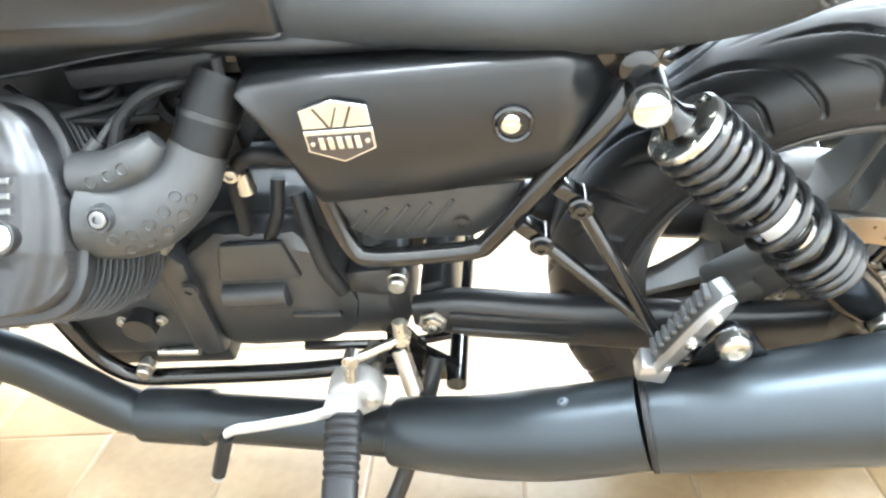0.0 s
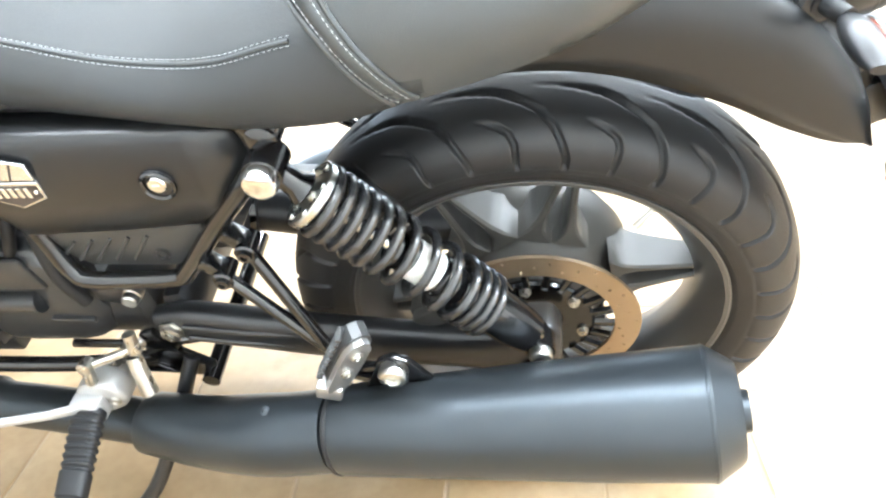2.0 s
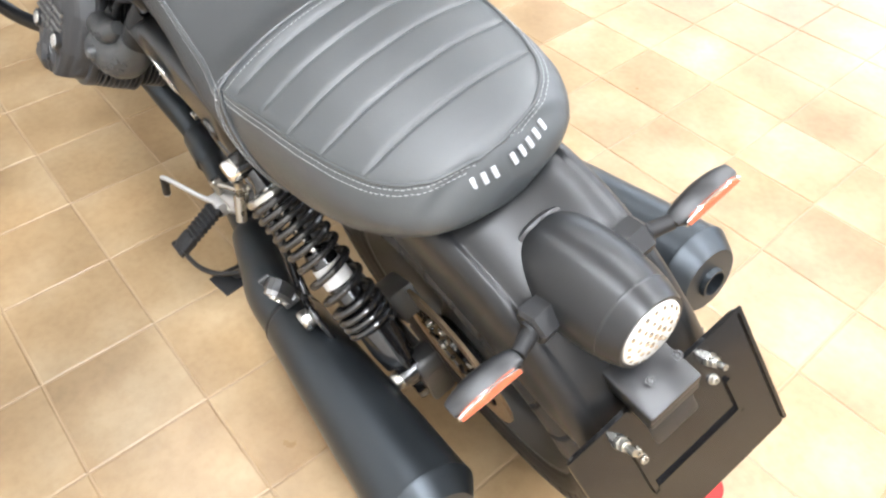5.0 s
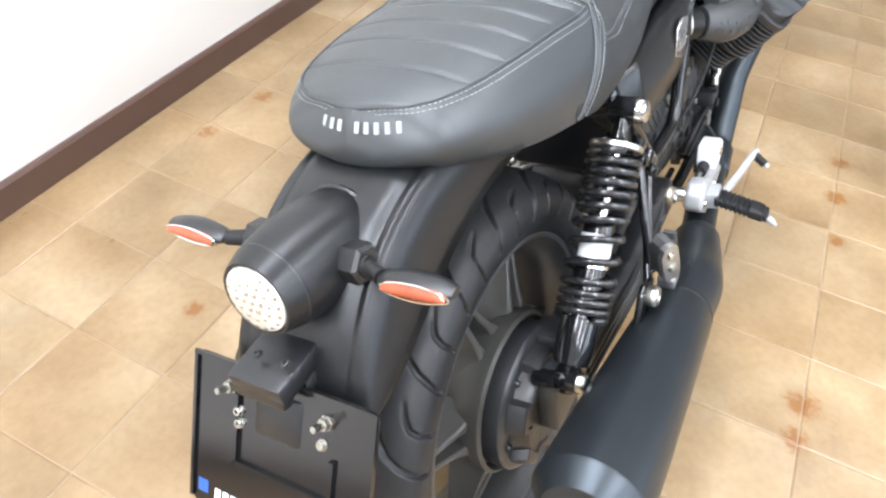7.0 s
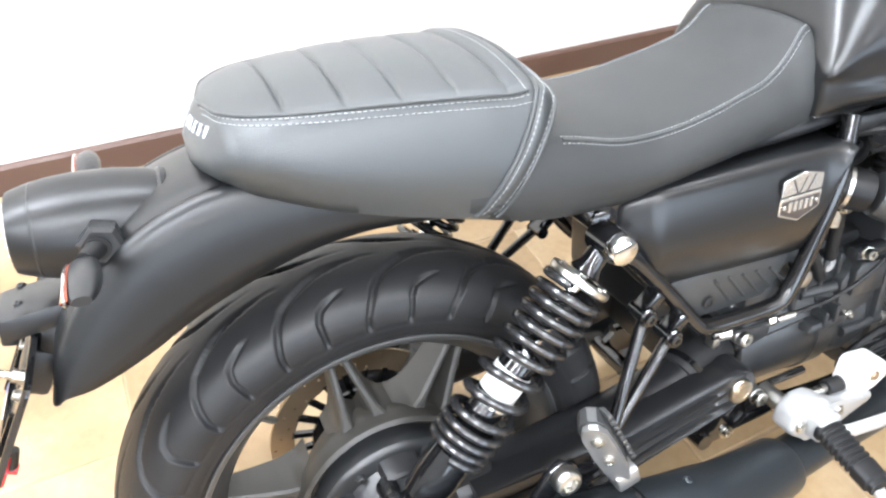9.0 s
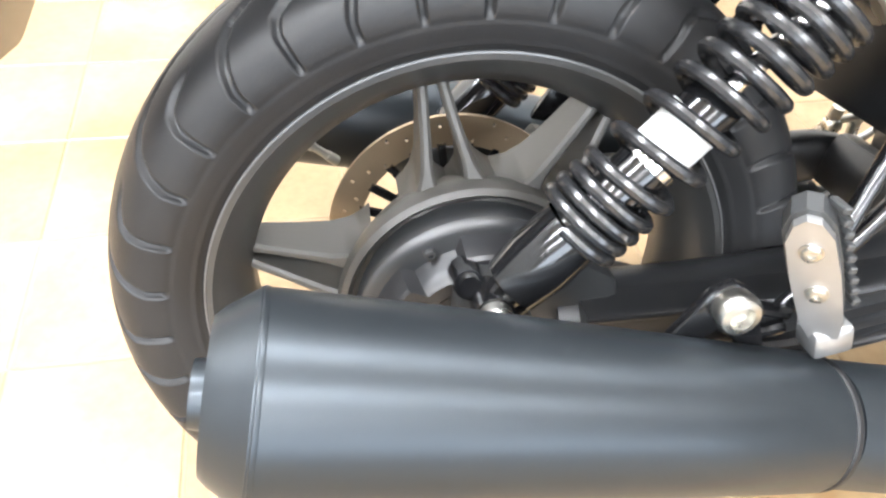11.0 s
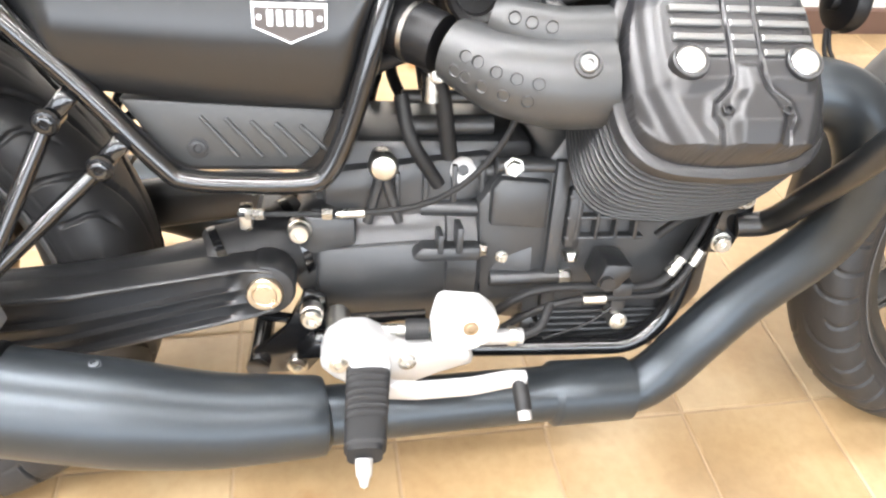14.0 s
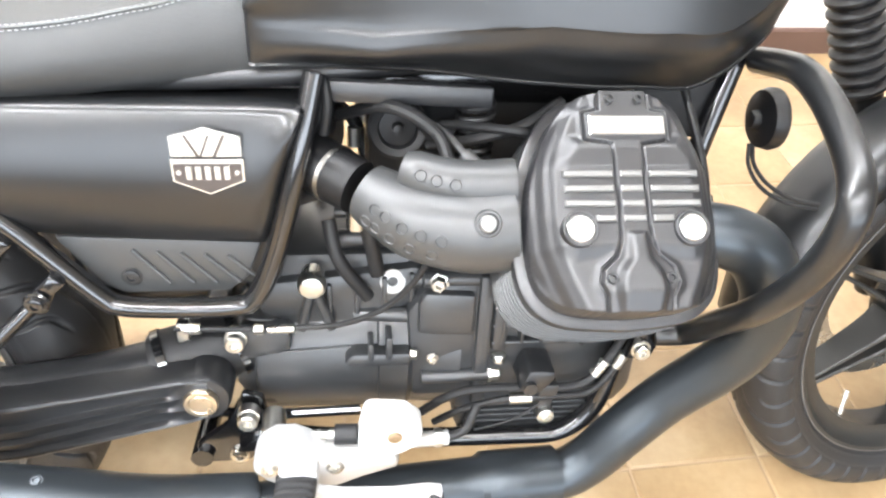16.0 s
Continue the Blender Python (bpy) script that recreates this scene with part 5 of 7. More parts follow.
def cylinder(s):
    ax = Vector((0.0, s * math.sin(radians(47)), math.cos(radians(47))))
    u = Vector((1, 0, 0))
    w = ax.cross(u)
    w = w if w.z > 0 else -w  # points up along the cover
    back = 0.030 if s > 0 else 0.0  # the left cylinder stands a little further back
    base = Vector((0.845 - back, s * 0.055, 0.476))

    def at(a, b, c):
        return base + u * a + w * b + ax * c

    e = new("cylinder")
    e.parent = bike
    tagged(e, "black finned cylinder and head")

    def squircle(hx, hw, n=40, p=0.45, cx=0, cw=0):
        out = []
        for k in range(n):
            g = 2 * math.pi * k / n
            c_, s_ = math.cos(g), math.sin(g)
            out.append((cx + hx * math.copysign(abs(c_) ** p, c_), cw + hw * math.copysign(abs(s_) ** p, s_)))
        return out

    bm = bmesh.new()
    loft(bm, [[at(a, b, c) for a, b in squircle(0.066, 0.064)] for c in (0.0, 0.20)])
    part("barrel", bm, ENGINE, e)
    # valve cover: a domed shell, narrow at its top edge and broad below
    def outline(q, n=14):
        half = [(0.0, 0.108), (0.030, 0.107), (0.050, 0.098), (0.066, 0.078), (0.080, 0.045), (0.087, 0.010), (0.088, -0.030), (0.083, -0.058), (0.069, -0.077), (0.045, -0.087), (0.0, -0.091)]
        line = curve([(a, b, 0) for a, b in half], 4)
        pts = [(p.x * q, p.y * q) for p in line] + [(-p.x * q, p.y * q) for p in line[1:-1][::-1]]
        return pts

    for k in range(15):
        c = 0.1840 - k * 0.0085
        g = 1.058 + 0.006 * min(k, 5) if k < 9 else 0.99
        bm = bmesh.new()
        loft(bm, [[at(a, b, c + o) for a, b in outline(g * q)] for o, q in ((0, 0.985), (0.0008, 1.0), (0.0034, 1.0), (0.0042, 0.985))])
        part("fin", bm, ENGINE, e)
    # rocker gasket flange, then the sculpted shell inside it
    bm = bmesh.new()
    loft(bm, [[at(a, b, c) for a, b in outline(q)] for c, q in ((0.190, 1.045), (0.1915, 1.065), (0.1990, 1.068), (0.2035, 1.060), (0.2055, 1.030), (0.2050, 0.93), (0.196, 0.92))])
    cov = part("valve_cover", bm, COVER, bike, "black valve cover with bright ribs", 40)
    spine = [(-0.021, 0.112), (0.021, 0.112), (0.023, 0.088), (0.0365, 0.085), (0.0365, 0.060), (0.0135, 0.056), (0.0120, 0.0), (0.0135, -0.028), (0.0185, -0.040), (0.0300, -0.050), (0.0330, -0.062), (0.0280, -0.072), (0.0270, -0.100)]
    spine = spine + [(-a, b) for a, b in spine[::-1]]
    face = [(0.0, 0.104), (0.036, 0.103), (0.049, 0.080), (0.061, 0.054), (0.066, 0.036), (0.067, -0.004), (0.0655, -0.030), (0.056, -0.058), (0.044, -0.086), (0.0, -0.090)]
    face = face + [(-a, b) for a, b in face[-2:0:-1]]
    deck = [(0.0, 0.060), (0.046, 0.060), (0.058, 0.044), (0.060, 0.030), (0.060, -0.030), (0.050, -0.038), (0.0, -0.034)]
    deck = deck + [(-a, b) for a, b in deck[-2:0:-1]]
    boss = [(0.0095, -0.018), (0.0095, -0.042), (0.0170, -0.052), (0.0210, -0.064), (0.0190, -0.094)]
    boss = boss + [(-a, b) for a, b in boss[::-1]]
    rim_line = outline(1.0)
    step = 0.0009
    ga, gb = np.meshgrid(np.arange(-0.092, 0.0921, step), np.arange(-0.096, 0.1121, step), indexing="ij")
    df, ds, dd, dq, do = (away(ga, gb, p) for p in (face, spine, deck, boss, rim_line))
    soft = lambda v: np.clip(v, 0, 1) ** 2 * (3 - 2 * np.clip(v, 0, 1))
    high = 0.2440 - 0.0060 * soft((df + 0.004) / 0.008)  # the front face and its rounded edge
    high = high - 0.0115 * soft((df - 0.003) / 0.010)  # hollow flank
    high = high - 0.0210 * soft((df - 0.0125) / 0.0140)
    high = high + 0.0064 * soft(0.5 - dd / 0.016)  # raised deck that carries the ribs
    high = high - 0.0014 * ((np.abs(gb - 0.011) < 0.024) & (np.abs(ga) < 0.0615) & (np.abs(ga) > 0.0140))  # sunk fields between the ribs
    high = np.maximum(high, 0.2506 - 0.7 * np.maximum(0, ds + 0.002) - 0.0012 * soft((gb - 0.050) / 0.012) - 0.30 * np.maximum(0, -0.068 - gb))
    high = np.maximum(high, 0.2590 - 1.3 * np.maximum(0, dq + 0.0045) - 0.55 * np.maximum(0, -0.070 - gb) - 0.22 * np.maximum(0, gb + 0.040))
    for _ in range(9):  # rounds the casting's edges
        pad_ = np.pad(high, 1, mode="edge")
        high = (pad_[:-2, 1:-1] + pad_[2:, 1:-1] + pad_[1:-1, :-2] + pad_[1:-1, 2:] + 2 * high) / 6
    high = high - 0.0040 * np.clip((0.0015 - np.abs(ds)) / 0.0006, 0, 1) * (df < 0.002)  # gap round the centre piece
    high = np.where(do > -0.004, np.minimum(high, 0.2065 - (do + 0.004) * 2.0), high)
    keep = do < 0.004
    index = -np.ones(ga.shape, int)
    index[keep] = np.arange(int(keep.sum()))
    verts = [tuple(at(a, b, c)) for a, b, c in zip(ga[keep], gb[keep], np.maximum(high, 0.199)[keep])]
    quad = np.stack([index[:-1, :-1], index[1:, :-1], index[1:, 1:], index[:-1, 1:]], -1).reshape(-1, 4)
    quad = quad[(quad >= 0).all(1)]
    me = bpy.data.meshes.new("cover_shell")
    me.from_pydata(verts, [], quad.tolist() if s < 0 else quad[:, ::-1].tolist())
    me.polygons.foreach_set("use_smooth", [True] * len(me.polygons))
    me.materials.append(COVER)
    shell = new("cover_shell", me)
    shell.parent = cov

    def bar(name, a0, a1, b0, b1, c0, c1, mat, label):
        bm = bmesh.new()
        v = 0.0010
        loft(bm, [[at(a, b, c) for a, b in ((a0 + q, b0 + q), (a1 - q, b0 + q), (a1 - q, b1 - q), (a0 + q, b1 - q))] for c, q in ((c0, 0), (c1 - v, 0), (c1, v))])
        return part(name, bm, mat, cov, label, 20)

    bar("name_plate", -0.0330, 0.0330, 0.0635, 0.0800, 0.246, 0.2535, SILVER, "bright blank name plate")
    for x0, x1 in ((-0.058, -0.0160), (-0.0095, 0.0095), (0.0160, 0.058)):
        for k in range(4):
            b = 0.0265 - k * 0.0127
            xa, xb = (x0, x1) if k < 3 or abs(x0) < 0.01 else ((-0.033, x1) if x0 < 0 else (x0, 0.033))
            bar("cover_rib", xa, xb, b, b + 0.0056, 0.246, 0.2522, MACHINED, "machined grey rib")
    for q in (-1, 1):
        bm = bmesh.new()
        lathe(bm, [(-0.008, 0.0158), (0.0036, 0.0150), (0.0044, 0.0140), (0.0040, 0.0124), (-0.004, 0.0118)], at(q * 0.0475, -0.018, 0.2500), ax, 28)
        part("bolt_seat", bm, COVER, cov)
        bm = bmesh.new()
        lathe(bm, [(-0.008, 0.0116), (0.0040, 0.0116), (0.0052, 0.0104), (0.0052, 0)], at(q * 0.0475, -0.018, 0.2500), ax, 28)
        part("cover_bolt", bm, SILVER, cov, "large bright cover bolt")
        bolt("cover_screw", at(q * 0.0245, -0.059, 0.2505), ax, 0.0046, cov, PLASTIC, 0.004)
        bolt("cover_screw", at(q * 0.0125, 0.096, 0.2490), ax, 0.0042, cov, PLASTIC, 0.004)
    # intake covers behind the head
    y = lambda v: s * v
    bm = bmesh.new()
    el = curve([(0.756, y(0.186), 0.602), (0.715, y(0.186), 0.600), (0.675, y(0.177), 0.604), (0.650, y(0.162), 0.611), (0.630, y(0.147), 0.618)], 6)
    if s > 0:
        el = curve([(0.728, 0.186, 0.602), (0.695, 0.186, 0.598), (0.664, 0.178, 0.604), (0.641, 0.162, 0.618), (0.626, 0.146, 0.640)], 6)
    tube(bm, el, [float(np.interp(p.x, [0.62, 0.64, 0.67, 0.72, 0.75], [0.025, 0.030, 0.036, 0.040, 0.041])) for p in el], 28)
    part("intake_elbow", bm, GREYPL, e, "matt grey intake elbow cover")
    bm = bmesh.new()
    el2 = curve([(0.756, y(0.176), 0.638), (0.718, y(0.176), 0.638), (0.686, y(0.170), 0.642), (0.660, y(0.160), 0.648)], 6)
    if s > 0:
        el2 = curve([(0.728, 0.176, 0.638), (0.698, 0.176, 0.640), (0.672, 0.170, 0.648), (0.652, 0.160, 0.660)], 6)
    tube(bm, el2, [float(np.interp(p.x, [0.65, 0.67, 0.75], [0.010, 0.020, 0.024])) for p in el2], 22)
    part("injector_cover", bm, GREYPL, e, "matt grey injector cover")
    for line, xs, ang in ((el, (0.649, 0.659, 0.670, 0.682, 0.697), 7), (el, (0.645, 0.654, 0.665, 0.677, 0.691), -17), (el2, (0.678, 0.690, 0.705), 20)):
        for x in xs:
            i = min(range(1, len(line) - 1), key=lambda k: abs(line[k].x - x))
            p, run = line[i], (line[i - 1] - line[i + 1]).normalized()
            d = Vector((0, s * math.cos(radians(ang)), math.sin(radians(ang))))
            d = (d - run * d.dot(run)).normalized()
            p = p + run * ((x - p.x) / run.x)
            r_ = float(np.interp(p.x, [0.62, 0.64, 0.67, 0.72, 0.75], [0.025, 0.030, 0.036, 0.040, 0.041])) if line is el else float(np.interp(p.x, [0.65, 0.67, 0.75], [0.010, 0.020, 0.024]))
            bm = bmesh.new()
            lathe(bm, [(-0.003, 0.0056), (0.0003, 0.0056), (0.0007, 0.0052), (0.0000, 0.0046), (-0.0012, 0.0042), (-0.0012, 0)], p + d * r_, d, 16)
            part("dimple", bm, GREYPL, e)
    d = Vector((-0.1, s * 0.88, 0.45)).normalized()
    bm = bmesh.new()
    lathe(bm, [(-0.03, 0.015), (-0.002, 0.0120), (0.001, 0.0108), (0.001, 0.0090), (-0.002, 0.0085), (-0.002, 0)], Vector((0.728 - back, y(0.221), 0.624)), d, 20)
    part("screw_boss", bm, GREYPL, e)
    bm = bmesh.new()
    lathe(bm, [(-0.004, 0.0076), (0.0022, 0.0076), (0.0034, 0.0064), (0.0034, 0.0036), (0.0004, 0.0034), (0.0004, 0)], Vector((0.728 - back, y(0.221), 0.624)), d, 24)
    part("cover_screw", bm, MACHINED, e, "bright socket screw")
    bm = bmesh.new()
    tube(bm, [(0.620, y(0.142), 0.621), (0.600, y(0.128), 0.627), (0.574, y(0.105), 0.634)] if s < 0 else [(0.627, 0.146, 0.638), (0.614, 0.128, 0.662), (0.600, 0.105, 0.685)], [0.026, 0.027, 0.027], 24)
    part("intake_sleeve", bm, GAITER, e, "black rubber intake sleeve")
    bm = bmesh.new()
    tube(bm, [(0.601, y(0.1285), 0.6268), (0.5975, y(0.1255), 0.6276)] if s < 0 else [(0.616, 0.131, 0.658), (0.614, 0.128, 0.662)], [0.0280, 0.0280], 24)
    # the left clamp is coloured dark in place of steel, for the shade there
    part("hose_clamp", bm, STEEL if s < 0 else PLASTIC, e, "hose clamp")
    return e


cylinder(-1)
cylinder(1)

# ---- crash bars ----
for s in (-1, 1):
    y = lambda v: s * v
    bar = pipe("crash_bar", [(0.945, y(0.140), 0.438), (0.976, y(0.150), 0.446), (0.977, y(0.200), 0.497), (0.974, y(0.250), 0.547), (0.980, y(0.278), 0.588), (0.986, y(0.292), 0.623), (0.986, y(0.302), 0.655), (0.989, y(0.299), 0.682), (0.998, y(0.268), 0.704), (1.006, y(0.215), 0.726), (1.012, y(0.165), 0.737), (1.020, y(0.120), 0.733), (1.030, y(0.055), 0.720)], 0.0135, SATIN, bike, 8, 18, "satin black engine crash bar")
    bm = bmesh.new()
    slab(bm, [(0.915, 0.405), (0.945, 0.405), (0.962, 0.455), (0.955, 0.490), (0.932, 0.488), (0.928, 0.45)], s * 0.135, s * 0.142, 0.003)
    part("mount_plate", bm, GLOSS, bar)
    for p in ((0.931, 0.419), (0.945, 0.470)):
        bolt("mount_bolt", (p[0], s * 0.142, p[1]), (0, s, 0), 0.009, bar, STEEL, 0.010)

# ---- front wheel, fork and mudguard ----
# the bars are turned a little to the left
STEER = Matrix.Translation((0, 0.035, 0.0098)) @ Matrix.Translation((1.416, 0, 0.293)) @ Matrix.Rotation(radians(10), 4, Vector((-0.454, 0, 0.891))) @ Matrix.Translation((-1.416, 0, -0.293))
FRONT_SPOKES = (26, 100, 155, 206, 280, 335)
# rim and spokes take the shade-darkened copy of the rear wheel's casting
front = wheel("front_wheel", FC, 0.318, 0.052, 0.242, 0.036, FRONT_SPOKES, radians(216), "dark grey cast alloy front wheel, its colour darkened for shade", 44, hub_half=0.045, long_run=0.20, deep=0.0026, rows=900, rim=SHADECAST, cast=SHADECAST)
front.matrix_basis = STEER
bm = disc_mesh(FC, 0.062, 0.115, 0.160, 0.005, 42)
part("brake_disc", bm, STEEL, front, "drilled steel front brake disc")
bm = bmesh.new()
rings = []
for k in range(40):
    a = radians(35 + 140 * k / 39)
    d = Vector((math.cos(a), 0, math.sin(a)))
    t = abs(k / 39 - 0.5) * 2
    prof = [(-1.0, -0.035), (-0.95, -0.012), (-0.7, 0.004), (-0.3, 0.012), (0.3, 0.012), (0.7, 0.004), (0.95, -0.012), (1.0, -0.035)]
    w = 0.062 * (1 - 0.25 * max(0, t - 0.8) / 0.2)
    rings.append([Vector(FC) + d * (0.342 + h) + Vector((0, w * q, 0)) for q, h in prof])
loft(bm, rings, caps=False, closed=False)
fm = part("front_mudguard", bm, MATTPAINT, bike, "matt black front mudguard", 50)
fm.matrix_basis = STEER
sol = fm.modifiers.new("thick", "SOLIDIFY")
sol.thickness = 0.0025
for s in (-1, 1):
    y = s * 0.098
    fork = pipe("fork_leg", [(1.472, y, 0.30), (1.382, y, 0.515), (1.324, y, 0.645)], 0.026, SATIN, bike, 3, 24, "black fork leg with rubber gaiter", False)
    fork.matrix_basis = STEER
    bm = bmesh.new()
    a, b = Vector((1.332, y, 0.625)), Vector((1.228, y, 0.86))
    prof = []
    for k in range(14):
        h = (b - a).length * k / 14
        prof += [(h, 0.030), (h + 0.006, 0.036), (h + 0.010, 0.036), (h + 0.016, 0.030)]
    lathe(bm, prof, a, b - a, 28)
    part("gaiter", bm, GAITER, fork, "ribbed black fork gaiter")

# ---- engine details ----


def boss(pts, r, name="boss", mat=None, seg=16, parent=None, label=""):
    bm = bmesh.new()
    tube(bm, pts, r, seg)
    return part(name, bm, mat or ENGINE, parent or engine, label)


def block(name, c, s, bev=0.006, m=None, mat=None, parent=None, label=""):
    bm = bmesh.new()
    box(bm, c, s, m, bev)
    return part(name, bm, mat or ENGINE, parent or engine, label)


def plate(name, poly, y0, y1, bev=0.004, mat=None, parent=None, label=""):
    bm = bmesh.new()
    slab(bm, poly, y0, y1, bev)
    return part(name, bm, mat or ENGINE, parent or engine, label)


# right-hand flank
plate("bell_housing", [(0.680, 0.330), (0.752, 0.330), (0.752, 0.492), (0.700, 0.492), (0.672, 0.450)], -0.106, -0.02, 0.006)
plate("raised_pad", [(0.684, 0.428), (0.746, 0.424), (0.746, 0.478), (0.692, 0.482), (0.684, 0.470)], -0.116, -0.100, 0.005)
plate("flange", [(0.750, 0.320), (0.766, 0.320), (0.766, 0.500), (0.750, 0.500)], -0.114, 0.114, 0.003)
plate("lug", [(0.602, 0.396), (0.612, 0.390), (0.676, 0.390), (0.676, 0.407), (0.612, 0.407)], -0.122, -0.090, 0.004)
block("lug_rib", (0.632, -0.112, 0.412), (0.006, 0.026, 0.022), 0.002)
block("lug_rib", (0.652, -0.112, 0.416), (0.007, 0.026, 0.030), 0.002)
bolt("case_bolt", (0.676, -0.112, 0.399), (1, -0.2, 0), 0.006, engine, STEEL, 0.008, False)
bolt("case_bolt", (0.702, -0.107, 0.388), (0, -1, 0), 0.0055, engine, STEEL, 0.006)
boss([(0.690, -0.108, 0.362), (0.768, -0.108, 0.362)], 0.0085)
bolt("case_bolt", (0.768, -0.108, 0.362), (1, 0, 0), 0.0075, engine, STEEL, 0.014, False)
boss([(0.690, -0.098, 0.490), (0.762, -0.098, 0.490)], 0.0095)
bolt("case_bolt", (0.706, -0.107, 0.492), (-0.2, -1, 0.1), 0.0085, engine, STEEL, 0.012, False)
boss([(0.615, -0.085, 0.438), (0.690, -0.095, 0.440)], 0.0085)
boss([(0.610, -0.075, 0.475), (0.690, -0.080, 0.478)], 0.010)
boss([(0.600, -0.060, 0.520), (0.690, -0.060, 0.522)], 0.011)
boss([(0.595, -0.05, 0.548), (0.680, -0.05, 0.548)], 0.007)
bm = bmesh.new()
lathe(bm, [(0, 0.016), (0.004, 0.016), (0.005, 0.0145), (0.009, 0.014), (0.010, 0.012), (0.010, 0.006), (0.006, 0.005), (0.006, 0)], (0.657, -0.080, 0.479), (0, -1, 0.25), 24)
part("filler_plug", bm, ALU, engine, "alloy oil filler plug")
for k in range(4):
    block("web", (0.588 + 0.030 * k, -0.078, 0.455 + 0.004 * k), (0.006, 0.03, 0.05), 0.002)
for s in (-1, 1):
    plate("rear_housing", [(0.478, 0.352), (0.500, 0.318), (0.530, 0.312), (0.535, 0.440), (0.500, 0.446), (0.480, 0.430)], s * 0.020, s * 0.098, 0.012)
    plate("rear_lug", [(0.486, 0.405), (0.500, 0.395), (0.545, 0.405), (0.545, 0.436), (0.492, 0.440)], s * 0.085, s * 0.108, 0.005)
# engine mount with domed nut
bm = bmesh.new()
lathe(bm, [(-0.02, 0.012), (0.0, 0.015), (0.006, 0.015), (0.011, 0.012), (0.013, 0.006), (0.013, 0)], (0.572, -0.112, 0.497), (0, -1, 0), 24)
part("mount_nut", bm, STEEL, engine, "bright domed mounting nut")
for x in (0.557, 0.590):
    boss([(0.572, -0.104, 0.490), (x, -0.098, 0.428)], [0.006, 0.005])
for p, r in (((0.488, -0.112, 0.426), 0.0105), ((0.498, -0.145, 0.344), 0.0105)):
    bm = bmesh.new()
    lathe(bm, [(-0.012, r * 1.15), (0.0, r * 1.15), (0.001, r), (0.009, r), (0.011, r * 0.85), (0.011, r * 0.5), (0.006, r * 0.45), (0.006, 0)], p, (0, -1, 0), 24)
    part("frame_bolt", bm, STEEL, engine, "bright socket head bolt")
# crankcase ribs and cells under the cylinder
for k in range(4):
    block("case_rib", (0.780 + 0.022 * k, -0.108, 0.436), (0.005, 0.018, 0.052), 0.002)
for z in (0.412, 0.436, 0.460):
    block("case_rib", (0.812, -0.108, z), (0.090, 0.016, 0.005), 0.002)
plate("rear_web", [(0.768, 0.400), (0.785, 0.400), (0.785, 0.470), (0.768, 0.470)], -0.116, -0.100, 0.004)
bolt("case_bolt", (0.778, -0.112, 0.394), (0, -0.3, -1), 0.007, engine, STEEL, 0.010, False)
# sensor
plate("sensor", [(0.796, 0.370), (0.822, 0.366), (0.836, 0.384), (0.836, 0.396), (0.806, 0.398)], -0.150, -0.105, 0.004, PLASTIC)
boss([(0.808, -0.150, 0.377), (0.808, -0.156, 0.377)], 0.008, "sensor_plug", PLASTIC)
# finned sump
for k in range(6):
    block("sump_fin", (0.828, -0.100, 0.272 + 0.0085 * k), (0.170 - 0.004 * k, 0.020, 0.0035), 0.001)
for k in range(9):
    block("sump_foot", (0.745 + 0.022 * k, -0.09, 0.262), (0.010, 0.02, 0.014), 0.002)
bm = bmesh.new()
lathe(bm, [(-0.02, 0.008), (0.0, 0.0115), (0.002, 0.0105), (0.010, 0.0105), (0.011, 0.009), (0.011, 0.005), (0.006, 0.0045), (0.006, 0)], (0.837, -0.126, 0.316), (0, -1, 0), 24)
part("frame_bolt", bm, STEEL, engine, "bright socket head bolt")
plate("hose_bracket", [(0.822, 0.345), (0.846, 0.345), (0.846, 0.368), (0.822, 0.368)], -0.140, -0.124, 0.003, PLASTIC)
plate("hose_bracket", [(0.829, 0.312), (0.843, 0.312), (0.846, 0.348), (0.826, 0.348)], -0.130, -0.124, 0.002, PLASTIC)
looms = [
    ([(0.690, -0.120, 0.318), (0.715, -0.128, 0.345), (0.745, -0.132, 0.360), (0.800, -0.133, 0.362), (0.840, -0.134, 0.360), (0.880, -0.132, 0.366), (0.905, -0.128, 0.400), (0.930, -0.120, 0.455), (0.950, -0.10, 0.51)], 0.0052),
    ([(0.705, -0.124, 0.305), (0.735, -0.132, 0.330), (0.780, -0.136, 0.347), (0.835, -0.137, 0.350), (0.885, -0.134, 0.352), (0.915, -0.130, 0.390), (0.940, -0.122, 0.45), (0.960, -0.10, 0.51)], 0.0042),
    ([(0.755, -0.125, 0.29), (0.800, -0.130, 0.310), (0.835, -0.128, 0.335)], 0.0018),
    ([(0.865, -0.128, 0.42), (0.90, -0.13, 0.455), (0.925, -0.125, 0.50)], 0.0050),
]
hoses = new("hoses")
hoses.parent = bike
tagged(hoses, "black hoses and cables along the engine")
for pts, r in looms:
    pipe("hose", pts, r, PEGRUB, hoses, 6, 10)
for p, q in (((0.888, -0.131, 0.375), (0.900, -0.129, 0.393)), ((0.790, -0.136, 0.348), (0.815, -0.137, 0.349)), ((0.912, -0.130, 0.385), (0.920, -0.129, 0.402))):
    boss([p, q], 0.0068, "hose_ferrule", STEEL, 12, hoses, "metal hose ferrule")
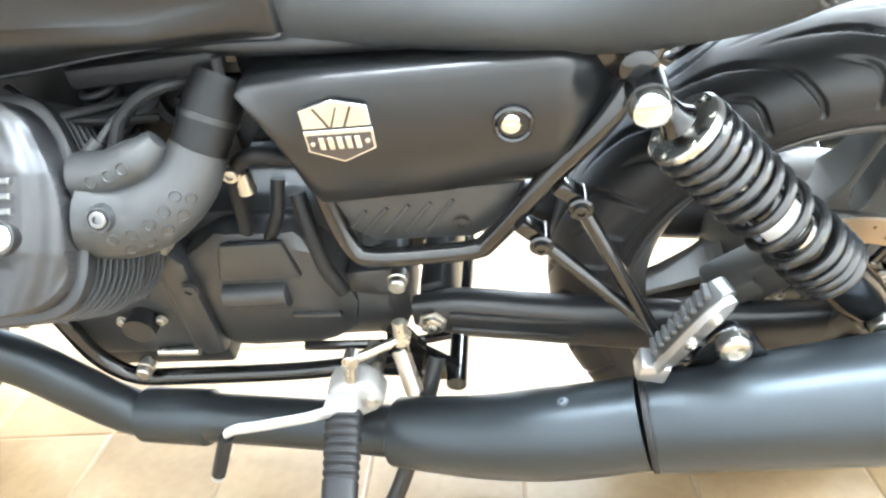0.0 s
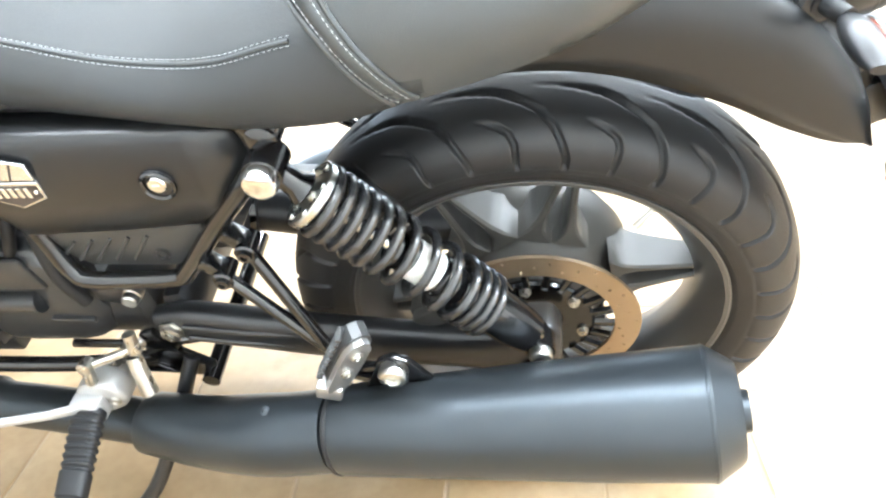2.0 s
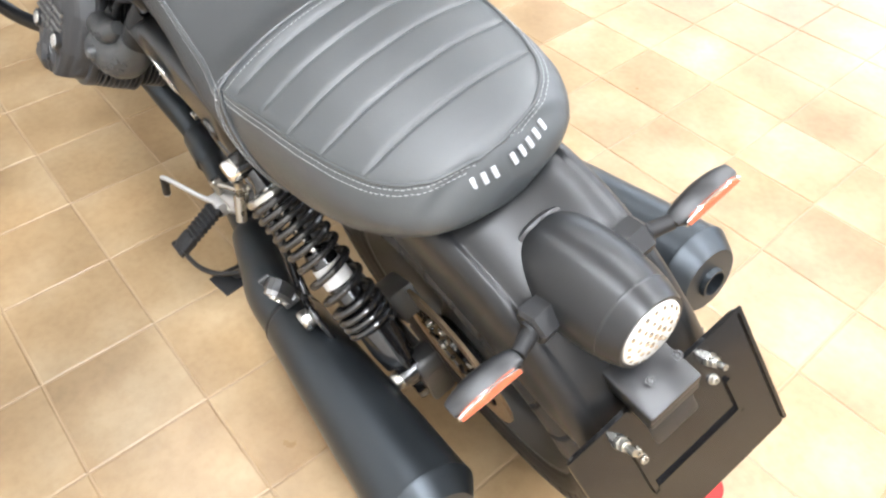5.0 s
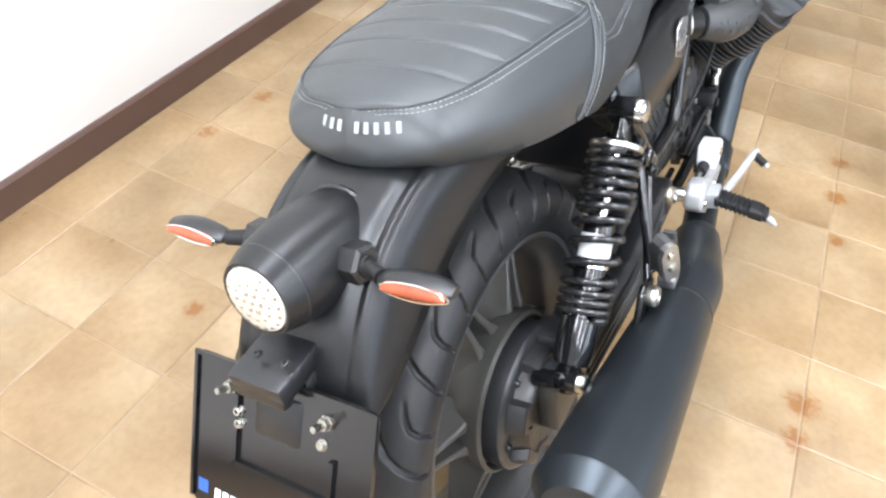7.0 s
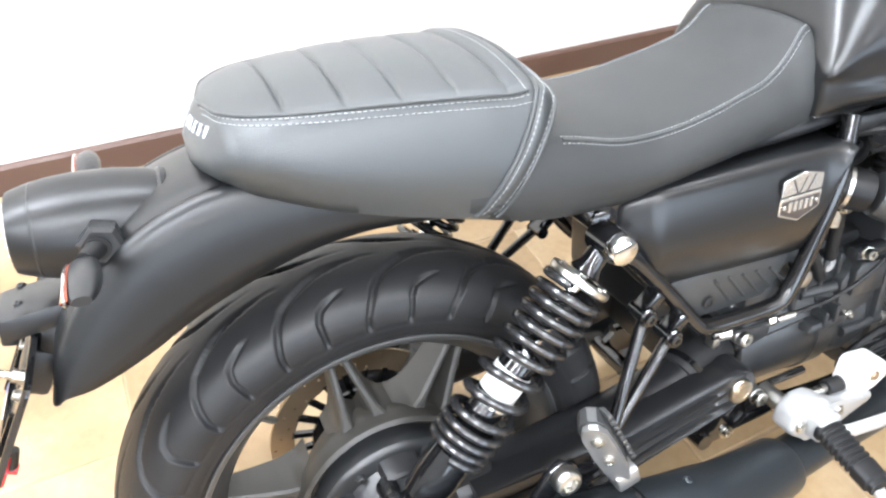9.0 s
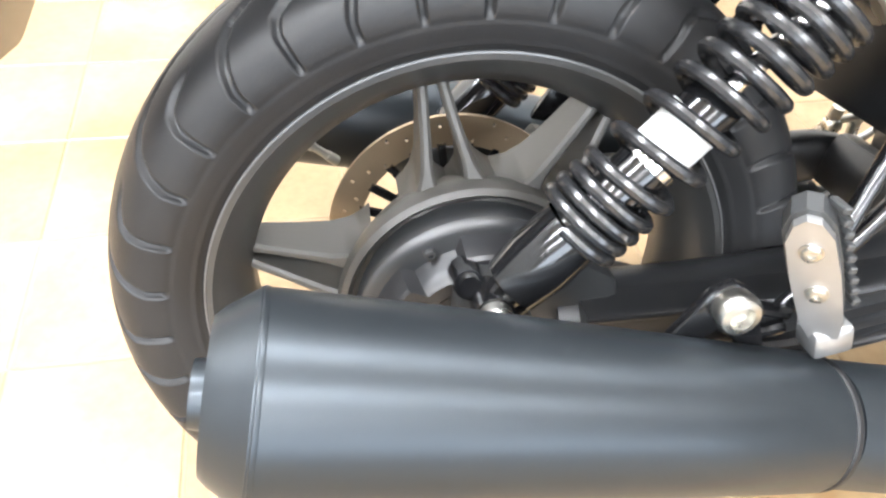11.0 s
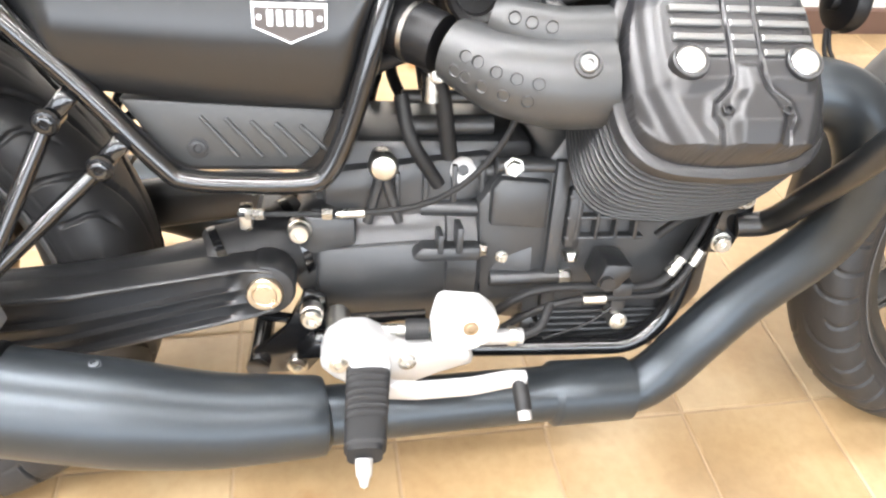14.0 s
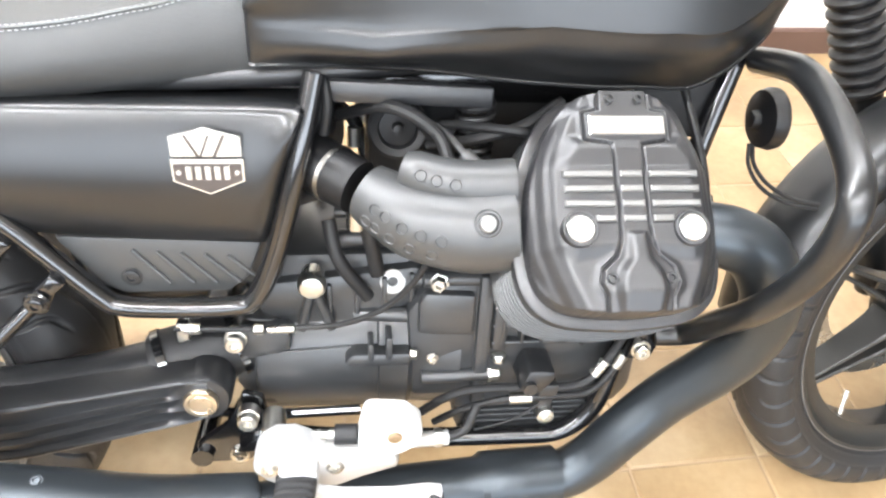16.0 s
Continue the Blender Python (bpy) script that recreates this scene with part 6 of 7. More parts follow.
# clutch cable with its adjuster
pipe("cable", [(0.430, -0.118, 0.448), (0.50, -0.126, 0.451), (0.560, -0.132, 0.455), (0.605, -0.140, 0.465), (0.645, -0.150, 0.490), (0.675, -0.160, 0.530), (0.692, -0.165, 0.570)], 0.0030, PEGRUB, hoses, 6, 10)
boss([(0.438, -0.119, 0.4485), (0.456, -0.121, 0.4490)], 0.0058, "cable_adjuster", STEEL, 6, hoses, "zinc cable adjuster")
boss([(0.512, -0.1275, 0.4515), (0.522, -0.1285, 0.4520)], 0.0062, "cable_adjuster", STEEL, 6, hoses, "zinc cable adjuster")
boss([(0.526, -0.129, 0.4522), (0.553, -0.1315, 0.4540)], 0.0048, "cable_adjuster", STEEL, 12, hoses, "zinc cable adjuster")
block("cable_arm", (0.437, -0.112, 0.443), (0.012, 0.016, 0.024), 0.002, None, STEEL, hoses)
# behind the intake: throttle body, coils and wiring
boss([(0.560, -0.05, 0.640), (0.560, 0.05, 0.640)], 0.048, "throttle_body", PLASTIC, 28)
block("battery_box", (0.440, 0, 0.588), (0.200, 0.180, 0.220), 0.015, None, PLASTIC)
block("air_box", (0.545, 0, 0.675), (0.11, 0.17, 0.09), 0.02, None, PLASTIC)
block("coil_box", (0.785, 0.020, 0.628), (0.310, 0.080, 0.130), 0.012, None, PEGRUB)
block("frame_cover", (0.670, -0.112, 0.700), (0.150, 0.012, 0.020), 0.003, turned(0, 2, 0), PLASTIC, None, "black plastic frame cover")
block("frame_cover", (0.670, 0.100, 0.700), (0.150, 0.020, 0.022), 0.006, turned(0, 2, 0), PEGRUB, None, "black plastic frame cover")
block("wiring_box", (0.955, 0.000, 0.668), (0.100, 0.100, 0.075), 0.010, None, PEGRUB)
block("backbone", (0.76, 0, 0.690), (0.46, 0.09, 0.05), 0.012, None, GLOSS)
for s in (-1, 1):
    boss([(0.700, s * 0.06, 0.640), (0.700, s * 0.08, 0.665)], 0.022, "ignition_coil", PLASTIC)
    bm = bmesh.new()
    coil(bm, (0.735, s * 0.085, 0.60), (0, 0, 1), 0.085, 0.016, 0.0035, [1] * 8, 8)
    part("breather_hose", bm, PEGRUB, hoses, "corrugated breather hose")
    pipe("hose", [(0.600, s * 0.06, 0.660), (0.650, s * 0.12, 0.690), (0.690, s * 0.135, 0.672), (0.702, s * 0.15, 0.650)], 0.0062, PEGRUB, hoses, 6, 10)
    pipe("hose", [(0.560, s * 0.10, 0.590), (0.600, s * 0.115, 0.606), (0.625, s * 0.11, 0.575), (0.640, s * 0.10, 0.50)], 0.0085, PEGRUB, hoses, 6, 12)
    pipe("hose", [(0.590, s * 0.09, 0.560), (0.600, s * 0.105, 0.52), (0.630, s * 0.10, 0.470)], 0.0075, PEGRUB, hoses, 6, 12)
    pipe("spark_lead", [(0.70, s * 0.08, 0.66), (0.76, s * 0.13, 0.672), (0.80, s * 0.12, 0.66)], 0.0045, PEGRUB, hoses, 6, 10)
    pipe("hose", [(0.940, s * 0.09, 0.70), (0.955, s * 0.13, 0.64), (0.958, s * 0.155, 0.60)], 0.0042, PEGRUB, hoses, 6, 10)
    boss([(0.956, s * 0.148, 0.612), (0.960, s * 0.160, 0.590)], 0.0075, "sensor_plug", STEEL, 12, hoses, "metal exhaust sensor")
    boss([(0.618, s * 0.108, 0.585), (0.618, s * 0.108, 0.560)], 0.010, "hose_joint", STEEL, 14, hoses, "steel hose joint")
    bolt("case_bolt", (0.622, s * 0.118, 0.590), (0, s, 0), 0.008, engine, STEEL, 0.007)
# throttle bodies, injector plugs and their cables beside the backbone
for s in (-1, 1):
    bm = bmesh.new()
    lathe(bm, [(-0.040, 0.022), (-0.012, 0.024), (-0.010, 0.030), (0.004, 0.030), (0.006, 0.027), (0.004, 0.020), (-0.004, 0.018), (-0.004, 0.006), (0.010, 0.005), (0.011, 0)], (0.660, s * 0.082, 0.655), (0, s, 0.15), 32)
    part("throttle_pulley", bm, GAITER, engine, "black throttle pulley")
    pipe("hose", [(0.640, s * 0.090, 0.690), (0.668, s * 0.112, 0.682), (0.700, s * 0.128, 0.668), (0.722, s * 0.150, 0.650)], 0.0038, GREYPL, hoses, 6, 10)
    pipe("hose", [(0.615, s * 0.085, 0.690), (0.650, s * 0.118, 0.690), (0.690, s * 0.140, 0.672)], 0.0024, PEGRUB, hoses, 6, 8)
    pipe("hose", [(0.690, s * 0.085, 0.640), (0.730, s * 0.110, 0.655), (0.775, s * 0.118, 0.672), (0.815, s * 0.100, 0.690)], 0.0055, PEGRUB, hoses, 6, 10)
    boss([(0.716, s * 0.146, 0.655), (0.728, s * 0.156, 0.646)], 0.0075, "injector_plug", GREYPL, 12, hoses, "grey injector plug")
    pipe("hose", [(0.592, s * 0.118, 0.712), (0.594, s * 0.122, 0.690), (0.590, s * 0.120, 0.664)], 0.0050, PEGRUB, hoses, 5, 10)
# horn in front of the engine
bm = bmesh.new()
lathe(bm, [(-0.022, 0.004), (-0.021, 0.009), (-0.013, 0.010), (-0.012, 0.022), (-0.009, 0.031), (0.0, 0.034), (0.006, 0.033), (0.008, 0.026), (0.005, 0.017), (0.010, 0.011), (0.010, 0)], (1.064, -0.048, 0.655), (1.0, 0.02, 0.03), 40)
part("horn", bm, GAITER, bike, "round black horn")
pipe("hose", [(1.052, -0.045, 0.625), (1.058, -0.048, 0.598), (1.080, -0.053, 0.572), (1.115, -0.058, 0.556), (1.15, -0.06, 0.550)], 0.0024, PEGRUB, hoses, 6, 8)
pipe("hose", [(1.056, -0.045, 0.625), (1.064, -0.048, 0.600), (1.086, -0.053, 0.577), (1.118, -0.058, 0.562), (1.15, -0.06, 0.556)], 0.0024, PEGRUB, hoses, 6, 8)
# left-hand flank
plate("gearbox_cover", [(0.535, 0.385), (0.545, 0.340), (0.590, 0.312), (0.700, 0.308), (0.735, 0.318), (0.735, 0.470), (0.680, 0.508), (0.585, 0.505), (0.560, 0.470), (0.540, 0.430)], 0.06, 0.112, 0.024)
plate("gearbox_pad", [(0.590, 0.440), (0.690, 0.440), (0.672, 0.495), (0.600, 0.495)], 0.108, 0.118, 0.006)
boss([(0.615, 0.112, 0.415), (0.690, 0.112, 0.415)], 0.017)
plate("starter_plate", [(0.722, 0.316), (0.755, 0.312), (0.762, 0.345), (0.756, 0.470), (0.735, 0.492), (0.720, 0.470)], 0.09, 0.120, 0.008)
bolt("case_bolt", (0.725, 0.122, 0.436), (0, 1, 0), 0.009, engine, ENGINE, 0.005)
plate("rib", [(0.560, 0.372), (0.620, 0.376), (0.620, 0.382), (0.560, 0.380)], 0.10, 0.118, 0.002)
pipe("hose", [(0.575, 0.09, 0.54), (0.568, 0.105, 0.505), (0.560, 0.118, 0.46), (0.548, 0.118, 0.42)], 0.009, PEGRUB, hoses, 6, 12)
for p, r, ax_ in (((0.484, 0.118, 0.431), 0.010, (0, 1, 0)), ((0.730, 0.118, 0.503), 0.009, (0, 1, 0)), ((0.838, 0.128, 0.300), 0.010, (0, 1, 0))):
    bm = bmesh.new()
    lathe(bm, [(-0.012, r * 1.15), (0.0, r * 1.15), (0.001, r), (0.009, r), (0.011, r * 0.85), (0.011, 0)], p, ax_, 20)
    part("frame_bolt", bm, STEEL, engine, "bright bolt head")
boss([(0.815, 0.10, 0.372), (0.815, 0.128, 0.372)], 0.020, "oil_filter_cap", PLASTIC, 24)
for q in (-0.026, 0.026):
    bolt("case_bolt", (0.815 + q, 0.112, 0.376), (0, 1, 0), 0.006, engine, STEEL, 0.006)
boss([(0.765, 0.110, 0.312), (0.820, 0.110, 0.312)], 0.006, "rod", STEEL)
for k in range(4):
    block("case_rib", (0.790 + 0.024 * k, 0.108, 0.445), (0.005, 0.018, 0.060), 0.002)

# ---- cross tubes, brackets ----
boss([(0.437, -0.128, 0.268), (0.437, 0.138, 0.268)], 0.0125, "cross_tube", GLOSS, 18, frame_ob)
for s in (-1, 1):
    plate("bracket", [(0.430, 0.255), (0.490, 0.255), (0.520, 0.290), (0.512, 0.352), (0.490, 0.360), (0.470, 0.310), (0.432, 0.285)], s * 0.112, s * 0.122, 0.003, GLOSS, frame_ob)
    plate("bracket", [(0.478, 0.280), (0.560, 0.285), (0.560, 0.300), (0.500, 0.302)], s * 0.120, s * 0.135, 0.003, GLOSS, frame_ob)
    bolt("bracket_bolt", (0.479, s * 0.122, 0.266), (0, s, 0), 0.009, frame_ob, STEEL, 0.006)
    boss([(0.44, s * 0.10, 0.318), (0.50, s * 0.11, 0.315), (0.62, s * 0.115, 0.322)], 0.006, "tie_rod", GLOSS, 10, frame_ob)


def footrest(s):
    e = new("footrest")
    e.parent = bike
    tagged(e, "rider footrest of bright cast alloy with ribbed rubber")
    bm = bmesh.new()
    if s > 0:
        slab(bm, [(0.508, 0.318), (0.514, 0.343), (0.530, 0.354), (0.552, 0.354), (0.572, 0.340), (0.578, 0.318), (0.562, 0.294), (0.540, 0.290), (0.520, 0.302)], 0.165, 0.200, 0.008, 3)
    else:
        slab(bm, [(0.505, 0.318), (0.512, 0.345), (0.530, 0.358), (0.552, 0.358), (0.572, 0.346), (0.584, 0.334), (0.640, 0.334), (0.660, 0.328), (0.660, 0.312), (0.620, 0.306), (0.590, 0.302), (0.580, 0.288), (0.560, 0.282), (0.540, 0.290), (0.520, 0.302)], s * 0.165, s * 0.200, 0.008, 3)
    part("bracket", bm, ALU, e, "white-silver cast footrest bracket")
    bm = bmesh.new()
    tube(bm, [(0.524, s * 0.130, 0.335), (0.526, s * 0.168, 0.333)], 0.013, 20)
    part("spacer", bm, STEEL, e)
    for x, z in ((0.524, 0.322), (0.592, 0.322))[: 1 if s > 0 else 2]:
        bolt("bracket_bolt", (x, s * 0.200, z), (0, s, 0), 0.0075, e, STEEL, 0.004)
    a, b = Vector((0.553, s * 0.215, 0.322)), Vector((0.546, s * (0.306 if s < 0 else 0.325), 0.303 if s < 0 else 0.292))
    bm = bmesh.new()
    box(bm, (0.555, s * 0.207, 0.320), (0.040, 0.030, 0.034), turned(8 * s, 0, 0), 0.006)
    part("clevis", bm, ALU, e)
    bm = bmesh.new()
    rings = []
    n = 46
    for k in range(n):
        t = k / (n - 1)
        p = a.lerp(b, t)
        groove = 0.0024 if (k % 4 in (0, 1)) and 0.08 < t < 0.70 else 0.0
        hx, hz = 0.0215 - 0.003 * t - groove * 0.6, 0.0125 - 0.001 * t - groove * 1.4
        if t > 0.93:
            hx, hz = hx * 0.85, hz * 0.8
        rings.append([p + Vector((hx * math.copysign(abs(math.cos(g)) ** 0.6, math.cos(g)), 0, hz * math.copysign(abs(math.sin(g)) ** 0.6, math.sin(g)))) for g in np.linspace(0, 2 * math.pi, 24, endpoint=False)])
    loft(bm, rings)
    part("rubber", bm, PEGRUB, e, "ribbed black footrest rubber", 30)
    bm = bmesh.new()
    lathe(bm, [(-0.01, 0.008), (0.004, 0.007), (0.007, 0.005), (0.013, 0.0035), (0.015, 0)], Vector((0.545, s * 0.312, 0.292)), (-0.02, s * 0.75, -0.65), 16)
    part("feeler", bm, ALU, e, "bright feeler pin")
    return e


footrest(-1)
footrest(1)
brake = new("rear_brake_pedal")
brake.parent = bike
tagged(brake, "bright alloy rear brake pedal with master cylinder")
bm = bmesh.new()
rings = []
for p, h, w in (((0.560, -0.212, 0.300), 0.010, 0.007), ((0.600, -0.222, 0.303), 0.0095, 0.006), ((0.650, -0.238, 0.318), 0.009, 0.006), ((0.685, -0.250, 0.335), 0.0085, 0.006), ((0.698, -0.254, 0.338), 0.007, 0.006)):
    rings.append([Vector(p) + Vector((0, w * math.copysign(abs(math.cos(g)) ** 0.6, math.cos(g)), h * math.copysign(abs(math.sin(g)) ** 0.6, math.sin(g)))) for g in np.linspace(0, 2 * math.pi, 16, endpoint=False)])
loft(bm, rings)
part("lever", bm, ALU, brake, "flat bright alloy lever")
pipe("toe_rubber", [(0.693, -0.252, 0.334), (0.695, -0.272, 0.314)], 0.0078, PEGRUB, brake, 2, 14, "black ribbed toe rubber", False)
boss([(0.695, -0.272, 0.314), (0.6955, -0.278, 0.308)], 0.0065, "toe_pin", ALU, 14, brake)
bm = bmesh.new()
slab(bm, [(0.616, 0.345), (0.623, 0.378), (0.630, 0.382), (0.668, 0.378), (0.686, 0.362), (0.680, 0.340), (0.660, 0.328), (0.622, 0.330)], -0.196, -0.160, 0.006)
part("master_cylinder", bm, WHITE, brake, "pale alloy brake master cylinder")
bolt("plug", (0.655, -0.196, 0.356), (0, -1, 0), 0.0065, brake, DISC, 0.003)
boss([(0.560, -0.172, 0.342), (0.592, -0.174, 0.343)], 0.006, "push_rod", STEEL, 12, brake)
boss([(0.592, -0.174, 0.343), (0.616, -0.176, 0.344)], 0.011, "rubber_boot", PEGRUB, 16, brake)
boss([(0.640, -0.178, 0.332), (0.715, -0.172, 0.328)], 0.0085, "hose_union", ALU, 14, brake)
boss([(0.700, -0.172, 0.3285), (0.708, -0.172, 0.3280)], 0.0105, "union_nut", STEEL, 6, brake)
pipe("brake_hose", [(0.715, -0.172, 0.328), (0.735, -0.168, 0.335), (0.750, -0.150, 0.352)], 0.0050, PEGRUB, brake, 5, 10)
shift = new("gear_lever")
shift.parent = bike
tagged(shift, "bright alloy gear lever with rubber toe peg")
bm = bmesh.new()
rings = []
for p, h, w in (((0.548, 0.212, 0.330), 0.0075, 0.005), ((0.590, 0.230, 0.337), 0.0062, 0.0045), ((0.638, 0.250, 0.352), 0.0058, 0.0045), ((0.655, 0.258, 0.360), 0.0058, 0.0045), ((0.666, 0.262, 0.358), 0.005, 0.0045)):
    rings.append([Vector(p) + Vector((0, w * math.copysign(abs(math.cos(g)) ** 0.6, math.cos(g)), h * math.copysign(abs(math.sin(g)) ** 0.6, math.sin(g)))) for g in np.linspace(0, 2 * math.pi, 16, endpoint=False)])
loft(bm, rings)
part("lever", bm, ALU, shift, "slim bright alloy lever")
pipe("toe_rubber", [(0.668, 0.262, 0.350), (0.690, 0.276, 0.300)], 0.0078, PEGRUB, shift, 2, 14, "black toe rubber", False)
boss([(0.690, 0.276, 0.300), (0.6925, 0.2775, 0.2945)], 0.0068, "toe_pin", ALU, 14, shift)
for a, b, r in (((0.481, 0.160, 0.412), (0.481, 0.168, 0.385), 0.008), ((0.481, 0.166, 0.390), (0.534, 0.190, 0.386), 0.0055), ((0.534, 0.190, 0.392), (0.540, 0.195, 0.358), 0.0075), ((0.484, 0.172, 0.380), (0.472, 0.196, 0.335), 0.010)):
    boss([a, b], r, "linkage_rod", STEEL, 14, shift, "zinc gear linkage rod")
for p in ((0.481, 0.163, 0.388), (0.534, 0.190, 0.388)):
    bm = bmesh.new()
    lathe(bm, [(-0.010, 0.004), (-0.008, 0.009), (0.008, 0.009), (0.010, 0.004)], p, (0, 1, 0.2), 16)
    part("linkage_joint", bm, STEEL, shift)

# ---- side stand ----
stand = new("side_stand")
stand.parent = bike
tagged(stand, "black steel side stand resting on the floor")
bm = bmesh.new()
tube(bm, curve([(0.458, 0.120, 0.300), (0.490, 0.185, 0.222), (0.530, 0.240, 0.150), (0.590, 0.275, 0.092)], 5), 0.0105, 14)
part("leg", bm, PLASTIC, stand, "black stand leg")
bm = bmesh.new()
box(bm, (0.596, 0.284, 0.081), (0.070, 0.085, 0.007), turned(16, 0, 10), 0.002)
part("foot", bm, PLASTIC, stand, "flat black foot plate")
pipe("kick_arm", [(0.560, 0.262, 0.120), (0.610, 0.305, 0.106), (0.665, 0.330, 0.102), (0.730, 0.338, 0.106), (0.748, 0.340, 0.112)], 0.0055, PLASTIC, stand, 5, 10)
bm = bmesh.new()
lathe(bm, [(-0.008, 0.004), (-0.004, 0.009), (0.004, 0.009), (0.008, 0.004)], (0.750, 0.340, 0.113), (1, 0, 0.2), 14)
part("kick_knob", bm, PEGRUB, stand)
# ---- room ----
TILE_W = 0.230
X0, X1, Y0, Y1, H = ROOM["x0"], ROOM["x1"], ROOM["y0"], ROOM["y1"], ROOM["z1"]
bm = bmesh.new()
box(bm, ((X0 + X1) / 2, (Y0 + Y1) / 2, -0.0524), (X1 - X0 + 0.4, Y1 - Y0 + 0.4, 0.1), None, 0)
floor = part("floor", bm, GROUT)
tagged(floor, "glazed terracotta-beige tiled showroom floor", "floor", kind="structure")
YAW = 2.6


def tile_mesh():
    bm = bmesh.new()
    h = TILE_W / 2 - 0.0013
    lo = [bm.verts.new((a * h, b * h, -0.006)) for a, b in ((-1, -1), (1, -1), (1, 1), (-1, 1))]
    m1 = [bm.verts.new((a * h, b * h, -0.0015)) for a, b in ((-1, -1), (1, -1), (1, 1), (-1, 1))]
    q = h - 0.003
    hi = [bm.verts.new((a * q, b * q, 0)) for a, b in ((-1, -1), (1, -1), (1, 1), (-1, 1))]
    ring_faces(bm, lo, m1)
    ring_faces(bm, m1, hi)
    bm.faces.new(hi)
    bmesh.ops.recalc_face_normals(bm, faces=bm.faces)
    me = bpy.data.meshes.new("tile")
    bm.to_mesh(me)
    bm.free()
    me.materials.append(TILE)
    return me




def wall(name, c, s, label, mat=None):
    bm = bmesh.new()
    box(bm, c, s, None, 0)
    return tagged(part(name, bm, mat or WALLP), label, "wall", kind="structure")


M = pose(0.0, 1.305, 0, 0, 0, 2.2)
north = wall("wall_north", (0, 0, 0), (1, 1, 1), "plain white painted showroom wall")
north.data.transform(M @ Matrix.Translation((0.8, 0.10, H / 2)) @ Matrix.Diagonal((12, 0.2, H, 1)))
bm = bmesh.new()
slab(bm, [(-0.014, 0.0), (0.0, 0.0), (0.0, 0.082), (-0.008, 0.082), (-0.014, 0.074)], -5.2, 6.8, 0, axis="x")
bm.transform(M)
tagged(part("baseboard", bm, BASEB), "dark brown ceramic skirting along the wall", "baseboard", kind="structure")
wall("wall_west", (X0 - 0.1, (Y0 + Y1) / 2, H / 2), (0.2, Y1 - Y0 + 0.8, H), "plain grey painted wall", GREYWALL)
wall("wall_east", (X1 + 0.1, (Y0 + Y1) / 2, H / 2), (0.2, Y1 - Y0 + 0.8, H), "plain grey painted wall", GREYWALL)
wall("wall_south", ((X0 + X1) / 2, Y0 - 0.1, 0.5), (X1 - X0 + 0.4, 0.2, 1.0), "grey wall under the shop window", GREYWALL)
wall("wall_south_head", ((X0 + X1) / 2, Y0 - 0.1, 2.85), (X1 - X0 + 0.4, 0.2, 0.3), "white wall above the shop window")
for x in (X0 + 0.1, X0 + 3.3, X0 + 6.5, X1 - 0.1):
    wall("wall_south_pier", (x, Y0 - 0.1, 1.85), (0.3, 0.2, 1.7), "white pier between shop windows")
area_lamp("window_light", pose((X0 + X1) / 2, Y0 + 0.02, 1.85, 90, 0, 0), X1 - X0 - 0.6, 1.6, 200, (0.90, 0.95, 1.0))
bm = bmesh.new()
box(bm, ((X0 + X1) / 2, (Y0 + Y1) / 2, H + 0.05), (X1 - X0 + 0.4, Y1 - Y0 + 0.6, 0.1), None, 0)
tagged(part("ceiling", bm, CEIL), "white suspended ceiling", "ceiling", kind="structure")
TUBE = emitter("fluorescent_tube", (1.0, 0.97, 0.92), 16.0)
for x, share in ((-2.9, 1.40), (-1.3, 1.45), (0.3, 1.05), (1.9, 0.42)):
    for y in (-3.4, -1.4, 0.6):
        bm = bmesh.new()
        box(bm, (x, y, H - 0.02), (1.45, 0.42, 0.03), None, 0.004)
        f = part("ceiling_light", bm, WHITE)
        tagged(f, "white ceiling fitting with fluorescent tubes", "ceiling light", "ceiling lights")
        for q in (-0.08, 0.08):
            bm = bmesh.new()
            rod(bm, (x - 0.68, y + q, H - 0.05), (x + 0.68, y + q, H - 0.05), 0.014, 0.014, 10)
            part("fluorescent_tube", bm, TUBE, f, "lit fluorescent tube")
        area_lamp("tube_light", pose(x, y, H - 0.08), 1.40, 0.16, share * ((37 if x < 0 else 27) if y > 0 else 32 if y > -2 else 26), (1.0, 0.99, 0.985))
# ---- floor tiles ----
tm = tile_mesh()
R2 = pose(0.372, 0.012, 0, 0, 0, YAW)
near, far = [], []
for i in range(-22, 28):
    for j in range(-30, 8):
        p = R2 @ Vector(((i + 0.5) * TILE_W, (j + 0.5) * TILE_W, 0))
        if not (X0 < p.x < X1 and Y0 < p.y):
            continue
        lim = 1.305 + p.x * math.tan(radians(2.2))
        if p.y > lim + 0.1:
            continue
        (near if -1.0 < p.x < 2.6 and p.y > -1.15 else far).append(p)
near.sort(key=lambda p: (p.x - 0.6) ** 2 + (p.y - 0.3) ** 2)
far += near[290:]
for p in near[:290]:
    t = new("tile", tm)
    t.parent = floor
    t.matrix_basis = Matrix.Translation((p.x, p.y, random.uniform(-0.0006, 0.0))) @ pose(0, 0, 0, random.uniform(-0.15, 0.15), random.uniform(-0.15, 0.15), YAW + random.uniform(-0.25, 0.25))
vs, fs = [], []
for p in far:
    m = Matrix.Translation((p.x, p.y, 0)) @ pose(0, 0, 0, 0, 0, YAW)
    b = len(vs)
    vs += [tuple(m @ v.co) for v in tm.vertices]
    fs += [tuple(b + k for k in q.vertices) for q in tm.polygons]
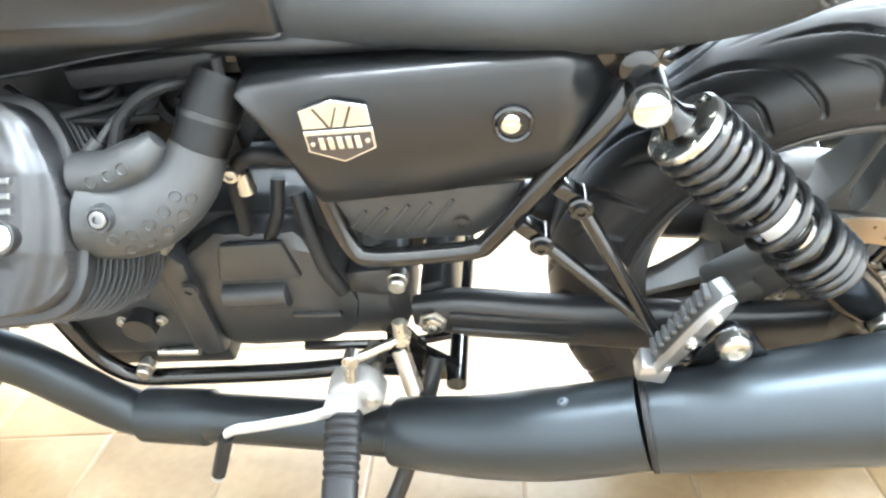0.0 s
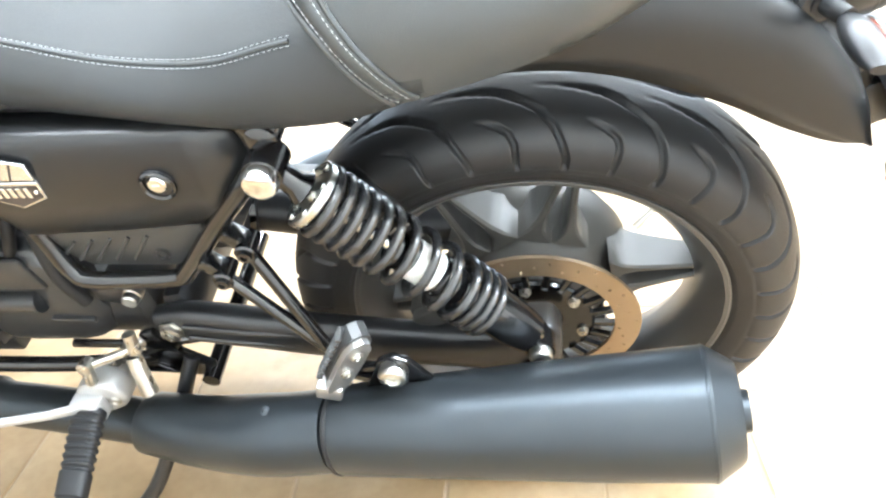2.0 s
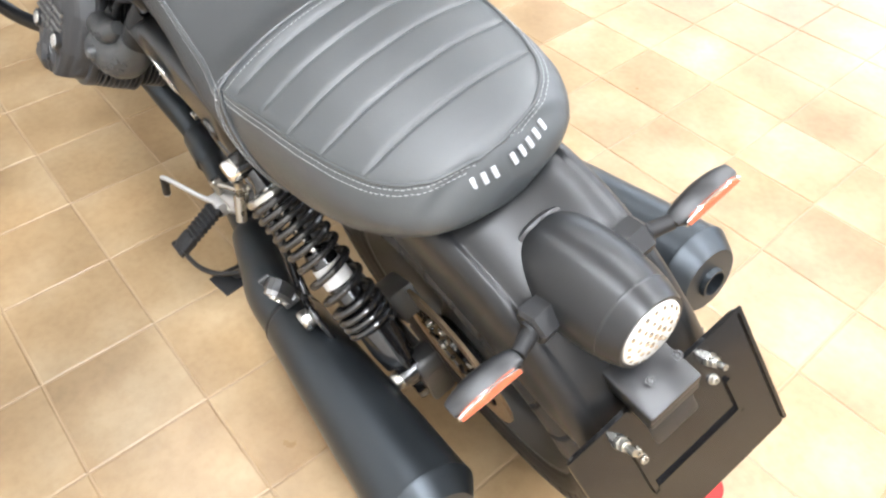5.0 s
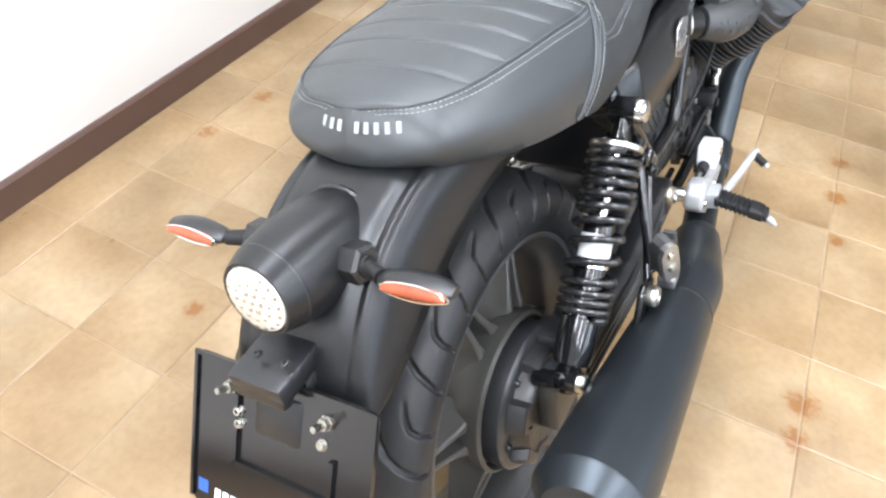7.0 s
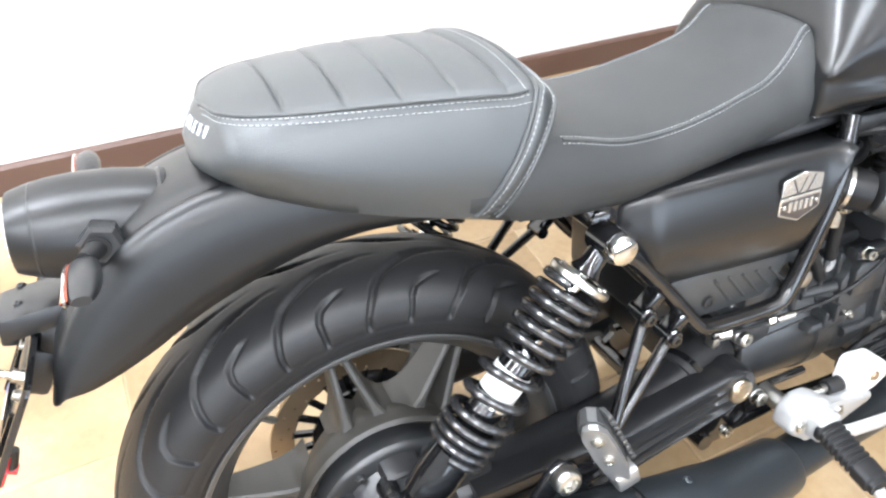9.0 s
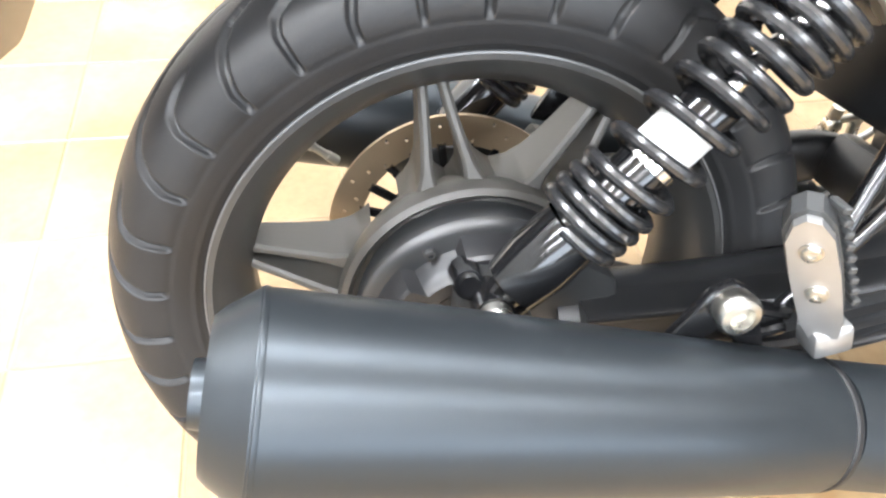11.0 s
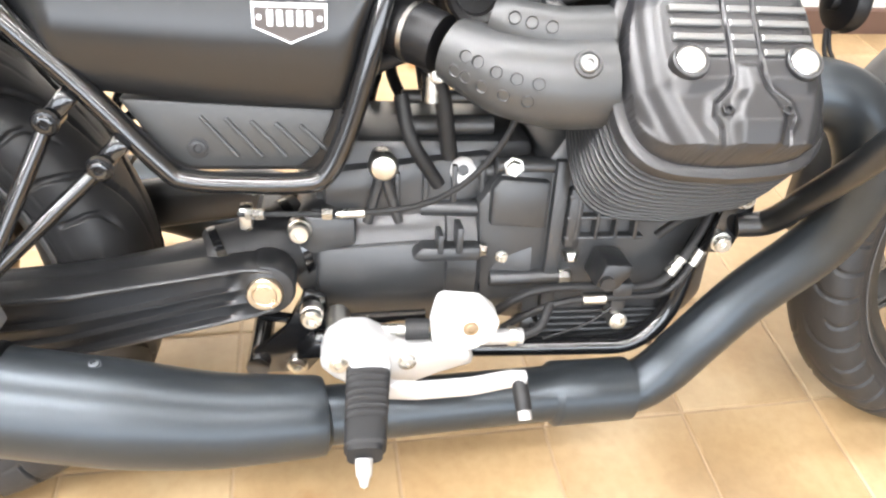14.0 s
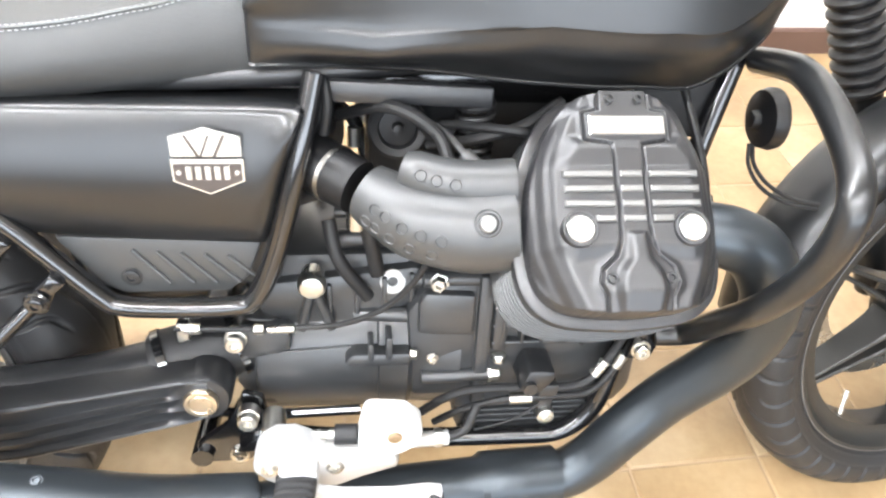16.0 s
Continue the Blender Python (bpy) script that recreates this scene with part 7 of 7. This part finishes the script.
me = bpy.data.meshes.new("far_tiles")
me.from_pydata(vs, [], fs)
me.materials.append(TILE)
ft = new("far_tiles", me)
ft.parent = floor
tagged(ft, "more terracotta-beige tiles across the showroom", kind="stuff")

# ---- another parked motorcycle and a floor mat, far side of the showroom ----
other = new("parked_motorcycle")
tagged(other, "front end of another parked motorcycle with pale rim", "motorcycle")
other.matrix_world = pose(-0.33, -2.05, 0.0, 0, 0, 12)
w = wheel("front_wheel", (0, 0, 0.31), 0.31, 0.055, 0.225, 0.040, (20, 92, 164, 236, 308), radians(20), "pale alloy front wheel", 40, under=other, hub_half=0.045, long_run=0.20, deep=0.0026, rows=300)
w.data.materials[0] = ALU
for s in (-1, 1):
    bm = bmesh.new()
    tube(bm, [(0, s * 0.085, 0.31), (-0.16, s * 0.085, 0.62), (-0.26, s * 0.085, 0.82)], [0.028, 0.028, 0.021], 20)
    part("fork_leg", bm, SATIN, other)
bm = bmesh.new()
rings = []
for k in range(24):
    a = radians(40 + 100 * k / 23)
    rings.append([Vector((0, 0, 0.31)) + Vector((math.cos(a), 0, math.sin(a))) * (0.335 + h) + Vector((0, 0.064 * q, 0)) for q, h in ((-1, -0.03), (-0.8, 0), (-0.3, 0.012), (0.3, 0.012), (0.8, 0), (1, -0.03))])
loft(bm, rings, caps=False, closed=False)
g = part("mudguard", bm, SATIN, other, "", 50)
m = g.modifiers.new("thick", "SOLIDIFY")
m.thickness = 0.003
bm = bmesh.new()
box(bm, (-0.22, 0, 0.74), (0.06, 0.24, 0.05), turned(0, -27, 0), 0.01)
part("fork_yoke", bm, SATIN, other)

bm = bmesh.new()
box(bm, (2.62, -1.20, 0.012), (1.02, 0.90, 0.024), None, 0.008)
mat_ob = part("floor_mat", bm, PEGRUB)
tagged(mat_ob, "blue-grey floor mat with dark rubber border", "mat")
bm = bmesh.new()
box(bm, (2.62, -1.20, 0.026), (0.94, 0.82, 0.006), None, 0.002)
part("mat_surface", bm, MATBLUE, mat_ob, "blue-grey woven surface")
